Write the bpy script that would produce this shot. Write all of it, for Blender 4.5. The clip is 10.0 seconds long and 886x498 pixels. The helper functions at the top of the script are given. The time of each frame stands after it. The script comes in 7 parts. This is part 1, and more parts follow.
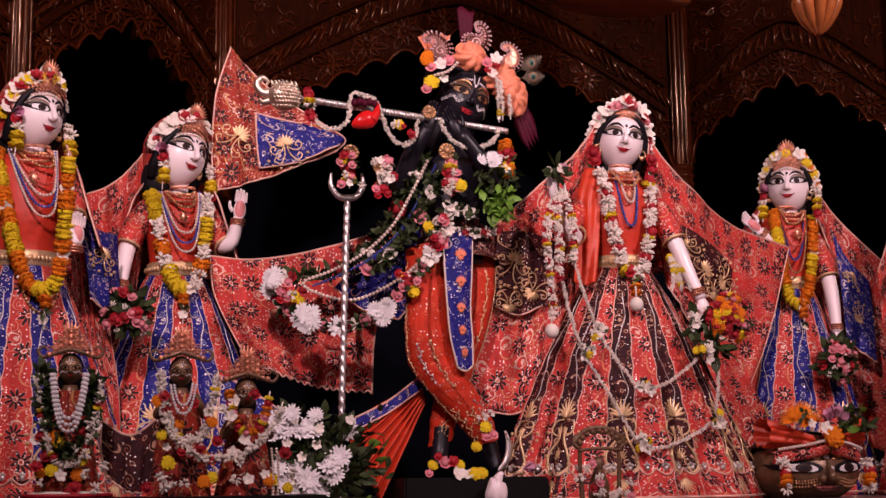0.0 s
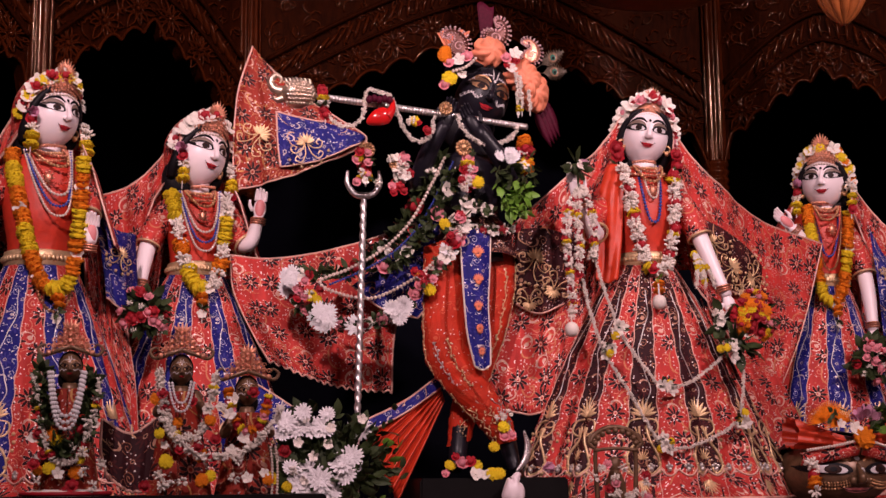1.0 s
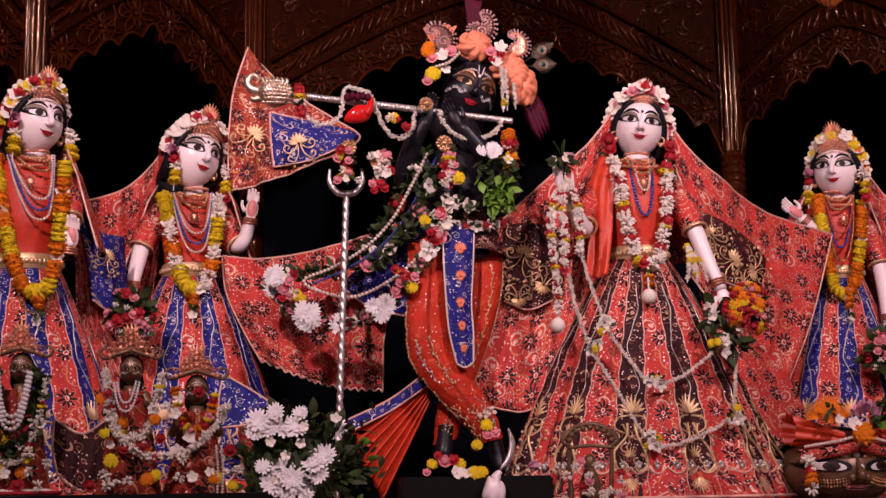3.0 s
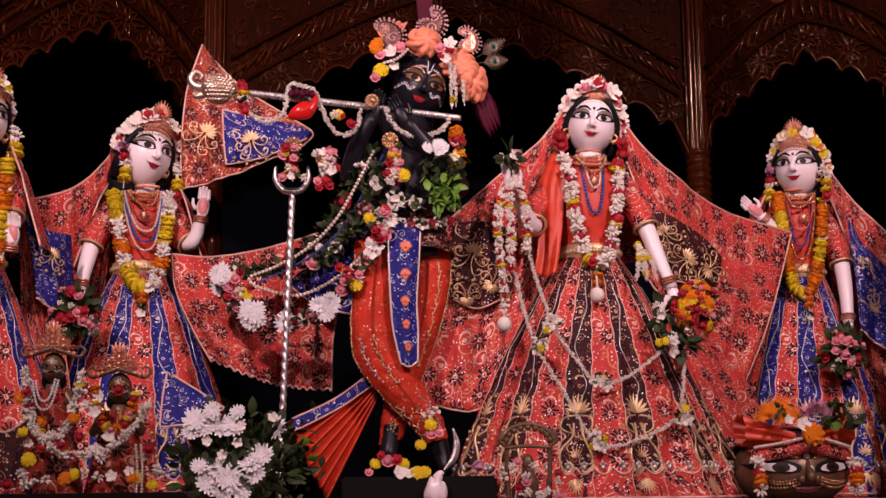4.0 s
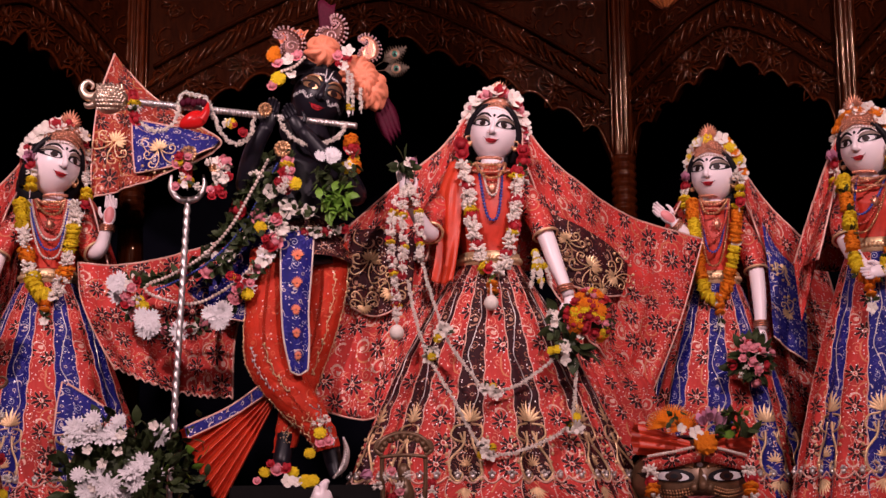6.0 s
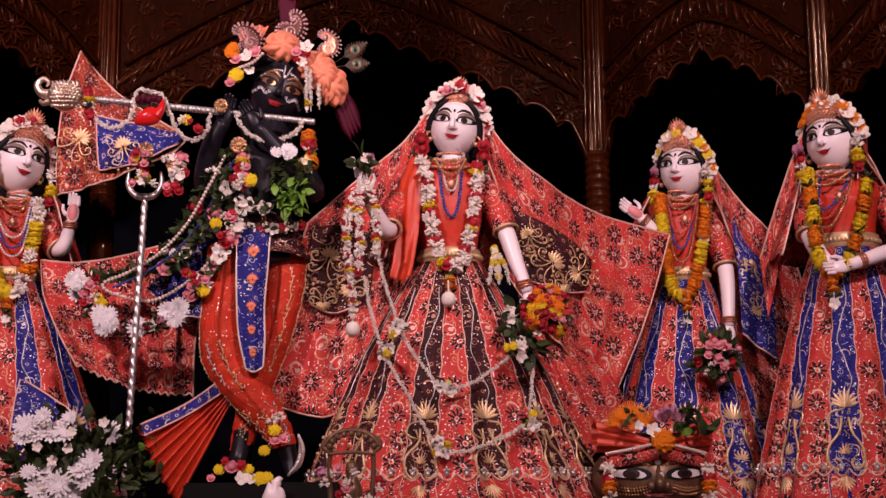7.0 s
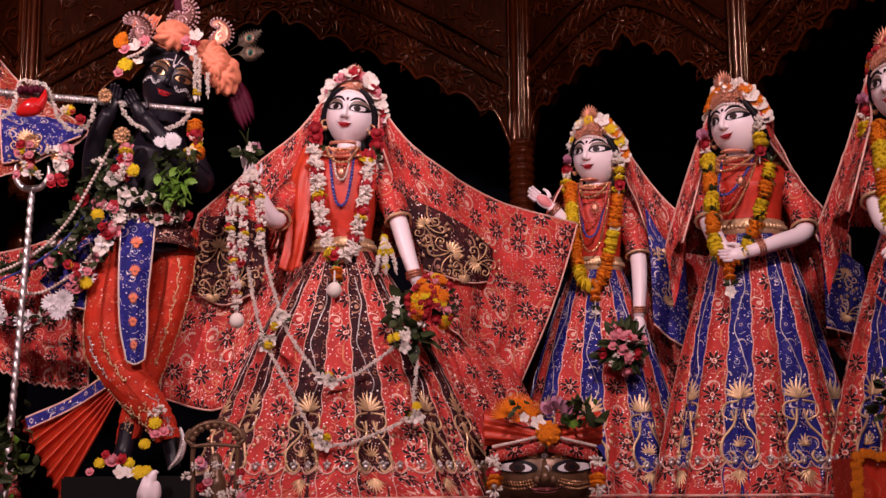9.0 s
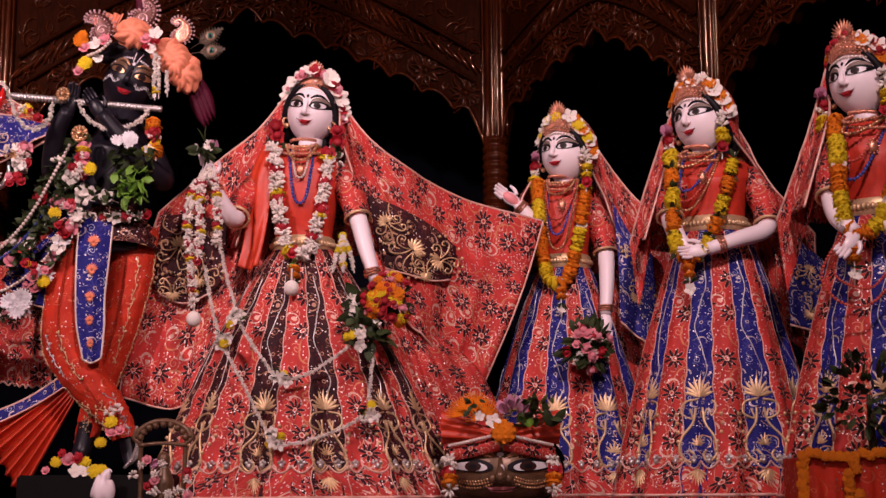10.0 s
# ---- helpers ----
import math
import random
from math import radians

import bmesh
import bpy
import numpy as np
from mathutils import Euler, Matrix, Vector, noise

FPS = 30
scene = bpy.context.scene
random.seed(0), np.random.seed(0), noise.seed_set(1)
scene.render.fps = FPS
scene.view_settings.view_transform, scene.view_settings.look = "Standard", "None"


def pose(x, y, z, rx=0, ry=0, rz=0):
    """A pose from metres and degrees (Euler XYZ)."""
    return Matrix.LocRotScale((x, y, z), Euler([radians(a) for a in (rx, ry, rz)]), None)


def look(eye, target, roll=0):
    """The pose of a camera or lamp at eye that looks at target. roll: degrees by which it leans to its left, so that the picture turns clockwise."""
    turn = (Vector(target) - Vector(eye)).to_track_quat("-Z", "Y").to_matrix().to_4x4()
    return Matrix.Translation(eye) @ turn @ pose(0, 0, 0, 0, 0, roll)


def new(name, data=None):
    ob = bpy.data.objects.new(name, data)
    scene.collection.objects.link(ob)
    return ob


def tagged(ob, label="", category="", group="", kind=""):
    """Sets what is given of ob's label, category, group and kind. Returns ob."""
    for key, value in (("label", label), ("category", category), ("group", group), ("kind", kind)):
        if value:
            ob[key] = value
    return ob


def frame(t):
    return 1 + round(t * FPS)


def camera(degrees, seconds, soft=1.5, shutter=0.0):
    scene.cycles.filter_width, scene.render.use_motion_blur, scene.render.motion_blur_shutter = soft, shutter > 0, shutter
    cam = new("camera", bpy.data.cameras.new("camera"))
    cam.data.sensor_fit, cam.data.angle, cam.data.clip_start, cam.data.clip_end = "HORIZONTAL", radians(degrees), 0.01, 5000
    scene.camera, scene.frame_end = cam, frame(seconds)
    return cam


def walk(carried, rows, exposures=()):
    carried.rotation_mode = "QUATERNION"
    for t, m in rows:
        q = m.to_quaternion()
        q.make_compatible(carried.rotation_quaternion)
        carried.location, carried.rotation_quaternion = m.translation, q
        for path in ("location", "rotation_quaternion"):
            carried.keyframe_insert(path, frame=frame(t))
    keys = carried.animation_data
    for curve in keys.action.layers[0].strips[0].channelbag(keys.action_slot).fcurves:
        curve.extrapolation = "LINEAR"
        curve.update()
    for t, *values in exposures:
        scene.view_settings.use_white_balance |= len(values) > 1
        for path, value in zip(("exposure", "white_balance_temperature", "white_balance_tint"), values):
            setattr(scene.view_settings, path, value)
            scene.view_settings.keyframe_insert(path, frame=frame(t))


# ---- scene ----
cam = camera(35.8, 10.0)
PATH = [
    (0, (-1.0160, -4.3130, 0.0282), (-0.5300, -2.3998, 0.3545), -0.77),
    (0.5, (-0.9350, -4.3101, 0.0134), (-0.4980, -2.3864, 0.3441), -0.69),
    (1, (-0.8400, -4.2982, 0.0149), (-0.4550, -2.3647, 0.3479), -0.60),
    (1.5, (-0.7530, -4.2917, 0.0188), (-0.4080, -2.3501, 0.3518), -0.56),
    (2, (-0.6460, -4.3007, 0.0186), (-0.3420, -2.3520, 0.3505), -0.61),
    (3.3, (-0.3770, -4.3219, 0.0029), (-0.1640, -2.3626, 0.3391), -0.68),
    (3.5, (-0.3260, -4.3191, 0.0042), (-0.1200, -2.3574, 0.3377), -0.55),
    (4, (-0.2110, -4.3057, 0.0019), (-0.0120, -2.3444, 0.3384), -0.63),
    (4.5, (-0.1130, -4.3099, 0.0114), (0.0750, -2.3476, 0.3480), -0.59),
    (5, (0.0170, -4.3234, 0.0148), (0.1900, -2.3593, 0.3526), -0.63),
    (5.5, (0.1240, -4.3428, 0.0164), (0.2850, -2.3789, 0.3562), -0.59),
    (7, (0.4560, -4.3265, 0.0073), (0.5590, -2.3587, 0.3477), -0.48),
    (7.5, (0.5810, -4.3173, -0.0016), (0.6570, -2.3476, 0.3400), -0.48),
    (8, (0.7350, -4.3163, 0.0066), (0.7920, -2.3464, 0.3462), -0.51),
    (8.5, (0.8560, -4.2929, -0.0116), (0.8980, -2.3233, 0.3310), -0.45),
    (9, (0.9750, -4.2580, -0.0163), (0.9960, -2.2883, 0.3253), -0.48),
    (9.5, (1.0830, -4.2344, -0.0193), (1.0810, -2.2648, 0.3232), -0.39),
    (10, (1.2000, -4.2284, -0.0196), (1.1740, -2.2586, 0.3220), -0.41),
]
walk(cam, [(t, look(eye, target, roll)) for t, eye, target, roll in PATH])

# ---------------------------------------------------------------- light
world = bpy.data.worlds.new("hall_dusk")
world.use_nodes = True
world.node_tree.nodes["Background"].inputs[0].default_value = (0.35, 0.30, 0.30, 1)
world.node_tree.nodes["Background"].inputs[1].default_value = 0.05
scene.world = world
scene.view_settings.exposure = 0.0


def spot(name, eye, target, watts, size, colour, spread=180):
    d = bpy.data.lights.new(name, "AREA")
    d.energy, d.size, d.color, d.spread = watts, size, colour, radians(spread)
    ob = new(name, d)
    ob.matrix_world = look(eye, target)
    return ob


spot("stage_light", (-1.5, -3.5, 2.75), (-0.5, 0.0, 1.6), 37, 0.18, (1.0, 0.70, 0.75), 88)
spot("stage_light", (1.9, -3.5, 2.75), (1.1, 0.0, 1.6), 33, 0.18, (1.0, 0.70, 0.75), 88)

# Added fill lamp on the camera side, to brighten the statues' faces.
spot("front_fill", (0.3, -6.6, 1.9), (0.4, 0.0, 1.4), 30, 0.4, (1.0, 0.70, 0.75))


# ---------------------------------------------------------------- materials
class Nodes:
    """Short hand for a node tree."""

    def __init__(self, name):
        self.mat = bpy.data.materials.new(name)
        self.mat.use_nodes = True
        self.t = self.mat.node_tree
        self.bsdf = self.t.nodes["Principled BSDF"]

    def put(self, sock, v):
        if isinstance(v, bpy.types.NodeSocket):
            self.t.links.new(v, sock)
        else:
            sock.default_value = v

    def m(self, op, a, b=0.0, c=0.0):
        n = self.t.nodes.new("ShaderNodeMath")
        n.operation = op
        for i, v in enumerate((a, b, c)):
            self.put(n.inputs[i], v)
        return n.outputs[0]

    def vm(self, op, a, b=(0, 0, 0)):
        n = self.t.nodes.new("ShaderNodeVectorMath")
        n.operation = op
        self.put(n.inputs[0], a)
        self.put(n.inputs[1], b)
        return n.outputs["Value"] if op in ("LENGTH", "DOT_PRODUCT") else n.outputs[0]

    def xyz(self, v):
        n = self.t.nodes.new("ShaderNodeSeparateXYZ")
        self.put(n.inputs[0], v)
        return n.outputs

    def mix(self, f, a, b):
        n = self.t.nodes.new("ShaderNodeMix")
        n.data_type = "RGBA"
        self.put(n.inputs[0], f)
        for s, v in ((n.inputs[6], a), (n.inputs[7], b)):
            self.put(s, v if isinstance(v, bpy.types.NodeSocket) else (*v, 1))
        return n.outputs[2]

    def noise(self, vec, scale, detail=3.0, rough=0.55):
        n = self.t.nodes.new("ShaderNodeTexNoise")
        self.put(n.inputs["Vector"], vec)
        n.inputs["Scale"].default_value, n.inputs["Detail"].default_value = scale, detail
        n.inputs["Roughness"].default_value = rough
        return n.outputs["Fac"]

    def t_noise(self, vec, scale):
        n = self.t.nodes.new("ShaderNodeTexNoise")
        self.put(n.inputs["Vector"], vec)
        n.inputs["Scale"].default_value, n.inputs["Detail"].default_value = scale, 1.0
        return n.outputs["Color"]

    def cells(self, vec, rand=1.0):
        n = self.t.nodes.new("ShaderNodeTexVoronoi")
        n.voronoi_dimensions = "2D"
        self.put(n.inputs["Vector"], vec)
        n.inputs["Scale"].default_value, n.inputs["Randomness"].default_value = 1.0, rand
        return n.outputs

    def coord(self, kind):
        return self.t.nodes.new("ShaderNodeTexCoord").outputs[kind]

    def ramp(self, f, lo, hi):
        n = self.t.nodes.new("ShaderNodeMapRange")
        self.put(n.inputs[0], f)
        n.inputs[1].default_value, n.inputs[2].default_value = lo, hi
        return n.outputs[0]

    def bump(self, h, strength, dist=0.002):
        n = self.t.nodes.new("ShaderNodeBump")
        n.inputs["Strength"].default_value, n.inputs["Distance"].default_value = strength, dist
        self.put(n.inputs["Height"], h)
        self.put(self.bsdf.inputs["Normal"], n.outputs[0])

    def finish(self, colour, rough, metal=0.0, spec=0.5):
        self.put(self.bsdf.inputs["Base Color"], colour if isinstance(colour, bpy.types.NodeSocket) else (*colour, 1))
        self.put(self.bsdf.inputs["Roughness"], rough)
        self.put(self.bsdf.inputs["Metallic"], metal)
        self.bsdf.inputs["Specular IOR Level"].default_value = spec
        return self.mat


def plain(name, c, rough=0.5, metal=0.0, vary=0.25, scale=40.0, bump=0.15, dist=0.002, spec=0.5, isle=0.0):
    """A surface with grain and blotches at two scales, and per-piece variation where isle is set."""
    n = Nodes(name)
    p = n.coord("Object")
    f = n.m("ADD", n.m("MULTIPLY", n.noise(p, scale), 0.6), n.m("MULTIPLY", n.noise(p, scale * 0.15), 0.4))
    k = n.m("SUBTRACT", n.ramp(f, 0.25, 0.75), 0.5)
    if isle:
        g = n.t.nodes.new("ShaderNodeNewGeometry").outputs["Random Per Island"]
        o = n.t.nodes.new("ShaderNodeObjectInfo").outputs["Random"]
        k = n.m("ADD", k, n.m("MULTIPLY", n.m("SUBTRACT", n.m("MULTIPLY", n.m("ADD", g, o), 0.5), 0.5), isle * 1.3))
    k = n.ramp(k, -0.5, 0.5)
    dark, light = [max(0, x * (1 - vary)) for x in c], [min(1, x * (1 + vary)) for x in c]
    if bump:
        n.bump(f, bump, dist)
    return n.finish(n.mix(k, dark, light), n.m("ADD", rough - 0.06, n.m("MULTIPLY", f, 0.12)), metal, spec)


def embroidered(name, base, bloom, thread, scale=1.0, fleck=0.3, sheen=0.62, thick=0.55, pale=(0.62, 0.42, 0.36), cord=(0.62, 0.36, 0.20), edge=0.0):
    """Cloth with eight-petalled blooms, coiled couching thread and sequins; its UVs are metres."""
    n = Nodes(name)
    uv = n.coord("UV")
    warp = n.vm("MULTIPLY", n.vm("SUBTRACT", n.t_noise(uv, 16.0), (0.5, 0.5, 0.5)), (0.018, 0.018, 0))
    wuv = n.vm("ADD", uv, warp)

    def polar(size, shift, rand):
        q = n.vm("ADD", n.vm("MULTIPLY", wuv, (1 / (size * scale), 1 / (size * scale), 0)), shift)
        cell = n.cells(q, rand)
        d = n.vm("SUBTRACT", q, cell["Position"])
        x, y, _ = n.xyz(d)
        return n.vm("LENGTH", d), n.m("ARCTAN2", y, x), n.xyz(cell["Color"])

    def both(*f):
        out = f[0]
        for g in f[1:]:
            out = n.m("MULTIPLY", out, g)
        return out

    less, more = (lambda p, q: n.m("LESS_THAN", p, q)), (lambda p, q: n.m("GREATER_THAN", p, q))
    # blooms with separate dark petals, a pale heart and an outline
    r, a, rnd1 = polar(0.088, (0, 0, 0), 0.55)
    cosn = n.m("ABSOLUTE", n.m("COSINE", n.m("MULTIPLY", a, 4.5)))
    lobe = n.m("ADD", 0.10, n.m("MULTIPLY", n.m("POWER", cosn, 1.3), 0.28))
    on1 = less(rnd1[0], 0.9)
    flower = both(less(r, lobe), more(r, 0.105), on1)
    eye = both(less(n.m("ABSOLUTE", n.m("SUBTRACT", r, 0.075)), 0.020), on1)
    # paisley drops
    r4, a4, rnd4 = polar(0.078, (5.2, 1.7, 0), 0.8)
    egg = n.m("MULTIPLY", r4, n.m("ADD", 1.0, n.m("MULTIPLY", 0.50, n.m("COSINE", n.m("ADD", a4, n.m("MULTIPLY", rnd4[1], 6.28))))))
    clear = more(r, 0.36)
    rim = both(less(n.m("ABSOLUTE", n.m("SUBTRACT", r, n.m("ADD", lobe, 0.030))), 0.014), on1, more(r, 0.10))
    # large scrolls of cord
    r5, a5, rnd5 = polar(0.120, (1.9, 4.4, 0), 0.7)
    swirl = n.m("FRACT", n.m("ADD", n.m("MULTIPLY", r5, 4.6), n.m("MULTIPLY", a5, 1 / 6.28318)))
    swirl = both(less(swirl, 0.20), less(r5, 0.40), more(r5, 0.06), less(rnd5[0], thick), clear)
    drop = both(n.m("MAXIMUM", less(n.m("ABSOLUTE", n.m("SUBTRACT", egg, 0.21)), 0.026), less(egg, 0.085)), less(rnd4[0], 0.55), clear)
    # coils of couched thread
    r2, a2, rnd2 = polar(0.050, (3.3, 7.1, 0), 0.85)
    coil = n.m("FRACT", n.m("ADD", n.m("MULTIPLY", r2, 4.2), n.m("MULTIPLY", a2, 1 / 6.28318)))
    coil = both(less(coil, 0.24), less(r2, 0.44), less(rnd2[0], thick), clear, more(egg, 0.27))
    ridge = n.m("FRACT", n.m("MULTIPLY", n.noise(uv, 11.0 / scale, 1.0), 7.0))
    vine = both(less(n.m("ABSOLUTE", n.m("SUBTRACT", ridge, 0.5)), 0.045), clear, more(egg, 0.27), more(r2, 0.46))
    coil = n.m("MAXIMUM", coil, vine)
    q3 = n.vm("MULTIPLY", uv, (1 / 0.0105, 1 / 0.0105, 0))
    cell3 = n.cells(q3, 1.0)
    seq = both(less(cell3["Distance"], 0.20), less(n.xyz(cell3["Color"])[0], fleck))
    weave = n.noise(uv, 900.0, 1.0)
    wrink = n.noise(n.vm("MULTIPLY", uv, (1.0, 0.25, 1)), 38.0, 4.0)
    # Random tone plus fold shade put into the colour: wrinkle hollows go darker.
    tone = n.ramp(n.m("ADD", n.m("MULTIPLY", n.noise(uv, 9.0), 0.5), n.m("MULTIPLY", wrink, 0.5)), 0.3, 0.7)
    col = n.mix(tone, [b * 0.55 for b in base], [min(1, b * 1.25) for b in base])
    col = n.mix(coil, col, thread)
    col = n.mix(swirl, col, cord)
    col = n.mix(n.m("MULTIPLY", rim, edge), col, pale)
    col = n.mix(drop, col, pale)
    col = n.mix(flower, col, bloom)
    col = n.mix(eye, col, pale)
    col = n.mix(seq, col, (0.90, 0.78, 0.76))
    work = n.m("MAXIMUM", n.m("MAXIMUM", coil, swirl), n.m("MAXIMUM", drop, eye))
    shine = n.m("MAXIMUM", n.m("MULTIPLY", work, 0.45), n.m("MULTIPLY", seq, 0.9))
    h = n.m("ADD", n.m("MULTIPLY", wrink, 1.2), n.m("ADD", n.m("MULTIPLY", n.m("MAXIMUM", work, flower), 0.5), n.m("MULTIPLY", weave, 0.12)))
    n.bump(h, 0.8, 0.006)
    return n.finish(col, n.m("SUBTRACT", sheen, n.m("MULTIPLY", shine, 0.25)), shine, 0.25)


CORAL, NAVY, MAROON, REDOR = (0.60, 0.046, 0.038), (0.010, 0.010, 0.19), (0.034, 0.003, 0.006), (0.58, 0.032, 0.010)
M = dict(
    coral=embroidered("coral_cloth", CORAL, (0.030, 0.005, 0.008), (0.72, 0.25, 0.17), 0.95, 0.30, thick=0.75, pale=(0.74, 0.46, 0.36), cord=(0.60, 0.22, 0.11), edge=0.55),
    # Dimmer red: the pennant's shade is put into the colour; idol robes share it.
    rust=embroidered("dimmed_red_cloth", (0.34, 0.030, 0.016), (0.030, 0.006, 0.008), (0.52, 0.20, 0.10), 0.95, 0.2, thick=0.8, pale=(0.58, 0.30, 0.22), cord=(0.55, 0.28, 0.10), edge=0.6),
    blue=embroidered("blue_cloth", NAVY, (0.035, 0.030, 0.24), (0.42, 0.42, 0.55), 0.7, 0.18, thick=0.4, pale=(0.55, 0.46, 0.46)),
    maroon=embroidered("maroon_cloth", MAROON, (0.070, 0.008, 0.009), (0.40, 0.17, 0.10), 0.8, 0.18, thick=0.38, pale=(0.50, 0.27, 0.18)),
    redor=embroidered("orange_red_cloth", REDOR, (0.55, 0.040, 0.014), (0.62, 0.070, 0.028), 0.8, 0.10, thick=0.06, pale=(0.66, 0.12, 0.06), cord=(0.60, 0.10, 0.04)),
    silk=plain("orange_silk", (0.58, 0.042, 0.012), 0.45, 0, 0.25, 30, 0.5, 0.006),
    dress=plain("red_orange_bodice", (0.54, 0.035, 0.015), 0.5, 0, 0.25, 45, 0.6, 0.004),
    peach=plain("peach_organza", (0.80, 0.26, 0.14), 0.6, 0, 0.2, 60, 0.8, 0.004),
    skin=plain("painted_marble", (0.92, 0.79, 0.80), 0.30, 0, 0.03, 8, 0.03, 0.001),
    pink=plain("pink_paint", (0.72, 0.24, 0.24), 0.4, 0, 0.1, 20, 0.05),
    black=plain("polished_black_stone", (0.010, 0.008, 0.013), 0.38, 0, 0.3, 25, 0.05, 0.001, 0.3),
    hair=plain("black_paint", (0.008, 0.006, 0.008), 0.5, 0, 0.3, 90, 0.4, 0.001, 0.15),
    white=plain("white_paint", (0.66, 0.62, 0.62), 0.35, 0, 0.05, 30, 0.05),
    lid=plain("olive_lid_paint", (0.20, 0.14, 0.11), 0.4, 0, 0.15, 60, 0.0),
    lips=plain("red_lip_paint", (0.42, 0.020, 0.030), 0.25, 0, 0.1, 60, 0.0),
    iris=plain("brown_iris_paint", (0.030, 0.012, 0.009), 0.4, 0, 0.2, 80, 0.0, spec=0.12),
    gold=plain("old_gold", (0.66, 0.38, 0.20), 0.34, 0.9, 0.3, 130, 0.6, 0.002, isle=0.5),
    rosegold=plain("copper_filigree", (0.62, 0.27, 0.17), 0.36, 0.75, 0.35, 160, 0.7, 0.002, isle=0.6),
    electrum=plain("gilt_silver", (0.70, 0.54, 0.42), 0.36, 0.9, 0.25, 190, 0.8, 0.002),
    silver=plain("chased_silver", (0.66, 0.61, 0.59), 0.40, 0.9, 0.2, 190, 0.7, 0.002),
    zari=plain("gold_zari", (0.72, 0.50, 0.28), 0.42, 0.6, 0.3, 240, 0.7, 0.001, isle=0.5),
    braid=plain("pale_braid", (0.72, 0.42, 0.34), 0.5, 0.35, 0.3, 260, 0.8, 0.001),
    pearl=plain("pearl", (0.72, 0.58, 0.50), 0.25, 0.15, 0.1, 60, 0, isle=0.4),
    bluebead=plain("blue_beads", (0.05, 0.07, 0.30), 0.25, 0, 0.2, 60, 0, isle=0.5),
    redbead=plain("red_beads", (0.50, 0.07, 0.05), 0.25, 0, 0.2, 60, 0, isle=0.5),
    wood=None, ebony=plain("black_plinth", (0.006, 0.005, 0.005), 0.5, 0, 0.3, 30, 0.2, spec=0.1),
    marigold=plain("orange_marigold", (0.90, 0.22, 0.010), 0.75, 0, 0.28, 200, 0.9, 0.003, 0.2, 0.5),
    yellow=plain("yellow_marigold", (0.95, 0.60, 0.020), 0.75, 0, 0.28, 200, 0.9, 0.003, 0.2, 0.5),
    jasmine=plain("white_jasmine", (0.80, 0.72, 0.64), 0.6, 0, 0.15, 150, 0.5, 0.002, 0.3, 0.6),
    mum=plain("white_chrysanthemum", (0.82, 0.78, 0.78), 0.6, 0, 0.1, 150, 0.4, 0.002, 0.3, 0.5),
    rose=plain("red_rose", (0.36, 0.012, 0.022), 0.55, 0, 0.35, 150, 0.6, 0.002, 0.3, 0.8),
    blush=plain("pink_rose", (0.70, 0.24, 0.28), 0.55, 0, 0.3, 150, 0.6, 0.002, 0.3, 0.7),
    lotus=plain("mauve_lotus", (0.60, 0.28, 0.40), 0.5, 0, 0.3, 60, 0.4, 0.002, 0.3, 0.5),
    leaf=plain("dark_leaf", (0.036, 0.050, 0.017), 0.5, 0, 0.5, 90, 0.5, 0.002, 0.25, 1.0),
    fresh=plain("fresh_leaf", (0.15, 0.30, 0.035), 0.45, 0, 0.3, 90, 0.5, 0.002, 0.5, 0.7),
    curtain=plain("black_curtain", (0.0035, 0.0035, 0.006), 0.95, 0, 0.4, 6, 0.3, spec=0.0),
    hall=plain("hall_plaster", (0.22, 0.17, 0.14), 0.8, 0, 0.15, 5, 0.2),
    stone=plain("altar_marble", (0.16, 0.10, 0.09), 0.35, 0, 0.3, 6, 0.1),
    bronze=plain("dark_bronze", (0.15, 0.080, 0.042), 0.36, 0.3, 0.4, 60, 0.4, 0.002),
    feather=plain("peacock_barbs", (0.075, 0.050, 0.030), 0.5, 0.2, 0.5, 120, 0.6),
    teal=plain("peacock_eye", (0.010, 0.10, 0.065), 0.35, 0.3, 0.3, 120, 0.3),
    plum=plain("plum_plume", (0.070, 0.005, 0.018), 0.6, 0, 0.4, 120, 0.7, 0.002, 0.12),
    plaque=plain("dark_filigree_ground", (0.10, 0.030, 0.020), 0.4, 0.4, 0.4, 120, 0.6, 0.002),
    pinkpearl=plain("rose_seed_pearls", (0.62, 0.38, 0.38), 0.3, 0.3, 0.25, 90, 0.3, isle=0.5),
    redlac=plain("red_lacquer", (0.55, 0.012, 0.012), 0.15, 0, 0.1, 20, 0.05),
)


def wood_mat(name, lo, hi, old, rough, spec):
    n = Nodes(name)
    p = n.vm("MULTIPLY", n.coord("Object"), (5.0, 5.0, 0.8))
    g = n.noise(p, 14.0, 6.0, 0.65)
    s = n.noise(n.coord("Object"), 2.2, 3.0)
    c = n.mix(n.ramp(g, 0.3, 0.7), lo, hi)
    c = n.mix(n.m("MULTIPLY", n.ramp(s, 0.35, 0.75), 0.5), c, old)
    n.bump(g, 0.25, 0.002)
    n.bsdf.inputs["Specular Tint"].default_value = (1.0, 0.62, 0.42, 1)
    return n.finish(c, n.m("ADD", rough, n.m("MULTIPLY", s, 0.12)), 0.0, spec)


# Shade behind the carving is put into a darker tone of the same teak.
M["wood"] = wood_mat("shaded_teak_ground", (0.008, 0.0015, 0.0005), (0.026, 0.0048, 0.0012), (0.008, 0.0015, 0.0005), 0.42, 0.015)
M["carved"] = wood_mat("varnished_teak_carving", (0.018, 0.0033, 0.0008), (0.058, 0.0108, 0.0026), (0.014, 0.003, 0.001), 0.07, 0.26)
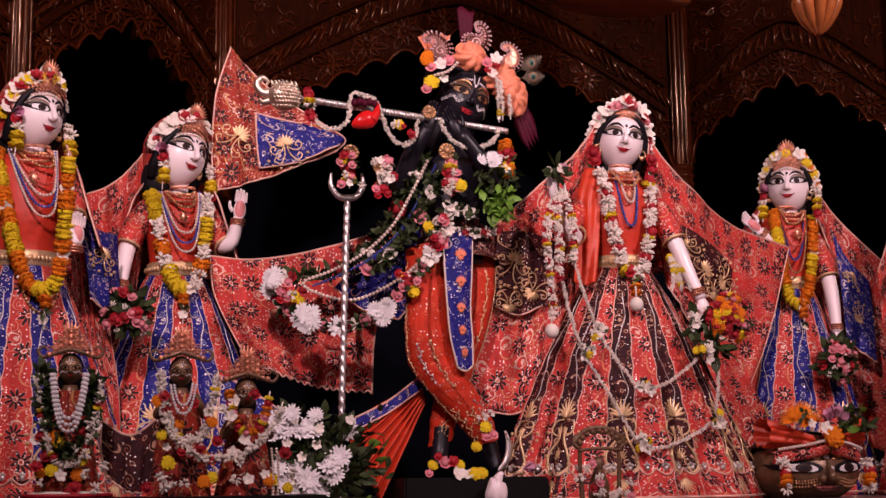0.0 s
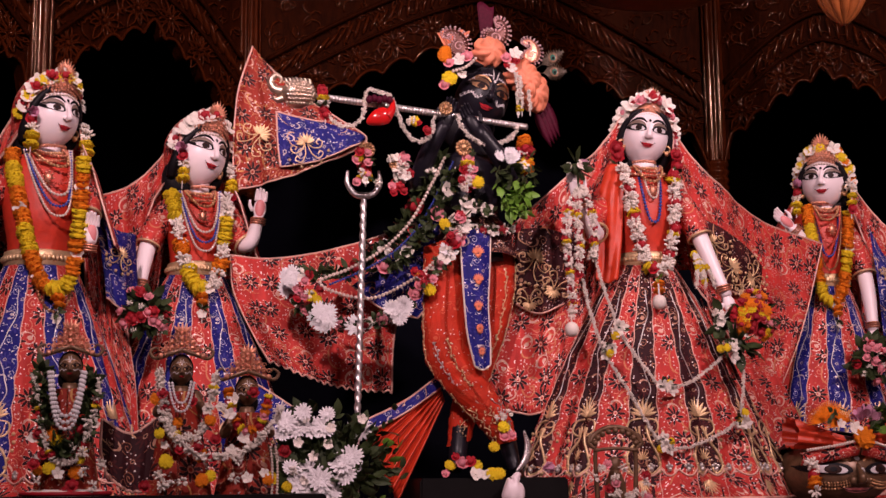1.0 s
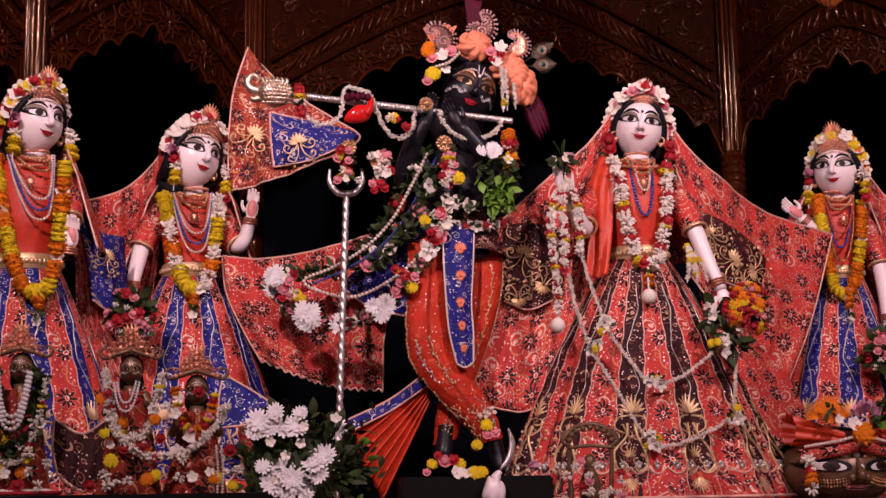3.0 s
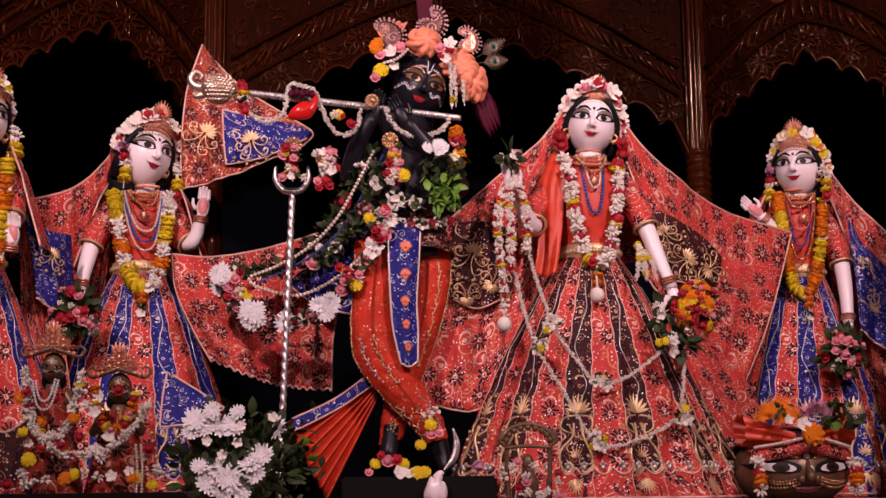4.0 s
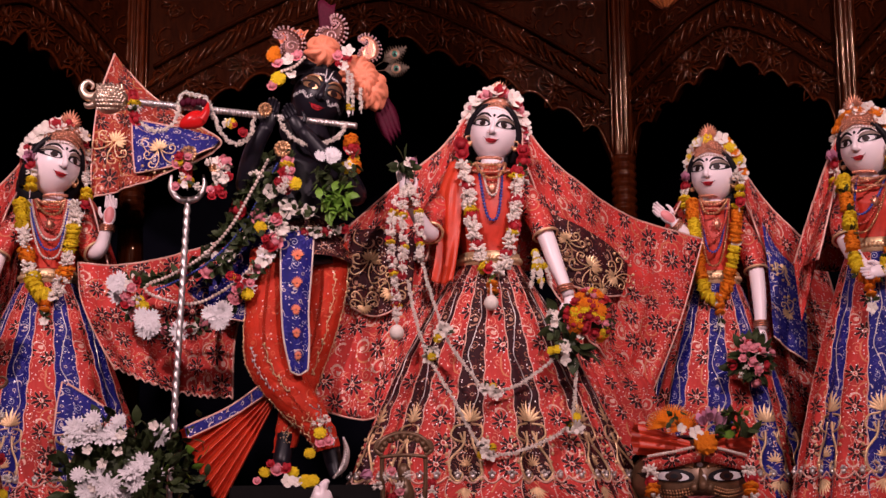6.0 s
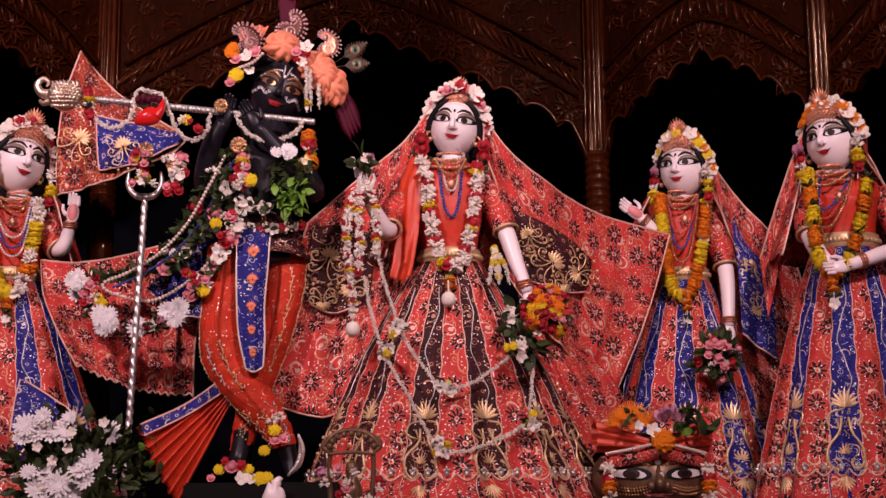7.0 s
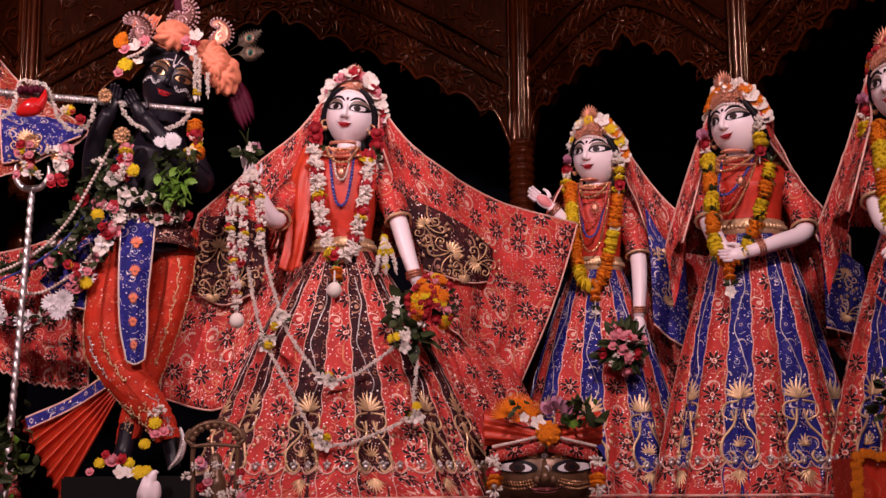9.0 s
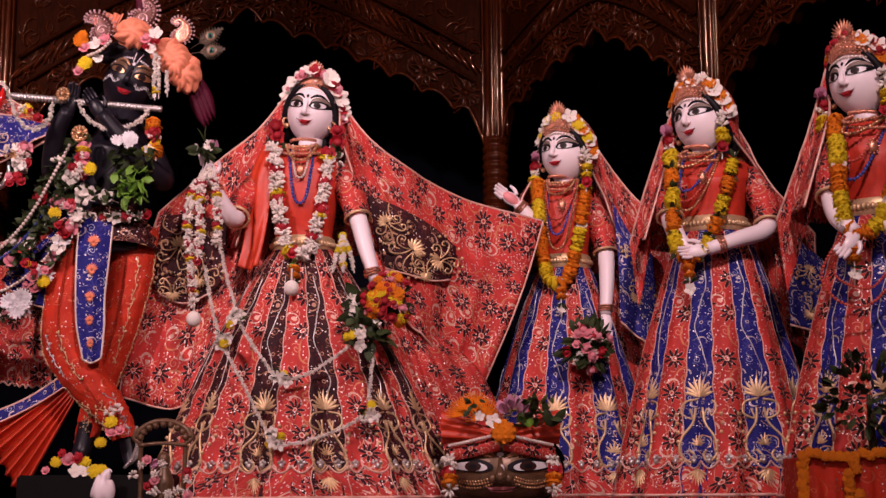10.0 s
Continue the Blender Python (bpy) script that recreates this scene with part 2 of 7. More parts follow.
# Warm light on the hanging lotus and medallion is put into this orange.
M["teak"] = plain("warm_lit_teak", (0.30, 0.085, 0.022), 0.3, 0, 0.4, 25, 0.3)


# ---------------------------------------------------------------- mesh tools
class Acc:
    """Gathers vertices, faces, material slots and UVs for one mesh."""

    def __init__(self):
        self.v, self.f, self.m, self.uv, self.n = [], [], [], [], 0

    def add(self, V, F, mat=0, UV=None):
        V = np.asarray(V, float).reshape(-1, 3)
        self.v.append(V)
        self.uv.append(np.zeros((len(V), 2)) if UV is None else np.asarray(UV, float))
        k = self.n
        self.f.extend([tuple(i + k for i in f) for f in F])
        self.m.extend([mat] * len(F))
        self.n += len(V)
        return self


def part(name, acc, mats, parent=None, label="", at=(0, 0, 0), smooth=True):
    """Links what acc gathered as one mesh object, under a parent where one is given."""
    me = bpy.data.meshes.new(name)
    V = np.concatenate(acc.v) - np.array(at)
    me.from_pydata(V.tolist(), [], acc.f)
    mats = mats if isinstance(mats, (list, tuple)) else [mats]
    for k in mats:
        me.materials.append(M[k])
    me.polygons.foreach_set("material_index", acc.m)
    layer = me.uv_layers.new(name="metres")
    idx = np.empty(len(me.loops), int)
    me.loops.foreach_get("vertex_index", idx)
    layer.data.foreach_set("uv", np.concatenate(acc.uv)[idx].ravel())
    me.polygons.foreach_set("use_smooth", [smooth] * len(me.polygons))
    me.update()
    ob = new(name, me)
    if parent is not None:
        ob.parent = parent
        ob.location = Vector(at) - parent.location if parent.parent is None else Vector(at)
    else:
        ob.location = at
    if label:
        ob["label"] = label
    return ob


def thing(name, at, label, category, group="", kind=""):
    ob = new(name)
    ob.empty_display_size = 0.05
    ob.location = at
    return tagged(ob, label, category, group, kind)


def solid(ob, t, off=0.0):
    md = ob.modifiers.new("thickness", "SOLIDIFY")
    md.thickness, md.offset = t, off
    return ob


def gridfaces(nu, nv, loop=False):
    w = nu if loop else nu - 1
    return [(j * nu + i, j * nu + (i + 1) % nu, (j + 1) * nu + (i + 1) % nu, (j + 1) * nu + i) for j in range(nv - 1) for i in range(w)]


SPH = {}


def sphere(nu=12, nv=8):
    if (nu, nv) not in SPH:
        V = [(0, 0, -1)]
        for j in range(1, nv):
            b = math.pi * (j / nv - 0.5)
            V += [(math.cos(b) * math.cos(2 * math.pi * i / nu), math.cos(b) * math.sin(2 * math.pi * i / nu), math.sin(b)) for i in range(nu)]
        V.append((0, 0, 1))
        F = [(0, 1 + (i + 1) % nu, 1 + i) for i in range(nu)]
        for j in range(nv - 2):
            F += [(1 + j * nu + i, 1 + j * nu + (i + 1) % nu, 1 + (j + 1) * nu + (i + 1) % nu, 1 + (j + 1) * nu + i) for i in range(nu)]
        top = 1 + (nv - 2) * nu
        F += [(top + i, top + (i + 1) % nu, top + nu) for i in range(nu)]
        SPH[nu, nv] = (np.array(V), F)
    return SPH[nu, nv]


def rot_to(d):
    """A turn that brings z to the direction d."""
    return np.array(Vector(d).to_track_quat("Z", "Y").to_matrix())


def ball(acc, c, r, mat=0, R=None, nu=12, nv=8):
    V, F = sphere(nu, nv)
    V = V * np.array(r if hasattr(r, "__len__") else (r, r, r))
    if R is not None:
        V = V @ np.asarray(R).T
    return acc.add(V + np.array(c), F, mat)


def curve(P, n):
    """n points on a smooth line through P."""
    P = np.asarray(P, float)
    if len(P) == 2:
        return P[0] + np.linspace(0, 1, n)[:, None] * (P[1] - P[0])
    Q = np.vstack([2 * P[0] - P[1], P, 2 * P[-1] - P[-2]])
    out = []
    for s in np.linspace(0, len(P) - 1, n):
        i = min(int(s), len(P) - 2)
        t = s - i
        a, b, c, d = Q[i], Q[i + 1], Q[i + 2], Q[i + 3]
        out.append(0.5 * (2 * b + (c - a) * t + (2 * a - 5 * b + 4 * c - d) * t * t + (3 * b - a - 3 * c + d) * t ** 3))
    return np.array(out)


def even(P, step):
    """Points at an even step along a fine line."""
    C = curve(P, max(60, len(P) * 20))
    L = np.concatenate([[0], np.cumsum(np.linalg.norm(np.diff(C, axis=0), axis=1))])
    s = np.arange(step / 2, L[-1], step)
    return np.stack([np.interp(s, L, C[:, k]) for k in range(3)], 1)


def tube(acc, P, r, seg=8, mat=0, n=None, squash=1.0, twist=0.0):
    P = np.asarray(P, float)
    C = curve(P, n or (len(P) - 1) * 6 + 1)
    rr = np.interp(np.linspace(0, 1, len(C)), np.linspace(0, 1, len(r)), r) if hasattr(r, "__len__") else np.full(len(C), r)
    T = np.gradient(C, axis=0)
    T /= np.linalg.norm(T, axis=1)[:, None] + 1e-9
    up = np.array((0, -1, 0.01)) if abs(T[0][1]) < 0.9 else np.array((1, 0, 0.01))
    V, UV, length = [], [], 0.0
    for i, c in enumerate(C):
        s = np.cross(T[i], up)
        s /= np.linalg.norm(s) + 1e-9
        up = np.cross(s, T[i])
        if i:
            length += np.linalg.norm(C[i] - C[i - 1])
        for k in range(seg):
            a = 2 * math.pi * k / seg + twist * length
            V.append(c + rr[i] * (math.cos(a) * s + squash * math.sin(a) * up))
            UV.append((k / seg * 6.28 * rr[i], length))
    F = gridfaces(seg, len(C), True) + [tuple(range(seg))[::-1], tuple(range((len(C) - 1) * seg, len(C) * seg))]
    return acc.add(V, F, mat, UV)


def surface(acc, fn, nu, nv, mat=0, loop=False):
    """A sheet fn(u, v) with UVs in metres."""
    G = np.array([[fn(i / (nu if loop else nu - 1), j / (nv - 1)) for i in range(nu)] for j in range(nv)])
    du = np.concatenate([np.zeros((nv, 1)), np.cumsum(np.linalg.norm(np.diff(G, axis=1), axis=2), axis=1)], 1)
    dv = np.concatenate([np.zeros((1, nu)), np.cumsum(np.linalg.norm(np.diff(G, axis=0), axis=2), axis=0)], 0)
    du = du - du.mean(axis=1, keepdims=True)
    UV = np.stack([du, np.broadcast_to(dv.mean(axis=1, keepdims=True), du.shape)], 2).reshape(-1, 2)
    acc.add(G.reshape(-1, 3), gridfaces(nu, nv, loop), mat, UV)
    return G


def drape(name, curves, mat, parent, nu=46, nv=40, pleat=0.006, waves=9, seed=1, border="braid", label="", edges="", scallop=0.0):
    """A hanging cloth lofted through a few guide lines, with soft pleats and braid along the named edges."""
    rnd = random.Random(seed)
    ph, ph2 = rnd.random() * 6, rnd.random() * 6
    K = [curve(c, nu) for c in curves]
    cols = [curve([k[i] for k in K], nv) for i in range(nu)]
    G0 = np.stack(cols, 1)
    N = np.cross(np.gradient(G0, axis=1), np.gradient(G0, axis=0))
    N /= np.linalg.norm(N, axis=2)[:, :, None] + 1e-9

    def fn(u, v):
        i, j = round(u * (nu - 1)), round(v * (nv - 1))
        p = G0[j, i]
        w = math.sin(u * waves * 6.28 + ph + 2.2 * math.sin(v * 2.4 + ph2)) + 0.5 * math.sin(u * waves * 14 + 3 * v + ph2)
        e = 0.6 * noise.noise(Vector((p[0] * 9, p[1] * 9, p[2] * 5 + seed)))
        q = p + N[j, i] * pleat * (w + 2.0 * e) * (0.35 + 0.65 * v)
        if scallop and v > 0.96:
            q = q + np.array((0, 0, scallop * abs(math.sin(u * 3.14 * 16))))
        return q

    acc = Acc()
    G = surface(acc, fn, nu, nv)
    ob = solid(part(name, acc, mat, parent, label), 0.003)
    trim = ob if parent is None or parent.parent is None else parent
    E = dict(t=G[0], b=G[-1], l=G[:, 0], r=G[:, -1])
    for e in edges:
        a = Acc()
        tube(a, E[e], 0.0035, 6, n=len(E[e]) * 2)
        part("braid_edge", a, border, trim)
    return G


# ---------------------------------------------------------------- flowers

def pompon(acc, c, r, d, mat, rnd, flat=0.6):
    """A ruffled marigold head."""
    V, F = sphere(10, 6)
    V = V.copy()
    k = np.array([1 + 0.16 * (1 if (i + i // 10) % 2 else -1) + rnd.uniform(-0.07, 0.07) for i in range(len(V))])
    V = V * k[:, None] * np.array((r, r, r * flat))
    acc.add(V @ rot_to(d).T + np.array(c), F, mat)


def petals(acc, c, r, d, mat, rnd, count=12, rings=2, width=0.2, lift=0.5, cup=0.0):
    """Rings of pointed petals round an axis."""
    R = rot_to(d)
    for g in range(rings):
        rr = r * (1 - 0.28 * g)
        up = lift * g / max(1, rings) + cup
        for i in range(count):
            a = 6.283 * (i + 0.5 * (g % 2)) / count + rnd.uniform(-0.12, 0.12)
            e, s = np.array((math.cos(a), math.sin(a), 0)), np.array((-math.sin(a), math.cos(a), 0))
            z = np.array((0, 0, 1.0))
            t = up + rnd.uniform(-0.12, 0.12)
            o = e * math.cos(t) + z * math.sin(t)
            q = z * math.cos(t) - e * math.sin(t)
            w = rr * width
            P = [z * 0.1 * r * g, o * rr * 0.55 + s * w - q * 0.06 * rr, o * rr * 0.55 + q * 0.10 * rr, o * rr * 0.55 - s * w - q * 0.06 * rr,
                 o * rr * 0.95 + q * 0.12 * rr + s * w * 0.3, o * rr * 0.95 + q * 0.12 * rr - s * w * 0.3]
            acc.add(np.array(P) @ R.T + np.array(c), [(0, 1, 2), (0, 2, 3), (1, 4, 2), (2, 4, 5), (2, 5, 3)], mat)


def bud(acc, c, r, d, mat, long=2.0):
    ball(acc, c, (r, r, r * long), mat, rot_to(d), 6, 5)


def sprig(acc, c, r, d, mat, rnd):
    """A tuft of small white blossoms."""
    for _ in range(18):
        o = np.array([rnd.gauss(0, 1) for _ in range(3)])
        o = o / np.linalg.norm(o)
        bud(acc, np.array(c) + o * r * 0.62, r * 0.17, o, mat, 2.2)


BLOOMS = {}
PLAIN = dict(yellow="yellow_marigold", marigold="orange_marigold", rose="red_rose", blush="pink_rose", leaf="leaf", fresh="fresh_leaf", mum="chrysanthemum", jasmine="jasmine_tuft", star="white_blossom", lotus="lotus_bud")


def bloom_mesh(kind, variant):
    """A flower of unit radius that looks along z, or a leaf of unit length along z."""
    if (kind, variant) not in BLOOMS:
        rnd, acc, z = random.Random(77 + variant), Acc(), (0, 0, 1)
        mat = kind
        if kind in ("yellow", "marigold"):
            pompon(acc, (0, 0, 0), 0.93, z, 0, rnd, 0.45)
            petals(acc, (0, 0, 0.1), 1.08, z, 0, rnd, 11, 3, 0.26, 1.1, 0.0)
        elif kind in ("rose", "blush"):
            petals(acc, (0, 0, -0.15), 1.05, z, 0, rnd, 6, 4, 0.48, 1.3, 0.45)
            ball(acc, (0, 0, 0.25), 0.5, 0, None, 8, 6)
        elif kind in ("leaf", "fresh"):
            P, W = [], (0.05, 0.75, 1.0, 0.7, 0.0)
            for i, k in enumerate(W):
                y = -0.22 * (i / 4) ** 2
                P += [(0.26 * k, y - 0.03, i / 4), (0, y + 0.04 * k, i / 4), (-0.26 * k, y - 0.03, i / 4)]
            acc.add(P, [f for i in range(4) for f in ((3 * i, 3 * i + 1, 3 * i + 4, 3 * i + 3), (3 * i + 1, 3 * i + 2, 3 * i + 5, 3 * i + 4))])
        elif kind == "mum":
            petals(acc, (0, 0, 0), 1.0, z, 0, rnd, 16, 5, 0.165, 1.45, 0.08)
        elif kind == "star":
            petals(acc, (0, 0, 0), 1.0, z, 0, rnd, 5, 1, 0.42, 0.0, 0.3)
            ball(acc, (0, 0, 0.12), 0.12, 0, None, 6, 5)
            mat = "jasmine"
        elif kind == "lotus":
            petals(acc, (0, 0, -0.6), 1.9, z, 0, rnd, 5, 3, 0.34, 0.5, 1.12)
        else:
            sprig(acc, (0, 0, 0), 1.0, z, 0, rnd)
        me = bpy.data.meshes.new(PLAIN[kind])
        me.from_pydata(np.concatenate(acc.v).tolist(), [], acc.f)
        me.materials.append(M[mat])
        me.polygons.foreach_set("use_smooth", [True] * len(me.polygons))
        BLOOMS[kind, variant] = me
    return BLOOMS[kind, variant]


def bloom(kind, p, r, d, parent, rnd):
    """One flower or leaf as a part of its own; alike ones share a mesh."""
    ob = new(PLAIN[kind], bloom_mesh(kind, rnd.randrange(3)))
    ob.parent = parent
    q = Vector(d).to_track_quat("Z", "Y").to_matrix().to_4x4()
    ob.matrix_basis = Matrix.Translation(Vector(p) - parent.location) @ q @ Matrix.Rotation(rnd.uniform(0, 6.28), 4, "Z") @ Matrix.Diagonal((r, r, r, 1))
    return ob


def leafy(p, L, d, parent, rnd, kind="leaf"):
    ob = new(PLAIN[kind], bloom_mesh(kind, 0))
    ob.parent = parent
    q = Vector(d).to_track_quat("Z", "Y").to_matrix().to_4x4()
    ob.matrix_basis = Matrix.Translation(Vector(p) - parent.location) @ q @ Matrix.Rotation(rnd.uniform(0, 6.28), 4, "Z") @ Matrix.Diagonal((L, L, L, 1))
    return ob


def garland(path, pattern, label, r=0.016, seed=1, group="", pitch=None, name="flower_garland", category="garland"):
    """Flowers threaded along a line. pattern: (kind, how many) runs, repeated."""
    rnd = random.Random(seed)
    P = even(path, pitch or r * 0.60)
    top = thing(name, P[0], label, category, group)
    acc = Acc()
    tube(acc, path, 0.0018, 5, n=50)
    part("string", acc, "jasmine", top)
    seq = [k for k, c in pattern for _ in range(c)]
    for i in range(len(P) - 1):
        kind = seq[i % len(seq)]
        d = P[i + 1] - P[i]
        d /= np.linalg.norm(d) + 1e-9
        p = P[i] + np.array([rnd.uniform(-1, 1) * r * 0.12 for _ in range(3)])
        s = r * rnd.uniform(0.88, 1.12)
        face = (rnd.uniform(-0.5, 0.5), -1, rnd.uniform(-0.3, 0.5))
        if kind in ("yellow", "marigold"):
            bloom(kind, p, s, d + np.array((0, -0.5, 0)), top, rnd)
        elif kind in ("leaf", "fresh"):
            for _ in range(5):
                leafy(p, s * 1.35, (rnd.uniform(-1, 1), rnd.uniform(-0.9, 0.1), rnd.uniform(-1, 1)), top, rnd, kind)
        elif kind == "mum":
            bloom(kind, p + np.array((0, -s * 0.4, 0)), s * 1.5, face, top, rnd)
        else:
            bloom(kind, p, s * 1.05, face, top, rnd)
    return top


def bead_string(path, r, mat, label, group="", name="bead_necklace", category="necklace"):
    acc = Acc()
    for p in even(path, r * 2.05):
        ball(acc, p, r, 0, None, 8, 6)
    P0 = even(path, r * 2)[0]
    top = thing(name, P0, label, category, group)
    tagged(part("bead_row", acc, mat, top), kind="stuff")
    a = Acc()
    tube(a, path, r * 0.3, 5, n=60)
    part("thread", a, mat, top)
    return top


def swag(cx, y, z, half, drop, depth=0.03, n=9, dx=0.0, tail=0.0):
    """A U-shaped line that hangs from two shoulders in front of a chest."""
    out = []
    for i in range(n):
        s = -1 + 2 * i / (n - 1)
        out.append((cx + half * math.copysign(abs(s) ** 0.75, s) + dx * (1 - s * s), y - depth * (1 - s * s) ** 0.6, z - drop * (1 - abs(s) ** 2.1)))
    return out


# ---------------------------------------------------------------- the hall and the altar
def slab(name, lo, hi, mat, label, category, bevel=0.004):
    bm = bmesh.new()
    bmesh.ops.create_cube(bm, size=1)
    for v in bm.verts:
        v.co = Vector([lo[k] if v.co[k] < 0 else hi[k] for k in range(3)])
    bmesh.ops.bevel(bm, geom=bm.edges[:], offset=bevel, segments=2, affect="EDGES")
    me = bpy.data.meshes.new(name)
    bm.to_mesh(me)
    bm.free()
    me.materials.append(M[mat])
    return tagged(new(name, me), label, category, kind="structure")


slab("floor", (-5, -8, -1.55), (6, 2.2, -1.4), "stone", "dark polished stone floor of the hall", "floor")
slab("altar_platform", (-3.4, -1.3, -1.4), (4.2, 1.9, -0.06), "stone", "raised dark marble altar platform", "platform", 0.02)
slab("wall_back", (-5, 2.0, -1.4), (6, 2.2, 4.0), "curtain", "black cloth-covered wall behind the altar", "wall")
slab("wall_front", (-5, -8.2, -1.4), (6, -8, 4.0), "hall", "plain plaster wall of the hall", "wall")
slab("wall_west", (-5.2, -8.2, -1.4), (-5, 2.2, 4.0), "hall", "plain plaster wall of the hall", "wall")
slab("wall_east", (6, -8.2, -1.4), (6.2, 2.2, 4.0), "hall", "plain plaster wall of the hall", "wall")
slab("ceiling", (-5.2, -8.2, 4.0), (6.2, 2.2, 4.15), "hall", "plain plaster ceiling of the hall", "ceiling")

# corners of the canopy in plan, from the outer left column to the outer right one
PLAN = [(-1.95, -0.35), (-1.30, 0.26), (-0.575, 0.87), (1.335, 0.87), (2.09, 0.42), (2.75, -0.25)]


def column(x, y, label):
    """A fluted teak column with a ringed base and capital."""
    top = thing("carved_column", (x, y, -0.06), label, "column", "columns of the canopy", "structure")
    a = Acc()
    prof = [(-0.06, 0.085), (0.02, 0.085), (0.03, 0.07), (0.10, 0.06), (0.14, 0.052), (0.90, 0.050), (1.0, 0.046)]
    for k in range(9):
        z = 1.0 + 0.033 * k
        prof += [(z, 0.045), (z + 0.010, 0.051), (z + 0.020, 0.051), (z + 0.028, 0.044)]
    V = [(x + r * math.cos(6.283 * i / 24), y + r * math.sin(6.283 * i / 24), z) for z, r in prof for i in range(24)]
    a.add(V, gridfaces(24, len(prof), True))
    part("ringed_shaft", a, "carved", top)
    a = Acc()
    zz = np.linspace(prof[-1][0], 2.6, 14)
    V = []
    for z in zz:
        for i in range(72):
            f = 0.043 + 0.006 * abs(math.sin(6 * 6.283 * i / 72))
            V.append((x + f * math.cos(6.283 * i / 72), y + f * math.sin(6.283 * i / 72), z))
    a.add(V, gridfaces(72, len(zz), True))
    part("fluted_shaft", a, "carved", top)
    for k in range(6):
        ang = 6.283 * (k + 0.5) / 6
        a = Acc()
        fx, fy = x + 0.052 * math.cos(ang), y + 0.052 * math.sin(ang)
        tube(a, [(fx, fy, 1.30), (fx, fy, 1.55), (fx, fy, 2.6)], [0.006, 0.0045, 0.0045], 6)
        part("reed", a, "carved", top)


for x, y in PLAN:
    column(x, y, "dark varnished teak column with fluted shaft and rings")


def arch_bay(a, b, spring, apex, top_z, cusps, label, seed, expo=1.5):
    """A carved screen between two columns, cut below by a cusped arch and covered with leaf carving."""
    rnd = random.Random(seed)
    a, b = np.array((*a, 0.0)), np.array((*b, 0.0))
    along = b - a
    width = np.linalg.norm(along)
    along /= width
    out = np.array((along[1], -along[0], 0))
    if out[1] > 0:
        out = -out
    a, width = a + along * 0.035, width - 0.07

    def rise(s):
        q = abs(2 * s - 1)
        base = (1 - q ** expo)
        tip = 0.10 * max(0, 1 - q * 6)
        cus = 0.035 * abs(math.sin(cusps * math.pi * s)) ** 0.8
        leg = -0.0 if q < 0.93 else -(q - 0.93) * 1.2
        return spring + (apex - spring) * (base * 0.93 + tip) + cus + leg

    def at(s, z, d=0.0):
        return a + along * width * s + np.array((0, 0, z)) + out * d

    top = thing("carved_arch", at(0.5, apex), label, "arch", "arches of the canopy", "structure")
    nu, nv = cusps * 8 + 1, 22
    acc = Acc()
    F0, B0 = [], []
    for j in range(nv):
        for i in range(nu):
            s = i / (nu - 1)
            z0 = rise(s)
            t = (j / (nv - 1)) ** 1.3
            z = z0 + (top_z - z0) * t
            dep = z - z0
            h = 0.020 if dep < 0.012 else 0.008 + 0.002 * noise.noise(Vector((s * width * 14, z * 14, seed)))
            F0.append(at(s, z, h))
            B0.append(at(s, z, -0.035))
    fr = gridfaces(nu, nv)
    acc.add(F0, fr)
    acc.add(B0, [f[::-1] for f in fr])
    acc.add([p for i in range(nu) for p in (F0[i], B0[i])], [(2 * i, 2 * i + 1, 2 * i + 3, 2 * i + 2) for i in range(nu - 1)])
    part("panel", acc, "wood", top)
    acc = Acc()
    tube(acc, [at(i / (nu - 1), rise(i / (nu - 1)) + 0.004, 0.020) for i in range(nu)], 0.0065, 6, n=nu * 2)
    part("cusped_moulding", acc, "carved", top)
    # two plain ribs that follow the arch, with a row of upright leaves between them
    for off, rr in ((0.155, 0.008), (0.275, 0.010)):
        acc = Acc()
        P = [at(s, spring + (apex - spring) * (1 - abs(2 * s - 1) ** expo) + off, 0.022) for s in np.linspace(0.02, 0.98, 60)]
        P = [p for p in P if p[2] < top_z - 0.01]
        if len(P) > 3:
            tube(acc, P, rr, 6, n=80)
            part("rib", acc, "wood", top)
    # carved leaves and blossoms
    acc, blo = Acc(), Acc()
    for i in range(int(width / 0.034)):
        s = (i + 0.5) / int(width / 0.034)
        zc = spring + (apex - spring) * (1 - abs(2 * s - 1) ** expo) + 0.215
        if zc < top_z:
            t = 0.5 * math.sin(i * 1.0) * 0.3 + (0.5 - s) * 1.5
            d = along * math.sin(t) + np.array((0, 0, math.cos(t)))
            ball(acc, at(s, zc, 0.014), (0.0085, 0.013, 0.045), 0, np.stack([np.cross(out, d), out, d], 1), 8, 6)
    part("leaf_band", acc, "carved", top)
    step = width / max(3, round(width / 0.15))
    for k in range(round(width / step)):
        s0 = (k + 0.5) * step / width
        zc = spring + (apex - spring) * (1 - abs(2 * s0 - 1) ** expo) + 0.088
        for p in range(9):
            t = 6.283 * p / 9
            d = along * math.cos(t) + np.array((0, 0, math.sin(t)))
            L = 0.026 + 0.014 * (p % 3 == 0)
            c = at(s0, zc, 0.016) + d * (L + 0.012)
            tube(blo, [c - d * L, c + np.cross(out, d) * L * 0.35, c + d * L], [0.003, 0.0045, 0.002], 5, n=7)
            tube(blo, [c - d * L, c - np.cross(out, d) * L * 0.35, c + d * L], [0.003, 0.0045, 0.002], 5, n=7)
        ball(blo, at(s0, zc, 0.018), 0.010, 0, None, 8, 6)
    part("blossom_carving", blo, "carved", top)
    acc = Acc()
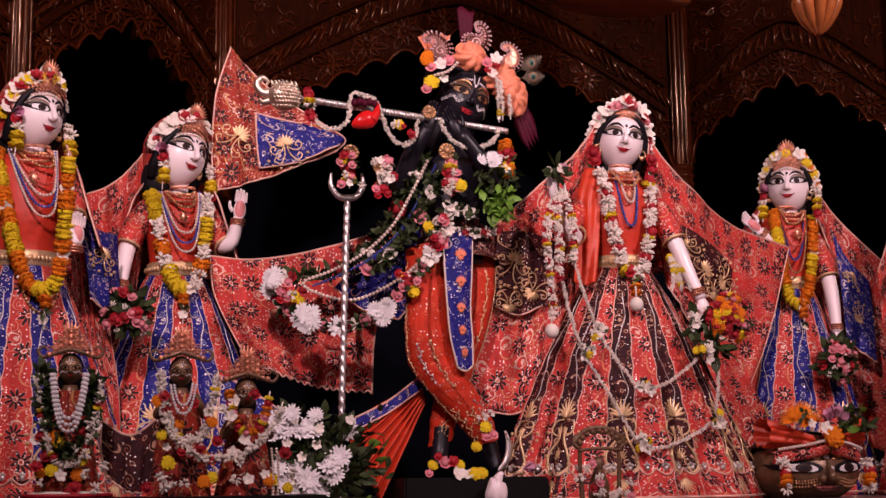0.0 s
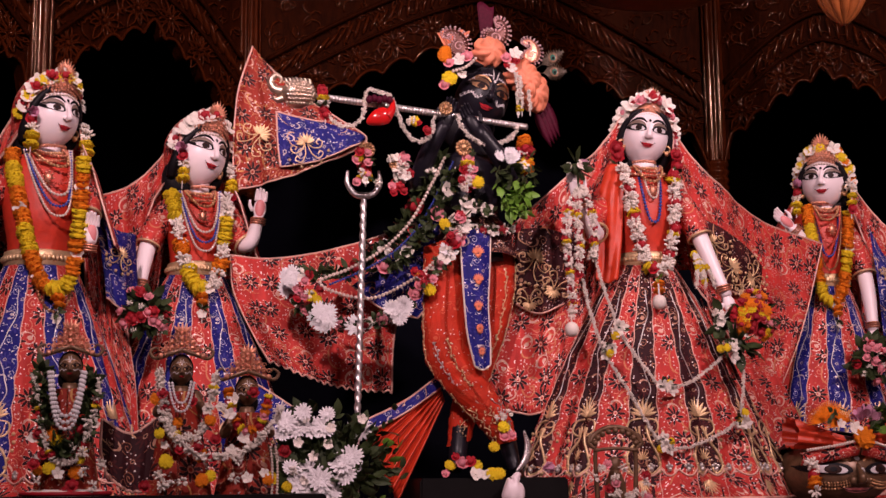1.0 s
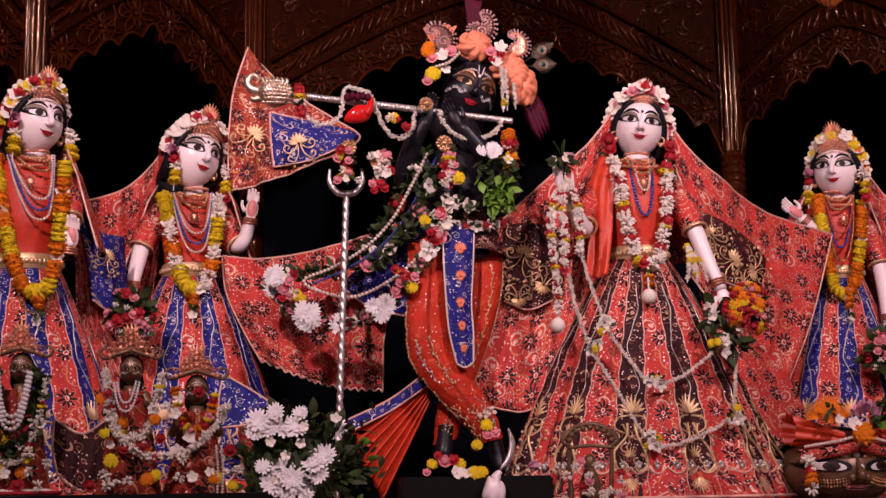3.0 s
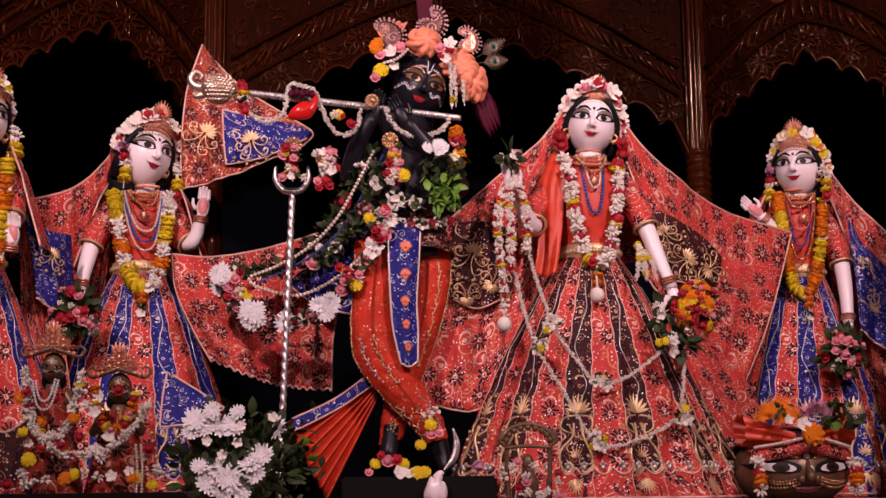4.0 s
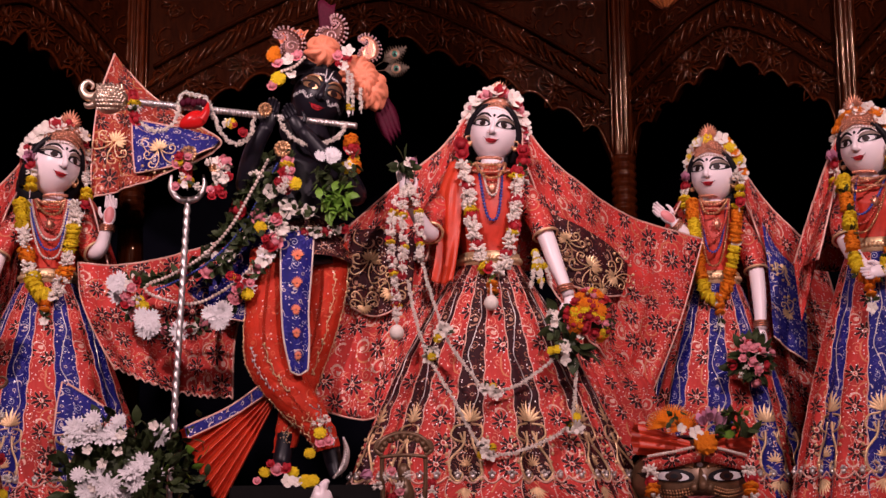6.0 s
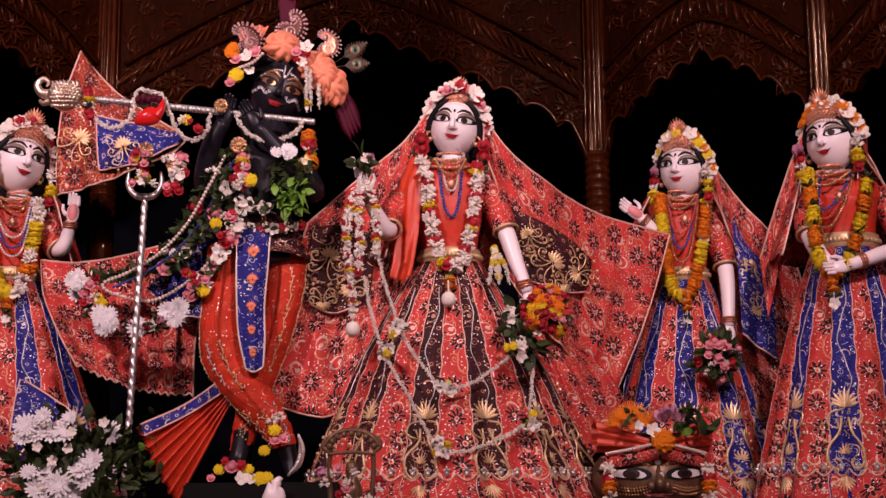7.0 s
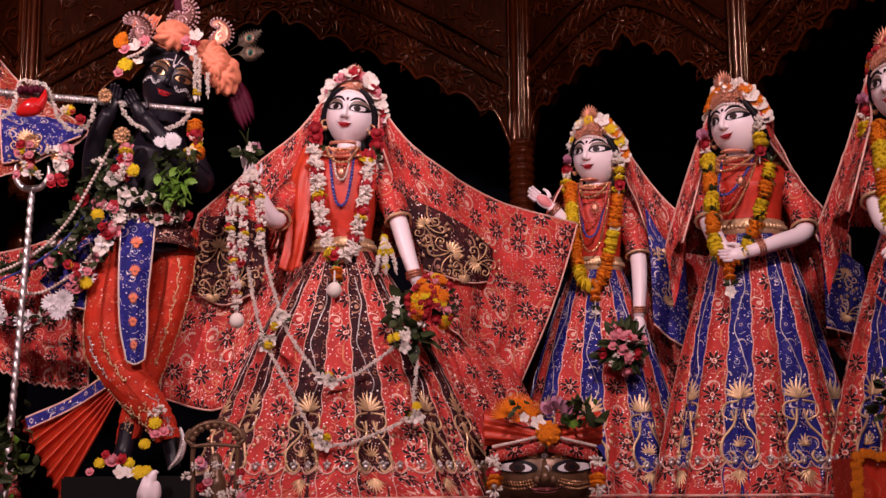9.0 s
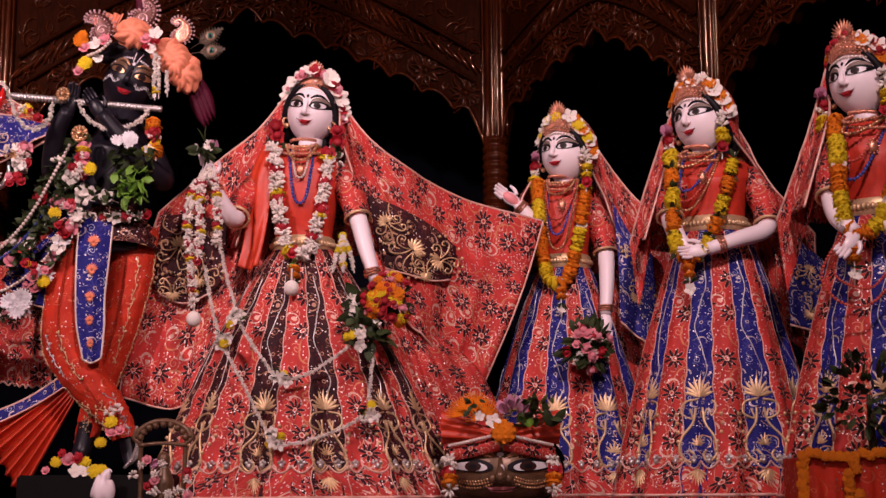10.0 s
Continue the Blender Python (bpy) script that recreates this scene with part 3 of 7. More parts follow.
    for _ in range(int(width * 330)):
        s, u = rnd.uniform(0.02, 0.98), rnd.uniform(0.035, 0.85)
        z = rise(s) + u
        if z > top_z - 0.03:
            continue
        t = rnd.uniform(-1.5, 1.5)
        d = along * math.sin(t) + np.array((0, 0, math.cos(t)))
        c = at(s, z, 0.013)
        w = np.cross(out, d)
        L = rnd.uniform(0.016, 0.040)
        if rnd.random() < 0.5:
            for sd in (-1, 1):
                tube(acc, [c - d * L, c + w * sd * L * 0.45, c + d * L], [0.002, 0.0035, 0.0015], 5, n=6)
        else:
            tube(acc, [c - d * L, c + w * L * 0.5, c + d * L * 0.9, c + d * L * 0.9 - w * L * 0.5], [0.0025, 0.005, 0.0045, 0.002], 5, n=8)
    if acc.n:
        part("scroll_carving", acc, "carved", top)
    return top


arch_bay(PLAN[2], PLAN[3], 1.33, 1.77, 2.45, 15, "wide dark teak arch carved with leaves and blossoms", 1, 1.35)
arch_bay(PLAN[1], PLAN[2], 1.33, 1.62, 2.45, 9, "dark teak side arch with cusped edge and leaf carving", 2)
arch_bay(PLAN[3], PLAN[4], 1.33, 1.60, 2.45, 9, "dark teak side arch with cusped edge and leaf carving", 3)
arch_bay(PLAN[4], PLAN[5], 1.30, 1.56, 2.45, 9, "dark teak outer arch with cusped edge and leaf carving", 4)
arch_bay(PLAN[0], PLAN[1], 1.30, 1.56, 2.45, 9, "dark teak outer arch with cusped edge and leaf carving", 5)
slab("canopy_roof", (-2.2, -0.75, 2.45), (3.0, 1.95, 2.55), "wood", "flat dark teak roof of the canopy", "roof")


# ---------------------------------------------------------------- statues
def turn(yaw, tilt=0.0, nod=0.0):
    return np.array(Euler((radians(nod), radians(tilt), radians(yaw))).to_matrix())


def head(acc, c, R, size=1.0, skin=0, eye=1.0, dark=False, hair=True, snout=1.0, paint=True):
    """A stylised painted head: slots hair 1, white 2, iris 3, lips 4, lid 5, pink 6 from the base slot on."""
    a, b, h = 0.0765 * size, 0.082 * size, 0.106 * size
    c = np.array(c)
    V, F = sphere(28, 22)
    V = V.copy()
    out = []
    for x, y, z in V:
        k = 1 - (0.19 * (-z) ** 2.2 if z < 0 else 0.05 * z * z)
        jaw = 1 - (0.22 * (-z) ** 2 if z < 0 else 0)
        out.append((x * k * a, y * jaw * b, z * h * (0.87 if z < 0 else 1)))
    acc.add(np.array(out) @ R.T + c, F, skin)

    def face(x, z, lift=0.0):
        zz = z / (h * (0.87 if z < 0 else 1))
        k = 1 - (0.19 * (-zz) ** 2.2 if zz < 0 else 0.05 * zz * zz)
        jaw = 1 - (0.22 * (-zz) ** 2 if zz < 0 else 0)
        w = max(0.0, 1 - zz * zz)
        q = max(0.0, w - (x / (a * k)) ** 2)
        return np.array((x, -b * jaw * math.sqrt(q) - lift, z))

    def patch(cx, cz, outline, lift, mat, rings=3):
        P, n = [face(cx, cz, lift)], len(outline)
        for g in range(1, rings + 1):
            P += [face(cx + x * g / rings, cz + z * g / rings, lift) for x, z in outline]
        Fc = [(0, 1 + (i + 1) % n, 1 + i) for i in range(n)]
        for g in range(rings - 1):
            Fc += [(1 + g * n + i, 1 + g * n + (i + 1) % n, 1 + (g + 1) * n + (i + 1) % n, 1 + (g + 1) * n + i) for i in range(n)]
        acc.add(np.array(P) @ R.T + c, Fc, mat)

    def stroke(pts, r, mat, lift=0.0):
        tube(acc, [c + R @ face(x * size, z * size, lift) for x, z in pts], [v * size for v in r], 6, mat, 14)

    def almond(w, up, dn, side):
        return [(side * w * size * math.cos(t) * (1.42 if side * math.cos(t) * side > 0 else 1.0), size * (up if math.sin(t) > 0 else dn) * math.sin(t) + 0.003 * size * math.cos(t)) for t in np.linspace(0, 6.283, 20, endpoint=False)][::side]

    for s in (-1, 1):
        ex, ez = s * 0.0335 * size, 0.012 * size
        patch(ex, ez + 0.010 * size, almond(0.0225, 0.0170 * eye, 0.010 * eye, s), 0.0010 * size, 5)
        patch(ex, ez + 0.001 * size, almond(0.0252, 0.0142 * eye, 0.0108 * eye, s), 0.0018 * size, 1)
        patch(ex - s * 0.0005, ez - 0.0002 * size, almond(0.0178, 0.0092 * eye, 0.0078 * eye, s), 0.0026 * size, 7 if dark and paint else 2)
        patch(ex - s * 0.0005, ez + 0.0008 * size, [(0.0102 * size * math.cos(t), 0.0092 * eye * size * math.sin(t)) for t in np.linspace(0, 6.283, 16, endpoint=False)], 0.0034 * size, 3)
        patch(ex - s * 0.0005, ez + 0.0010 * size, [(0.0045 * size * math.cos(t), 0.0045 * eye * size * math.sin(t)) for t in np.linspace(0, 6.283, 12, endpoint=False)], 0.0040 * size, 1, 1)
        stroke([(s * 0.054, 0.013), (s * 0.064, 0.017), (s * 0.071, 0.022)], [0.0040, 0.0028, 0.0006], 1)
        stroke([(s * 0.009, 0.033), (s * 0.024, 0.0445), (s * 0.044, 0.043), (s * 0.063, 0.028)], [0.0020, 0.0046, 0.0042, 0.0010], 7 if dark else 1)
    # smiling lips: an upper bow and a fuller lower lip
    lw = 0.0235
    up = [(-lw, 0.0060), (-0.010, 0.0052), (-0.004, 0.0066), (0, 0.0050), (0.004, 0.0066), (0.010, 0.0052), (lw, 0.0060), (0.011, -0.0012), (0, -0.0028), (-0.011, -0.0012)]
    low = [(-0.019, 0.0036), (-0.009, -0.0015), (0, -0.0028), (0.009, -0.0015), (0.019, 0.0036), (0.012, -0.0046), (0.004, -0.0068), (-0.004, -0.0068), (-0.012, -0.0046)]
    for o, lf in ((up, 0.0030), (low, 0.0042)):
        patch(0, -0.040 * size, [(x * size, z * size) for x, z in o][::-1], lf * size, 4)
    stroke([(-0.025, -0.031), (-0.012, -0.0405), (0, -0.0425), (0.012, -0.0405), (0.025, -0.031)], [0.0005, 0.0008, 0.0008, 0.0008, 0.0005], 1, 0.0040 * size)
    # nose
    P = [c + R @ (face(0, z * size) + np.array((0, -d * size, 0))) for z, d in ((0.032, -0.004), (0.012, 0.003), (-0.004, 0.009), (-0.013, 0.011), (-0.020, 0.000))]
    tube(acc, P, [0.004 * size * snout, 0.006 * size * snout, 0.0085 * size * snout, 0.0095 * size * snout, 0.005 * size * snout], 10, skin, 14)
    for s in (-1, 1):
        ball(acc, c + R @ (face(s * 0.0095 * size, -0.015 * size) + np.array((0, -0.003 * size, 0))), 0.0058 * size, skin, None, 8, 6)
    patch(0, 0.040 * size, [(0.0042 * size * math.cos(t), 0.0055 * size * math.sin(t)) for t in np.linspace(0, 6.283, 10, endpoint=False)], 0.002, 2 if dark else 1, 1)
    if dark and paint:
        for s in (-1, 1):
            stroke([(s * 0.005, 0.045), (s * 0.007, 0.065), (s * 0.010, 0.080)], [0.0016, 0.0018, 0.001], 2)
            for k in range(8):
                x, z = s * (0.020 + 0.0062 * k), -0.012 - 0.006 * math.sin(k * 1.1)
                stroke([(x, z), (x + s * 0.004, z - 0.006), (x + s * 0.007, z - 0.001), (x + s * 0.004, z + 0.002)], [0.0006, 0.0018, 0.0014, 0.0006], 2)
                x, z = s * (0.010 + 0.0070 * k), 0.052 - 0.0006 * k * k
                stroke([(x, z), (x + s * 0.003, z + 0.005), (x + s * 0.006, z)], [0.0006, 0.0020, 0.0006], 2)
    # hair cap and locks behind the neck
    if hair and not dark:
        for s in (-1, 1):
            P = [c + R @ (size * np.array(q)) for q in ((s * 0.012, -0.056, 0.082), (s * 0.046, -0.050, 0.066), (s * 0.070, -0.032, 0.030), (s * 0.079, -0.012, -0.015), (s * 0.078, 0.004, -0.050), (s * 0.070, 0.022, -0.080))]
            tube(acc, P, [0.004 * size, 0.008 * size, 0.011 * size, 0.014 * size, 0.017 * size, 0.014 * size], 8, 1, 18)
    if hair:
        ball(acc, c + R @ (size * np.array((0, 0.045, -0.07))), (0.082 * size, 0.045 * size, 0.085 * size), 1, R, 16, 12)
    V, F = sphere(24, 16)
    keep = V.copy()
    hv = [(x * a * 1.07, y * b * 1.04 + 0.012 * size, z * h * 1.05 + 0.006 * size) for x, y, z in keep]
    ok = [f for f in F if all(keep[i][1] > -0.25 - 0.55 * (keep[i][2] - 0.55) and not (keep[i][1] < -0.15 and keep[i][2] < 0.5) for i in f)]
    acc.add(np.array(hv) @ R.T + c, ok, 1)


def arm(acc, P, r=(0.034, 0.030, 0.026, 0.019), mat=0, seg=12):
    tube(acc, P, r, seg, mat, 20)


def palm(acc, c, d, side, size=1.0, mat=0, inner=None, curl=0.35):
    """A stylised palm with four fingers and a thumb, pointing along d; side leads from the small finger to the thumb."""
    c, d, side = (np.array(v, float) for v in (c, d, side))
    d /= np.linalg.norm(d)
    side -= d * side.dot(d)
    side /= np.linalg.norm(side) + 1e-9
    n = np.cross(d, side)
    if n[1] > 0:
        n = -n
    ball(acc, c + d * 0.028 * size, (0.022 * size, 0.011 * size, 0.036 * size), mat, np.stack([side, n, d], 1), 10, 8)
    if inner is not None:
        ball(acc, c + d * 0.030 * size + n * 0.005 * size, (0.018 * size, 0.009 * size, 0.030 * size), inner, np.stack([side, n, d], 1), 10, 8)
    for k in range(4):
        b = c + d * 0.055 * size + side * (k - 1.5) * 0.0105 * size
        L = (0.034, 0.042, 0.045, 0.040)[k] * size
        tube(acc, [b, b + d * L * 0.55 + n * L * 0.1, b + d * L * 0.95 + n * L * curl], [0.0062 * size, 0.0058 * size, 0.004 * size], 7, mat, 8)
    b = c + d * 0.02 * size + side * 0.022 * size
    tube(acc, [b, b + side * 0.012 * size + d * 0.016 * size, b + side * 0.014 * size + d * 0.036 * size], [0.008 * size, 0.0065 * size, 0.004 * size], 7, mat, 8)


SKINSLOTS = ["skin", "hair", "white", "iris", "lips", "lid", "pink", "gold"]
DARKSLOTS = ["black", "hair", "white", "iris", "lips", "bronze", "lips", "gold"]


def gown(c, waist, hem, wr, hr, panels, cols, yaw, label, seed, chin, motif=True, bodice="dress", sleeves=(), v_motif=0.72):
    """A flared panelled skirt with bodice, belt and sleeves. wr, hr: radii (x, y) at the waist and at the hem."""
    x0, y0 = c
    rnd = random.Random(seed)
    top = thing("panelled_gown", (x0, y0, hem), label, "dress", "gowns of the statues")
    ph = rnd.random() * 6

    def sk(th, v, lift=0.0):
        k = 0.16 * (1 - (1 - v) ** 3.0) + 0.84 * v ** 0.92
        fold = 1 + 0.060 * v * math.sin(9 * th + ph) + 0.036 * v * math.sin(23 * th + 2 * ph + 3 * v)
        rx, ry = (wr[0] + (hr[0] - wr[0]) * k) * fold + lift, (wr[1] + (hr[1] - wr[1]) * k) * fold + lift
        return np.array((x0 + rx * math.sin(th), y0 - ry * math.cos(th), waist + (hem - waist) * v))

    step = 6.28318 / panels
    for i in range(panels):
        ca, cb = cols[i % len(cols)], cols[(i + 1) % len(cols)]
        wide = 0.52 if i % 2 else 0.48
        t0, t1 = (i - 0.5) * step + radians(yaw), (i + 0.5) * step + radians(yaw)
        wob = lambda v, s: 0.030 * step * math.sin(v * 60) * s
        acc = Acc()
        surface(acc, lambda u, v: sk(t0 + (t1 - t0) * u + wob(v, 1.0), v), 11, 44)
        pan = solid(part("panel", acc, ca, top), 0.003, -1)
        acc = Acc()
        tube(acc, [sk(t0 + wob(v, 1.0), v, 0.002) for v in np.linspace(0.03, 0.99, 50)], 0.0022, 5, n=90)
        part("panel_braid", acc, "braid", pan)
        if motif and ca in ("blue", "maroon") and math.cos((t0 + t1) / 2) > -0.2:
            acc = Acc()
            tc, L = (t0 + t1) / 2, abs(hem - waist)

            def on(a, b, lift=0.004, vm=v_motif):
                v = min(0.995, vm - b / L)
                r = wr[0] + (hr[0] - wr[0]) * v
                return sk(tc + wob(v, 1.0) + a / (1.12 * r), v, lift)

            def blade(a, b, ang, ln, w):
                da, db = math.sin(ang), math.cos(ang)
                q = [(0, 0), (0.35, 1), (0.7, 0.8), (1, 0)]
                Lp = [on(a + da * ln * t + db * w * s, b + db * ln * t - da * w * s) for t, s in q]
                Rp = [on(a + da * ln * t - db * w * s, b + db * ln * t + da * w * s) for t, s in q]
                Cp = [on(a + da * ln * t, b + db * ln * t, 0.0075) for t, s in q]
                acc.add(Lp + Cp + Rp, [(0, 4, 5, 1), (1, 5, 6, 2), (2, 6, 7, 3), (4, 8, 9, 5), (5, 9, 10, 6), (6, 10, 11, 7)])

            def fan(b0, sgn, ln, count=9, spread=1.25):
                for p in range(count):
                    g = (p / (count - 1) * 2 - 1) * spread
                    blade(0, b0, g if sgn > 0 else math.pi - g, ln * (1 - 0.18 * abs(g)), ln * 0.085)

            z = L * 0.076
            fan(z * 1.0, 1, z * 1.05)
            fan(-z * 1.25, 1, z * 0.6, 7)
            fan(-z * 2.3, -1, z * 0.85, 9, 1.1)
            for s in (-1, 1):
                tube(acc, [on(s * a * z, b * z) for a, b in ((0.15, 0.9), (0.75, 0.75), (0.85, 0.25), (0.35, 0.0), (0.45, 0.45))], 0.0034, 5, n=26)
                tube(acc, [on(s * a * z, b * z) for a, b in ((0.20, 0.5), (0.35, -0.2), (0.85, -0.9), (0.95, -1.6), (0.55, -2.0), (0.30, -1.7), (0.5, -1.45))], 0.0042, 5, n=34)
                for k in range(6):
                    g = 0.5 + k * 0.42
                    ball(acc, on(s * (1.05 + 0.12 * math.sin(g * 2)) * z, (0.2 - k * 0.42) * z), 0.0062, 0, None, 7, 5)
            part("embroidered_motif", acc, "zari", pan)
            acc = Acc()
            tube(acc, [on(0.018 * math.sin(q * 9.5) * (0.4 + q), L * (v_motif - 0.08 - (1 - q) * 0.0) * (1 - q) * 0.92 + 0.10 * L * q) for q in np.linspace(0, 1, 40)], 0.0016, 5, n=70)
            part("vine_stitching", acc, "silver", pan)
    acc = Acc()
    surface(acc, lambda u, v: sk(6.28318 * u, 0.885 + 0.112 * v + 0.006 * abs(math.sin(u * 3.1416 * panels * 2)) * (1 - v), 0.004), 120, 10)
    part("hem_band", acc, "coral", top)
    acc = Acc()
    m = panels * 2
    tube(acc, [sk(6.28318 * k / (m * 8), 0.868 + 0.026 * abs(math.sin(3.14159 * k / 8)), 0.006) for k in range(m * 8 + 1)], 0.0030, 5, n=m * 16)
    part("scalloped_cord", acc, "braid", top)
    acc = Acc()
    for k in range(m):
        th = 6.28318 * (k + 0.5) / m
        ball(acc, sk(th, 0.868, 0.008), 0.0085, 0, None, 8, 6)
        for q in range(-1, 2):
            ball(acc, sk(th + q * 0.018, 0.850 + 0.006 * abs(q), 0.007), 0.0052, 0, None, 7, 5)
    tagged(part("sequin_jewel", acc, "silver", top), kind="stuff")
    for v, rr in ((0.985, 0.005),):
        acc = Acc()
        tube(acc, [sk(t, v, 0.003) for t in np.linspace(0, 6.283, 90)], rr, 6, n=180)
        part("hem_braid", acc, "braid", top)
    # bodice
    sh = chin - 0.016
    prof = [(waist - 0.015, wr[0] * 1.03, wr[1] * 1.03), (waist + 0.05, wr[0] * 1.03, wr[1] * 1.05), (waist + 0.13, wr[0] * 1.18, wr[1] * 1.25), (sh - 0.07, wr[0] * 1.36, wr[1] * 1.15), (sh - 0.025, wr[0] * 1.22, wr[1] * 0.9), (sh + 0.008, wr[0] * 0.72, wr[1] * 0.62)]
    P = curve(prof, 22)
    acc = Acc()
    surface(acc, lambda u, v: np.array((x0 + P[round(v * 21)][1] * math.sin(6.283 * u + 3.1416), y0 - P[round(v * 21)][2] * math.cos(6.283 * u + 3.1416), P[round(v * 21)][0])), 36, 22, 0, True)
    part("bodice", acc, bodice, top)
    acc = Acc()
    V = []
    for z, k in ((waist - 0.02, 1.08), (waist - 0.016, 1.13), (waist + 0.026, 1.12), (waist + 0.030, 1.06)):
        V += [(x0 + wr[0] * k * math.sin(6.283 * i / 48), y0 - wr[1] * k * math.cos(6.283 * i / 48), z) for i in range(48)]
    acc.add(V, gridfaces(48, 4, True))
    for i in range(30):
        t = (i / 29 - 0.5) * 3.6
        ball(acc, (x0 + wr[0] * 1.14 * math.sin(t), y0 - wr[1] * 1.14 * math.cos(t), waist + 0.005), (0.008, 0.006, 0.010), 0, None, 7, 5)
    part("jewelled_belt", acc, "zari", top)
    for S in sleeves:
        acc = Acc()
        tube(acc, S, [0.030, 0.044, 0.042, 0.040], 16, 0, 18)
        s = part("sleeve", acc, "coral", top)
        acc = Acc()
        d = np.array(S[-1]) - np.array(S[-2])
        d /= np.linalg.norm(d)
        R = rot_to(d)
        tube(acc, [np.array(S[-1]) + R @ np.array((0.040 * math.cos(t), 0.040 * math.sin(t), 0)) for t in np.linspace(0, 6.283, 24)], 0.0045, 6, n=40)
        part("cuff", acc, "zari", s)
    return sk


def tiara(c, R, label, size=1.0, peak=1.0):
    """A filigree crown: a band of scrolls over the brow, stacked rows and a fan at the peak."""
    c = np.array(c)
    top = thing("filigree_crown", c + np.array((0, 0, 0.06)), label, "crown", "crowns of the statues")

    def on(a, z, r=1.0):
        w = math.sqrt(max(0.02, 1 - (z / 0.175) ** 2))
        return c + R @ (size * np.array((0.078 * w * r * math.sin(a), 0.012 - 0.088 * w * r * math.cos(a), z)))

    acc = Acc()
    for row, (z, rr) in enumerate(((0.068, 0.0055), (0.082, 0.0075), (0.096, 0.0065), (0.110, 0.0065), (0.123, 0.006))):
        n = 26 - 3 * row
        for i in range(n):
            a = (i / (n - 1) - 0.5) * 3.3
            p = on(a, z - 0.022 * abs(a) / 1.65 + 0.006 * math.cos(a * 2))
            ball(acc, p, (rr * size, rr * 0.6 * size, rr * size), 0, R, 8, 6)
            q = R @ np.array((1.0, 0, 0))
            tube(acc, [p + R @ (np.array((math.cos(t), -0.4, math.sin(t))) * 0.010 * size * (1 - t / 9)) for t in np.linspace(0, 6.5, 7)], 0.0018 * size, 5, n=10)
    part("filigree_band", acc, "rosegold", top)
    acc = Acc()
    base = c + R @ (size * np.array((0, -0.052, 0.118)))
    for k in range(11):
        g = (k / 10 - 0.5) * 2.3
        d = R @ np.array((math.sin(g), -0.15, math.cos(g)))
        L = 0.052 * peak * size * (1 - 0.25 * abs(g))
        tube(acc, [base, base + d * L * 0.6, base + d * L], [0.0022 * size, 0.0048 * size, 0.001], 6, n=7)
    ball(acc, base, 0.012 * size, 0, None, 10, 8)
    part("peak_fan", acc, "rosegold", top)
    acc = Acc()
    for i in range(26):
        a = (i / 25 - 0.5) * 3.0
        ball(acc, on(a, 0.058 - 0.020 * abs(a) / 1.5, 1.02), 0.0042 * size, 0, None, 7, 5)
    part("pearl_edge", acc, "pearl", top)


def hair_flowers(c, R, label, seed, size=1.0, palette=("jasmine", "jasmine", "rose", "jasmine", "blush"), lo=-0.02, bloom_size=1.0):
    rnd = random.Random(seed)
    c = np.array(c)
    top = thing("hair_flowers", c + np.array((0, 0, 0.05)), label, "flowers", "flowers on the crowns")
    for i in range(30):
        a = (i / 29 - 0.5) * 4.3
        up = 0.118 * math.cos(a * 0.72)
        p = c + R @ (size * np.array((0.090 * math.sin(a * 0.73), -0.012 - 0.035 * math.cos(a) + rnd.uniform(-0.01, 0.01), max(lo, up) + rnd.uniform(-0.008, 0.008))))
        k = palette[i % len(palette)]
        d = R @ np.array((math.sin(a) * 0.8, -1, 0.35 + rnd.uniform(-0.3, 0.3)))
        bloom("star" if k == "jasmine" else k, p, 0.021 * size * bloom_size * (1.1 if k == "jasmine" else 0.85), d, top, rnd)


def tassel(p, runs, label, seed, r=0.016):
    z = p[2]
    n = sum(k for _, k in runs)
    return garland([p, (p[0] + 0.003, p[1], z - n * r * 0.55), (p[0], p[1] + 0.004, z - n * r * 1.1)], runs, label, r, seed, "flower tassels beside the faces", r * 1.1, "flower_tassel", "tassel")


def veil(c, R, body, label, seed, wings, mat="coral", size=1.0, low=0.70):
    """A head cloth: a hood over the back of the head and wings that fall from it. wings: lists of guide lines."""
    c = np.array(c)
    top = thing("head_veil", c + np.array((0, 0.05, 0.1)), label, "veil", "veils of the statues")
    acc = Acc()
    bx, by = body

    def fn(u, v):
        a = (u - 0.5) * 3.9
        if v < 0.35:
            t = v / 0.35 * 1.45
            r = math.sin(t)
            p = c + R @ (size * np.array((0.094 * r * math.sin(a), 0.020 + 0.105 * r * math.cos(a), 0.128 * math.cos(t) + 0.010)))
            return p
        w = (v - 0.35) / 0.65
        p0 = c + R @ (size * np.array((0.094 * math.sin(a), 0.020 + 0.105 * math.cos(a), 0.026)))
        rr = 0.10 + 0.12 * w ** 1.1 + 0.007 * math.sin(a * 9 + seed) * w
        q = np.array((bx + rr * 1.05 * math.sin(a), by + 0.03 + rr * 0.85 * math.cos(a), c[2] + 0.026 - (c[2] - low) * w))
        k = min(1, w * 2.2)
        k = k * k * (3 - 2 * k)
        e = np.array((p0[0] * (1 - k) + q[0] * k, p0[1] * (1 - k) + q[1] * k, q[2]))
        return e

    G = surface(acc, fn, 52, 40)
    solid(part("hood", acc, mat, top), 0.003)
    for e in (G[:, 0], G[:, -1]):
        a = Acc()
        tube(a, e, 0.0038, 6, n=70)
        part("braid_edge", a, "braid", top)
    for k, (curves, wm, edges) in enumerate(wings):
        drape("wing", curves, wm, top, 44, 36, 0.006, 5, seed + k, "braid", "", edges)
    return top


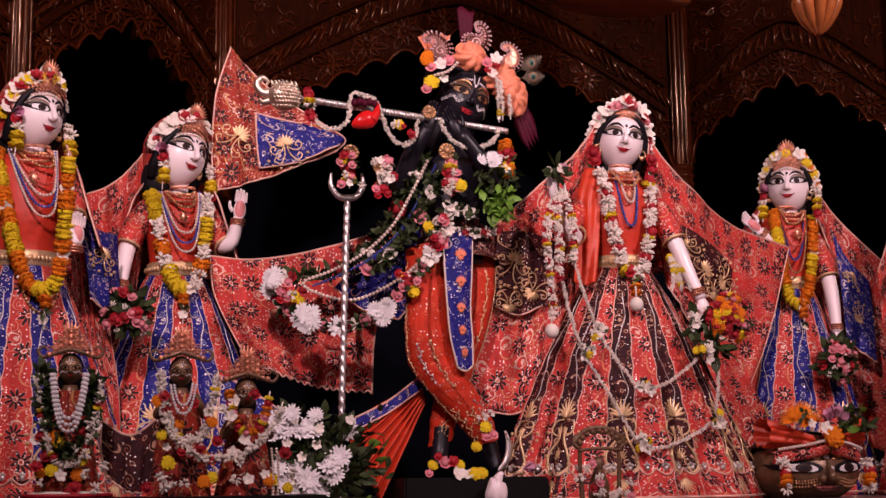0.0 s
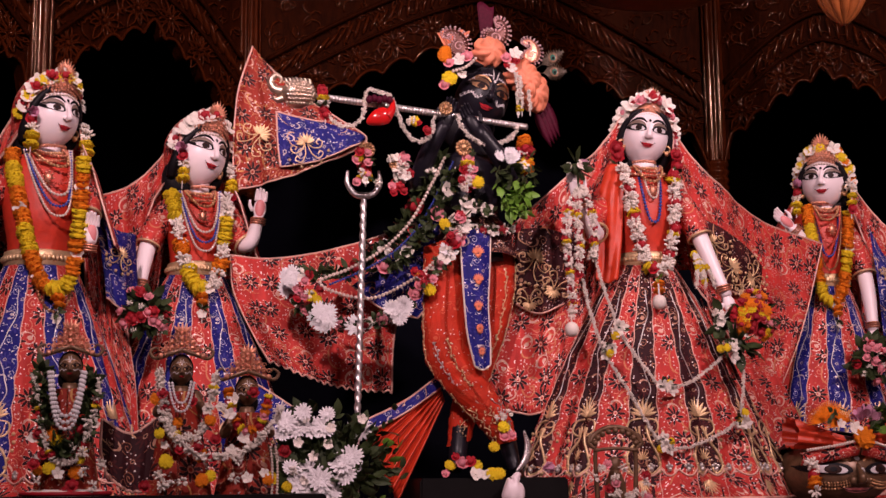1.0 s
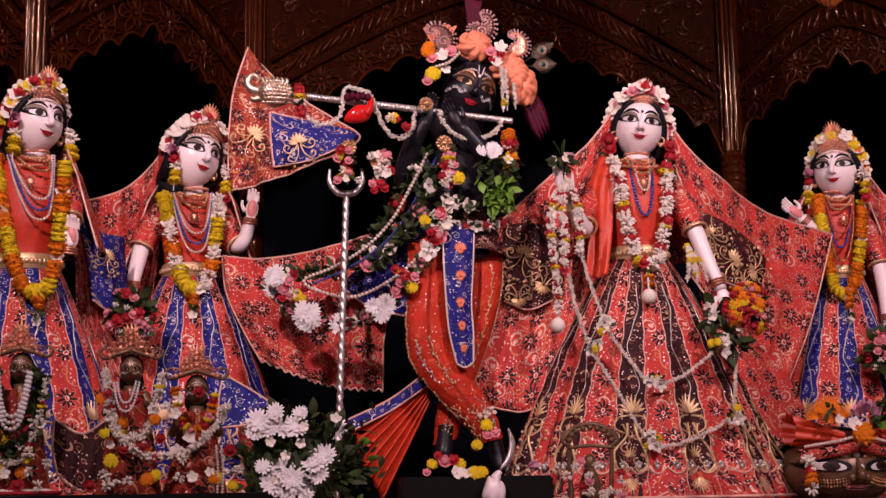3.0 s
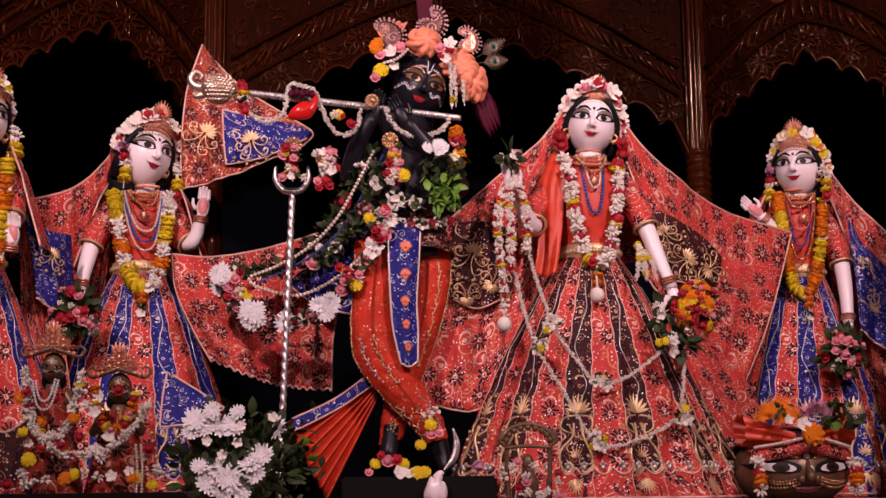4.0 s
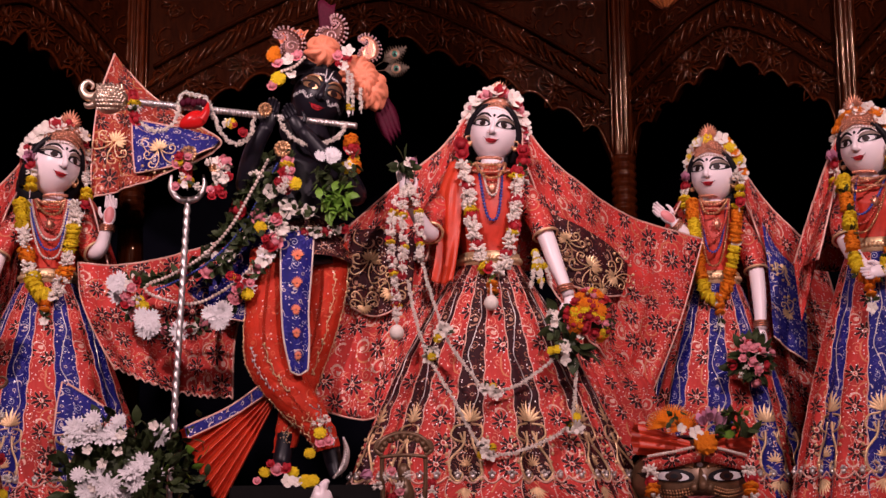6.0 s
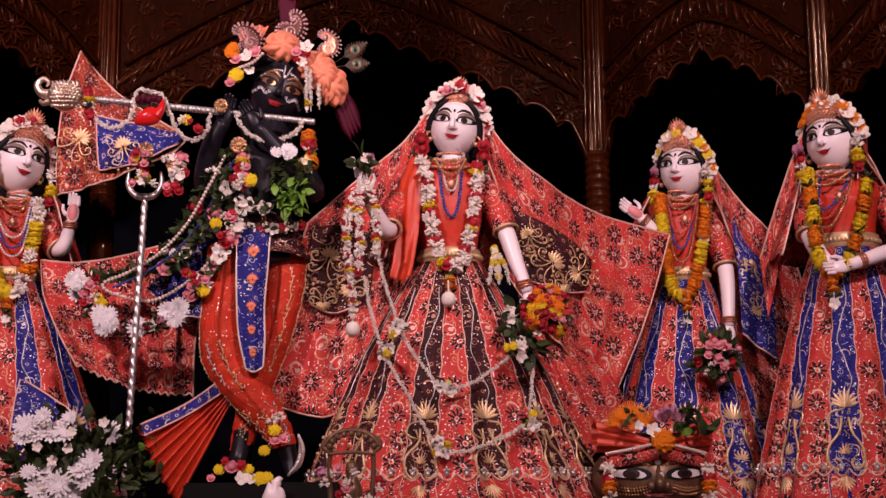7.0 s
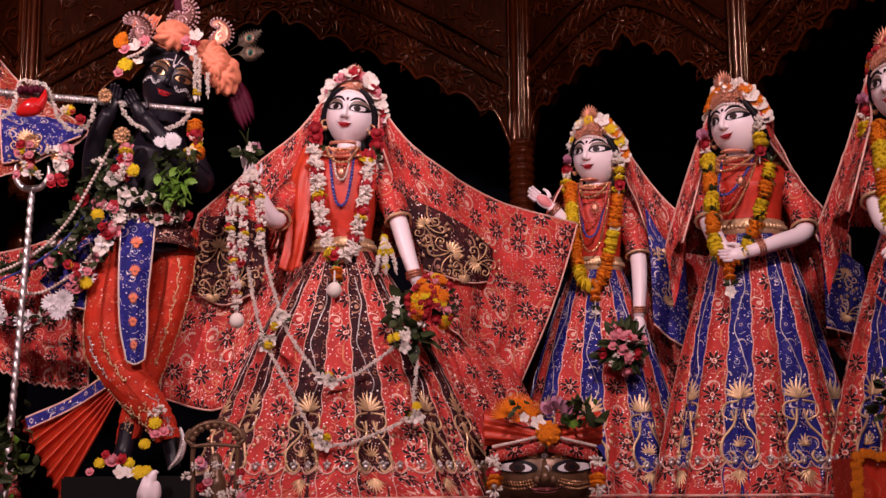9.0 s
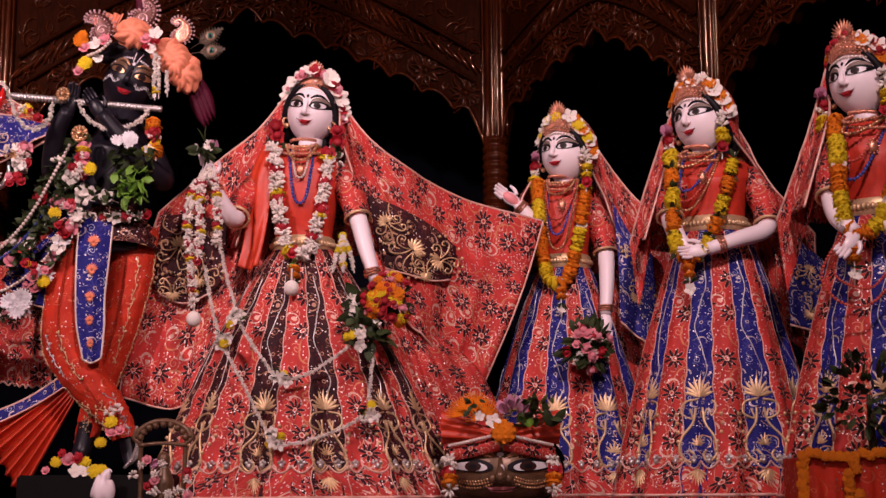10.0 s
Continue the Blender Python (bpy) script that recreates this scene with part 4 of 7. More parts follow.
def torso(acc, c, waist, chin, wr, hc, mat=0):
    """Neck and body core under the clothes."""
    x, y = c
    sh = chin - 0.045
    tube(acc, [(x, y, waist - 0.1), (x, y, waist + 0.1), (x, y, sh - 0.05), (x, y, sh), (x * 0.6 + hc[0] * 0.4, y * 0.6 + hc[1] * 0.4, chin - 0.02), (hc[0], hc[1] + 0.012, hc[2] - 0.055)],
         [wr[0] * 0.8, wr[0] * 0.85, wr[1] * 1.0, 0.052, 0.036, 0.038], 16, mat, 30)


def maiden(c, hc, yaw, chin, waist, hem, wr, hr, panels, cols, arms, wings, seed, label, gown_yaw=0.0, tilt=0.0, nod=0.0, palms=(), crown="copper filigree crown with a pointed fan", hair=("jasmine", "jasmine", "rose", "jasmine", "blush"), size=1.07, v_motif=0.72, crown_size=1.0, bloom_size=1.25):
    """One robed statue: body mesh, gown, veil, crown and hair flowers."""
    acc = Acc()
    R = turn(yaw, tilt, nod)
    torso(acc, c, waist, chin, wr, hc)
    head(acc, hc, R, size)
    sleeves = []
    for A in arms:
        arm(acc, A)
        P = curve(A, 21)
        sleeves.append([tuple(P[0] + np.array((0, 0, 0.012))), tuple(P[3]), tuple(P[6]), tuple(P[9])])
    for p, d, s, inner in palms:
        palm(acc, p, d, s, 1.0, 0, 6 if inner else None)
    ob = part("statue", acc, SKINSLOTS, None, "", (c[0], c[1], hem))
    tagged(ob, label, "statue", "robed statues on the altar")
    sk = gown(c, waist, hem, wr, hr, panels, cols, gown_yaw, "coral embroidered gown with %s panels on a statue" % ("blue" if "blue" in cols else "maroon"), seed, chin, True, "dress", sleeves, v_motif)
    veil(hc, R, c, "coral embroidered veil over the head of a statue", seed, wings, "coral", size)
    tiara(np.array(hc) + R @ np.array((0, 0, 0.107 * size * (1 - crown_size))), R, crown, size * crown_size)
    hair_flowers(hc, R, "white and pink blossoms round a statue's crown", seed, size, hair, bloom_size=bloom_size)
    return R, sk


# ------------------------------------------------ the white statue in the middle
RC = (0.705, 0.02)
R_radha, sk_r = maiden(
    RC, (0.728, 0.035, 1.160), -9, 1.050, 0.722, -0.06, (0.088, 0.085), (0.465, 0.255), 24, ["coral", "maroon"],
    [[(0.595, 0.01, 0.965), (0.515, -0.03, 0.86), (0.505, -0.09, 0.80), (0.475, -0.12, 0.835), (0.437, -0.13, 0.91)],
     [(0.815, 0.01, 0.965), (0.862, -0.02, 0.87), (0.885, -0.05, 0.79), (0.912, -0.08, 0.69), (0.940, -0.11, 0.60)]],
    [([[(0.80, 0.03, 1.235), (0.893, 0.03, 1.10), (1.01, 0.06, 1.005), (1.20, 0.18, 0.915), (1.475, 0.26, 0.850)],
       [(0.82, 0.06, 1.10), (0.90, 0.06, 0.97), (1.02, 0.08, 0.87), (1.20, 0.19, 0.76), (1.43, 0.26, 0.70)],
       [(0.86, 0.08, 0.90), (0.93, 0.08, 0.75), (1.05, 0.11, 0.66), (1.20, 0.20, 0.58), (1.375, 0.25, 0.55)],
       [(0.90, 0.08, 0.68), (0.97, 0.08, 0.57), (1.06, 0.12, 0.47), (1.16, 0.20, 0.38), (1.275, 0.24, 0.315)]], "coral", "trb"),
     ([[(0.65, 0.03, 1.235), (0.555, 0.02, 1.11), (0.43, 0.0, 1.0), (0.25, 0.0, 0.84)],
       [(0.63, 0.05, 1.05), (0.54, 0.04, 0.90), (0.42, 0.02, 0.78), (0.20, 0.02, 0.68)],
       [(0.60, 0.05, 0.80), (0.50, 0.04, 0.62), (0.36, 0.03, 0.50), (0.155, 0.04, 0.45)],
       [(0.56, 0.04, 0.58), (0.47, 0.0, 0.40), (0.33, 0.0, 0.23), (0.13, 0.05, 0.265)]], "coral", "trb")],
    3, "white painted marble statue in a coral robe", 0, 9, 0,
    [((0.437, -0.13, 0.91), (-0.25, 0, 1), (1, 0, 0.2), False), ((0.940, -0.11, 0.60), (0.25, -0.1, -1), (-1, 0, 0), False)],
    "copper crown ringed with white blossoms", ("jasmine", "jasmine", "jasmine", "rose", "jasmine", "blush"), size=1.05, v_motif=0.735, crown_size=0.86, bloom_size=1.4)

# ------------------------------------------------ statues at her sides
B = ["coral", "blue"]
g3 = maiden((1.555, 0.42), (1.566, 0.40, 1.108), -33, 1.015, 0.725, -0.06, (0.080, 0.075), (0.31, 0.21), 18, B,
            [[(1.47, 0.41, 0.93), (1.45, 0.38, 0.85), (1.43, 0.34, 0.88), (1.395, 0.33, 0.925)],
             [(1.645, 0.41, 0.935), (1.685, 0.39, 0.83), (1.692, 0.36, 0.74), (1.688, 0.33, 0.64), (1.678, 0.30, 0.54)]],
            [([[(1.63, 0.42, 1.215), (1.70, 0.42, 1.10), (1.78, 0.40, 0.98), (1.92, 0.32, 0.80)],
               [(1.66, 0.44, 1.02), (1.72, 0.44, 0.86), (1.81, 0.42, 0.72), (1.97, 0.33, 0.60)],
               [(1.68, 0.44, 0.75), (1.74, 0.44, 0.58), (1.83, 0.42, 0.46), (2.00, 0.34, 0.36)], [(1.70, 0.44, 0.35), (1.76, 0.44, 0.22), (1.86, 0.42, 0.12), (2.02, 0.35, 0.05)]], "coral", "tr")],
            11, "pale painted statue in coral and blue robes", 8, 1, 0,
            [((1.395, 0.33, 0.925), (-0.75, -0.1, 0.5), (0, 0, 1), True), ((1.678, 0.30, 0.54), (0, -0.1, -1), (-1, 0, 0), False)], hair=("marigold", "jasmine", "yellow", "jasmine"))
g4 = maiden((1.985, -0.02), (1.962, -0.03, 1.102), -44, 1.005, 0.765, -0.06, (0.098, 0.085), (0.315, 0.24), 18, B,
            [[(1.885, -0.05, 0.93), (1.84, -0.10, 0.82), (1.85, -0.16, 0.72), (1.89, -0.18, 0.67)],
             [(2.095, -0.04, 0.93), (2.135, -0.08, 0.83), (2.125, -0.13, 0.745), (2.03, -0.18, 0.705), (1.935, -0.20, 0.672)]],
            [([[(2.03, 0.02, 1.20), (2.10, 0.02, 1.07), (2.17, 0.0, 0.92), (2.29, -0.06, 0.74)],
               [(2.06, 0.05, 1.0), (2.14, 0.05, 0.84), (2.22, 0.02, 0.70), (2.29, -0.04, 0.56)],
               [(2.09, 0.05, 0.75), (2.17, 0.06, 0.55), (2.23, 0.04, 0.42), (2.28, -0.02, 0.34)]], "coral", "tr"),
             ([[(1.875, 0.0, 1.15), (1.83, 0.03, 1.03), (1.78, 0.06, 0.88), (1.74, 0.10, 0.74)],
               [(1.88, 0.03, 0.98), (1.84, 0.05, 0.86), (1.80, 0.09, 0.70), (1.77, 0.14, 0.55)]], "coral", "t")],
            12, "pale painted statue with folded arms in blue robes", -2, -5, 0, [((1.935, -0.20, 0.672), (-1, -0.15, -0.2), (0, 0.2, 1), False)], hair=("marigold", "jasmine", "jasmine"))
g5 = maiden((2.36, -0.50), (2.325, -0.50, 1.085), -48, 0.978, 0.715, -0.06, (0.098, 0.085), (0.31, 0.24), 18, B,
            [[(2.245, -0.53, 0.90), (2.205, -0.58, 0.78), (2.20, -0.64, 0.68), (2.235, -0.68, 0.63)],
             [(2.47, -0.52, 0.90), (2.51, -0.56, 0.79), (2.49, -0.62, 0.70), (2.40, -0.67, 0.66), (2.31, -0.69, 0.64)]],
            [([[(2.24, -0.47, 1.14), (2.20, -0.44, 1.0), (2.15, -0.42, 0.86), (2.10, -0.38, 0.72)],
               [(2.24, -0.44, 0.95), (2.21, -0.41, 0.80), (2.17, -0.38, 0.66), (2.13, -0.34, 0.52)]], "coral", "t")],
            13, "pale painted statue with bead strings in blue robes", 4, -4, 0, [((2.235, -0.68, 0.63), (-0.5, -0.2, -0.6), (1, 0, 0), False)], hair=("rose", "marigold", "jasmine"))
g2 = maiden((-0.765, 0.36), (-0.762, 0.345, 1.112), 34, 0.99, 0.715, -0.06, (0.085, 0.08), (0.365, 0.24), 18, B,
            [[(-0.865, 0.35, 0.93), (-0.915, 0.32, 0.83), (-0.935, 0.29, 0.74), (-0.948, 0.25, 0.64)],
             [(-0.66, 0.35, 0.92), (-0.62, 0.33, 0.82), (-0.585, 0.30, 0.82), (-0.560, 0.29, 0.90)]],
            [([[(-0.83, 0.37, 1.22), (-0.90, 0.37, 1.10), (-1.0, 0.34, 1.0), (-1.15, 0.24, 0.93)],
               [(-0.86, 0.39, 1.0), (-0.92, 0.40, 0.87), (-1.0, 0.36, 0.77), (-1.12, 0.26, 0.70)],
               [(-0.88, 0.40, 0.75), (-0.95, 0.40, 0.60), (-1.02, 0.36, 0.52), (-1.11, 0.28, 0.47)],
               [(-0.92, 0.40, 0.45), (-0.98, 0.40, 0.32), (-1.05, 0.36, 0.22), (-1.12, 0.30, 0.15)]], "coral", "tr")],
            14, "pale painted statue with one raised palm in coral", 6, 11, 0,
            [((-0.560, 0.29, 0.90), (0.1, 0, 1), (-1, 0, 0), True), ((-0.948, 0.25, 0.64), (-0.1, -0.2, -1), (1, 0, 0), False)], hair=("jasmine", "jasmine", "rose", "jasmine"), size=1.15)
g1 = maiden((-1.235, -0.05), (-1.220, -0.06, 1.122), 40, 1.015, 0.675, -0.06, (0.095, 0.085), (0.33, 0.24), 18, B,
            [[(-1.345, -0.06, 0.94), (-1.40, -0.10, 0.84), (-1.42, -0.14, 0.75), (-1.40, -0.18, 0.66)],
             [(-1.13, -0.07, 0.94), (-1.10, -0.11, 0.84), (-1.10, -0.16, 0.76), (-1.085, -0.17, 0.715)]],
            [([[(-1.30, 0.0, 1.22), (-1.36, 0.0, 1.10), (-1.44, 0.0, 0.95), (-1.52, 0.02, 0.80)],
               [(-1.32, 0.03, 1.0), (-1.40, 0.03, 0.86), (-1.48, 0.03, 0.72), (-1.55, 0.04, 0.58)]], "coral", "tr"),
             ([[(-1.14, -0.02, 1.12), (-1.10, 0.0, 1.0), (-1.06, 0.02, 0.85), (-1.0, 0.05, 0.70)],
               [(-1.12, 0.02, 0.95), (-1.07, 0.04, 0.80), (-1.03, 0.06, 0.65), (-0.98, 0.10, 0.50)],
               [(-1.10, 0.04, 0.72), (-1.05, 0.06, 0.56), (-1.01, 0.08, 0.42), (-0.95, 0.12, 0.30)], [(-1.09, 0.06, 0.42), (-1.04, 0.08, 0.30), (-0.99, 0.10, 0.18), (-0.93, 0.14, 0.05)]], "coral", "tr")],
            15, "tall pale painted statue with long marigold garland", 0, 4, 0,
            [((-1.085, -0.17, 0.715), (0.1, -0.1, 1), (-1, 0, 0), True)], hair=("yellow", "jasmine", "rose", "jasmine"))

# ------------------------------------------------ the dark flute player
KZ = -0.06
acc = Acc()
RK = turn(8, 20, 2)
KH = (0.150, 0.0, 1.258)
tube(acc, [(0.115, -0.02, 0.70), (0.105, -0.02, 0.80), (0.098, -0.01, 0.92), (0.11, 0.0, 1.02), (0.122, 0.0, 1.08), (0.128, 0.01, 1.17), (0.13, 0.01, 1.20)], [0.10, 0.092, 0.105, 0.120, 0.085, 0.050, 0.050], 20, 0, 40)
head(acc, KH, RK, 1.16, 0, 1.0, True)
arm(acc, [(0.01, -0.02, 1.03), (-0.07, -0.05, 0.95), (-0.05, -0.13, 1.05), (-0.005, -0.16, 1.13)], (0.042, 0.036, 0.030, 0.022))
arm(acc, [(0.22, -0.02, 1.03), (0.27, -0.06, 0.93), (0.20, -0.14, 1.0), (0.10, -0.16, 1.12)], (0.042, 0.038, 0.032, 0.022))
palm(acc, (-0.005, -0.16, 1.12), (0.25, 0, 1), (-1, 0, 0), 1.0, 0)
palm(acc, (0.10, -0.16, 1.11), (-0.6, 0, 1), (1, 0, 0), 1.0, 0)
arm(acc, [(0.06, -0.03, 0.18), (0.045, -0.05, 0.09), (0.03, -0.10, 0.055)], (0.032, 0.028, 0.022))
arm(acc, [(0.19, -0.09, 0.16), (0.205, -0.10, 0.09), (0.215, -0.12, 0.045)], (0.030, 0.026, 0.018))
tagged(part("statue", acc, DARKSLOTS, None, "", (0.12, -0.03, 0.03)), "polished black stone statue of a flute player", "statue", "robed statues on the altar")

dhoti = thing("silk_dhoti", (0.11, -0.05, 0.1), "orange-red silk leg drape with blue embroidered sash", "garment")


def legcloth(P, r, mat, seed):
    acc = Acc()
    C = curve(P, 50)
    rr = np.interp(np.linspace(0, 1, 50), np.linspace(0, 1, len(r)), r)

    def fn(u, v):
        i = round(v * 49)
        a = 6.283 * u
        w = rr[i] * (1 + 0.030 * math.sin(v * 75 + 2.5 * math.sin(a + seed)) + 0.022 * math.sin(v * 131 + 3 * math.sin(2 * a + seed)) + 0.08 * noise.noise(Vector((math.cos(a) * 2, math.sin(a) * 2, v * 9 + seed))))
        return C[i] + np.array((math.sin(a) * w, -math.cos(a) * w * 0.85, 0.25 * w * math.sin(a)))

    surface(acc, fn, 40, 50, 0, True)
    leg = part("draped_leg", acc, mat, dhoti)

    def on(ang, v, lift):
        i = min(49, max(0, round(v * 49)))
        w = rr[i] + lift
        return C[i] + np.array((math.sin(ang) * w, -math.cos(ang) * w * 0.85, 0.25 * w * math.sin(ang)))

    return leg, on


def stitched_row(leg, on, ang, v0, v1, wob, seed, beads=True):
    """A couched scroll with small leaves and sequins running down a leg."""
    acc = Acc()
    n = int(46 * (v1 - v0)) + 6
    V = np.linspace(v0, v1, n)
    tube(acc, [on(ang + wob * math.sin(k * 1.5 + seed), v, 0.002) for k, v in enumerate(V)], 0.0014, 5, n=n * 4)
    for k, v in enumerate(V):
        if beads:
            ball(acc, on(ang + wob * 1.8 * math.cos(k * 1.5 + seed), v, 0.003), (0.0030, 0.002, 0.0052 if k % 2 else 0.0028), 0, None, 7, 5)
    tagged(part("stitched_row", acc, "zari" if seed % 2 else "silver", leg), kind="stuff")


back_leg, on_back = legcloth([(0.172, 0.0, 0.77), (0.172, -0.02, 0.62), (0.150, -0.03, 0.48), (0.112, -0.02, 0.35), (0.075, -0.02, 0.23), (0.055, -0.03, 0.13)], [0.076, 0.074, 0.064, 0.056, 0.046, 0.038], "redor", 4)
front_leg, on_front = legcloth([(0.022, -0.05, 0.77), (0.006, -0.08, 0.62), (-0.002, -0.10, 0.49), (0.012, -0.10, 0.395), (0.062, -0.105, 0.315), (0.115, -0.105, 0.245), (0.160, -0.10, 0.185), (0.190, -0.10, 0.13)], [0.078, 0.072, 0.070, 0.072, 0.068, 0.060, 0.048, 0.036], "redor", 2)
for ang, v0, v1, wob, sd in ((-1.30, 0.05, 0.80, 0.05, 1), (-0.62, 0.34, 0.58, 0.05, 2), (-0.05, 0.34, 0.60, 0.05, 3), (-0.9, 0.72, 0.98, 0.16, 5), (-0.1, 0.74, 0.98, 0.18, 7), (0.6, 0.70, 0.98, 0.16, 4)):
    stitched_row(front_leg, on_front, ang, v0, v1, wob, sd)
for ang, v0, v1, wob, sd in ((1.30, 0.05, 0.85, 0.05, 1), (0.45, 0.12, 0.60, 0.05, 3), (-0.1, 0.85, 0.99, 0.2, 7)):
    stitched_row(back_leg, on_back, ang, v0, v1, wob, sd)
acc = Acc()
surface(acc, lambda u, v: np.array((0.110 + (0.098 + 0.050 * v ** 0.7 + 0.006 * math.sin(v * 22)) * math.sin(6.283 * u), -0.03 - (0.088 + 0.030 * v ** 0.7) * math.cos(6.283 * u), 0.835 - 0.12 * v + 0.010 * math.sin(6.283 * u * 2 + 1))), 44, 18, 0, True)
part("waist_wrap", acc, "maroon", dhoti)
G = drape("sash_panel", [[(0.040, -0.150, 0.790), (0.090, -0.160, 0.795), (0.142, -0.140, 0.790)], [(0.042, -0.168, 0.67), (0.090, -0.172, 0.67), (0.136, -0.150, 0.67)], [(0.046, -0.178, 0.56), (0.088, -0.178, 0.55), (0.128, -0.155, 0.55)], [(0.054, -0.180, 0.46), (0.092, -0.180, 0.45), (0.130, -0.160, 0.46)], [(0.076, -0.180, 0.360), (0.102, -0.180, 0.350), (0.126, -0.168, 0.365)]], "blue", dhoti, 16, 30, 0.002, 2, 5, "pearl", "blue embroidered sash with white edging", "lrb")
# pleated fan of cloth behind the legs
acc = Acc()


def pleatfan(u, v):
    a = Vector((-0.005 + 0.02 * u, -0.005, 0.325 - 0.06 * u))
    b = Vector((-0.265 + 0.125 * u, -0.06 + 0.03 * u, 0.185 - 0.235 * u))
    p = a.lerp(b, v)
    return np.array((p.x, p.y + (0.004 + 0.012 * v) * math.sin(u * 44), p.z + 0.005 * v * math.sin(u * 44 + 1)))


surface(acc, pleatfan, 120, 24)
solid(part("pleated_fan", acc, "silk", dhoti), 0.003)
drape("fan_border", [[(-0.005, -0.02, 0.345), (-0.12, -0.04, 0.262), (-0.25, -0.065, 0.20)], [(0.0, -0.02, 0.305), (-0.115, -0.045, 0.228), (-0.24, -0.07, 0.165)]], "blue", dhoti, 30, 8, 0.001, 2, 6, "braid", "", "tb")

pl = slab("plinth", (-0.10, -0.20, -0.06), (0.36, 0.18, 0.022), "ebony", "low black plinth under the flute player", "plinth", 0.006)

# the shawl: an upper pennant and a lower swag with a gap between them
shawl = thing("embroidered_shawl", (-0.45, 0.3, 0.75), "coral and blue embroidered shawl spread beside the flute player", "shawl")
drape("pennant", [[(-0.580, 0.43, 1.545), (-0.560, 0.42, 1.515), (-0.545, 0.42, 1.49)],
                  [(-0.625, 0.42, 1.40), (-0.53, 0.40, 1.38), (-0.43, 0.38, 1.37)],
                  [(-0.640, 0.41, 1.28), (-0.48, 0.38, 1.26), (-0.28, 0.34, 1.265)],
                  [(-0.645, 0.40, 1.14), (-0.47, 0.37, 1.15), (-0.19, 0.32, 1.20)],
                  [(-0.635, 0.39, 1.01), (-0.47, 0.36, 1.055), (-0.22, 0.32, 1.155)]], "rust", shawl, 40, 36, 0.006, 3, 8, "braid", "", "lrb")
drape("blue_field", [[(-0.500, 0.345, 1.285), (-0.42, 0.335, 1.265), (-0.34, 0.325, 1.25)], [(-0.495, 0.345, 1.18), (-0.37, 0.325, 1.18), (-0.205, 0.30, 1.205)], [(-0.485, 0.345, 1.09), (-0.36, 0.32, 1.11), (-0.21, 0.30, 1.175)]], "blue", shawl, 26, 20, 0.004, 2, 9, "braid", "deep blue field with gold scrolls", "tlb")
drape("swag_cloth", [[(-0.655, 0.28, 0.765), (-0.50, 0.24, 0.752), (-0.275, 0.19, 0.79), (-0.05, 0.12, 0.86)],
                     [(-0.640, 0.28, 0.64), (-0.48, 0.24, 0.61), (-0.27, 0.19, 0.63), (-0.07, 0.13, 0.70)],
                     [(-0.575, 0.27, 0.50), (-0.43, 0.24, 0.46), (-0.26, 0.19, 0.46), (-0.12, 0.15, 0.50)],
                     [(-0.52, 0.26, 0.405), (-0.38, 0.24, 0.345), (-0.26, 0.20, 0.310), (-0.128, 0.17, 0.298)]], "coral", shawl, 60, 44, 0.010, 3, 10, "braid", "", "tlrb", 0.012)

# flute and staff
flute = thing("silver_flute", (-0.2, -0.2, 1.16), "long silver flute with a fish-headed end", "flute")
acc = Acc()
tube(acc, [(-0.43, -0.235, 1.182), (-0.1, -0.175, 1.167), (0.275, -0.112, 1.143)], 0.0095, 14, n=80)
for k in range(70):
    u = k / 69
    p = np.array((-0.40, -0.23, 1.181)) * (1 - u) + np.array((0.27, -0.113, 1.1435)) * u
    ball(acc, p, (0.0055, 0.0112, 0.0112), 0, None, 8, 6)
part("tube", acc, "silver", flute)
acc = Acc()
mk = np.array((-0.482, -0.24, 1.185))
V, F = sphere(24, 16)
acc.add(np.array([(x * (0.060 if x > 0 else 0.050), y * 0.042 * (1 - 0.25 * x), z * 0.046 * (1 - 0.3 * x * x)) for x, y, z in V]) + mk, F)
for row in range(7):
    for k in range(9):
        x, z = -0.030 + 0.0095 * k + 0.005 * (row % 2), -0.036 + 0.011 * row
        q = max(0.0, 1 - (x / 0.056) ** 2 - (z / 0.046) ** 2)
        ball(acc, mk + np.array((x, -0.042 * math.sqrt(q), z * (1 - 0.3 * (x / 0.056) ** 2))), (0.0062, 0.0045, 0.0058), 0, None, 7, 5)
tube(acc, [mk + np.array(p) for p in ((-0.040, 0, 0.005), (-0.066, 0, 0.010), (-0.080, 0, 0.034), (-0.064, 0, 0.055), (-0.047, 0, 0.044), (-0.052, 0, 0.030))], [0.018, 0.014, 0.011, 0.009, 0.006, 0.003], 10, n=30)
tube(acc, [mk + np.array(p) for p in ((-0.036, 0, -0.014), (-0.060, 0, -0.022), (-0.072, 0, -0.012))], [0.013, 0.009, 0.004], 10, n=14)
for k in range(7):
    x = -0.030 + 0.012 * k
    tube(acc, [mk + np.array((x, 0, 0.032)), mk + np.array((x - 0.004, 0, 0.045)), mk + np.array((x - 0.010, 0, 0.053 - 0.0015 * abs(k - 3)))], [0.006, 0.004, 0.001], 6)
ball(acc, mk + np.array((0.018, -0.033, 0.008)), (0.012, 0.006, 0.012), 0, None, 12, 8)
part("fish_head", acc, "electrum", flute, "chased silver fish head with curled snout")

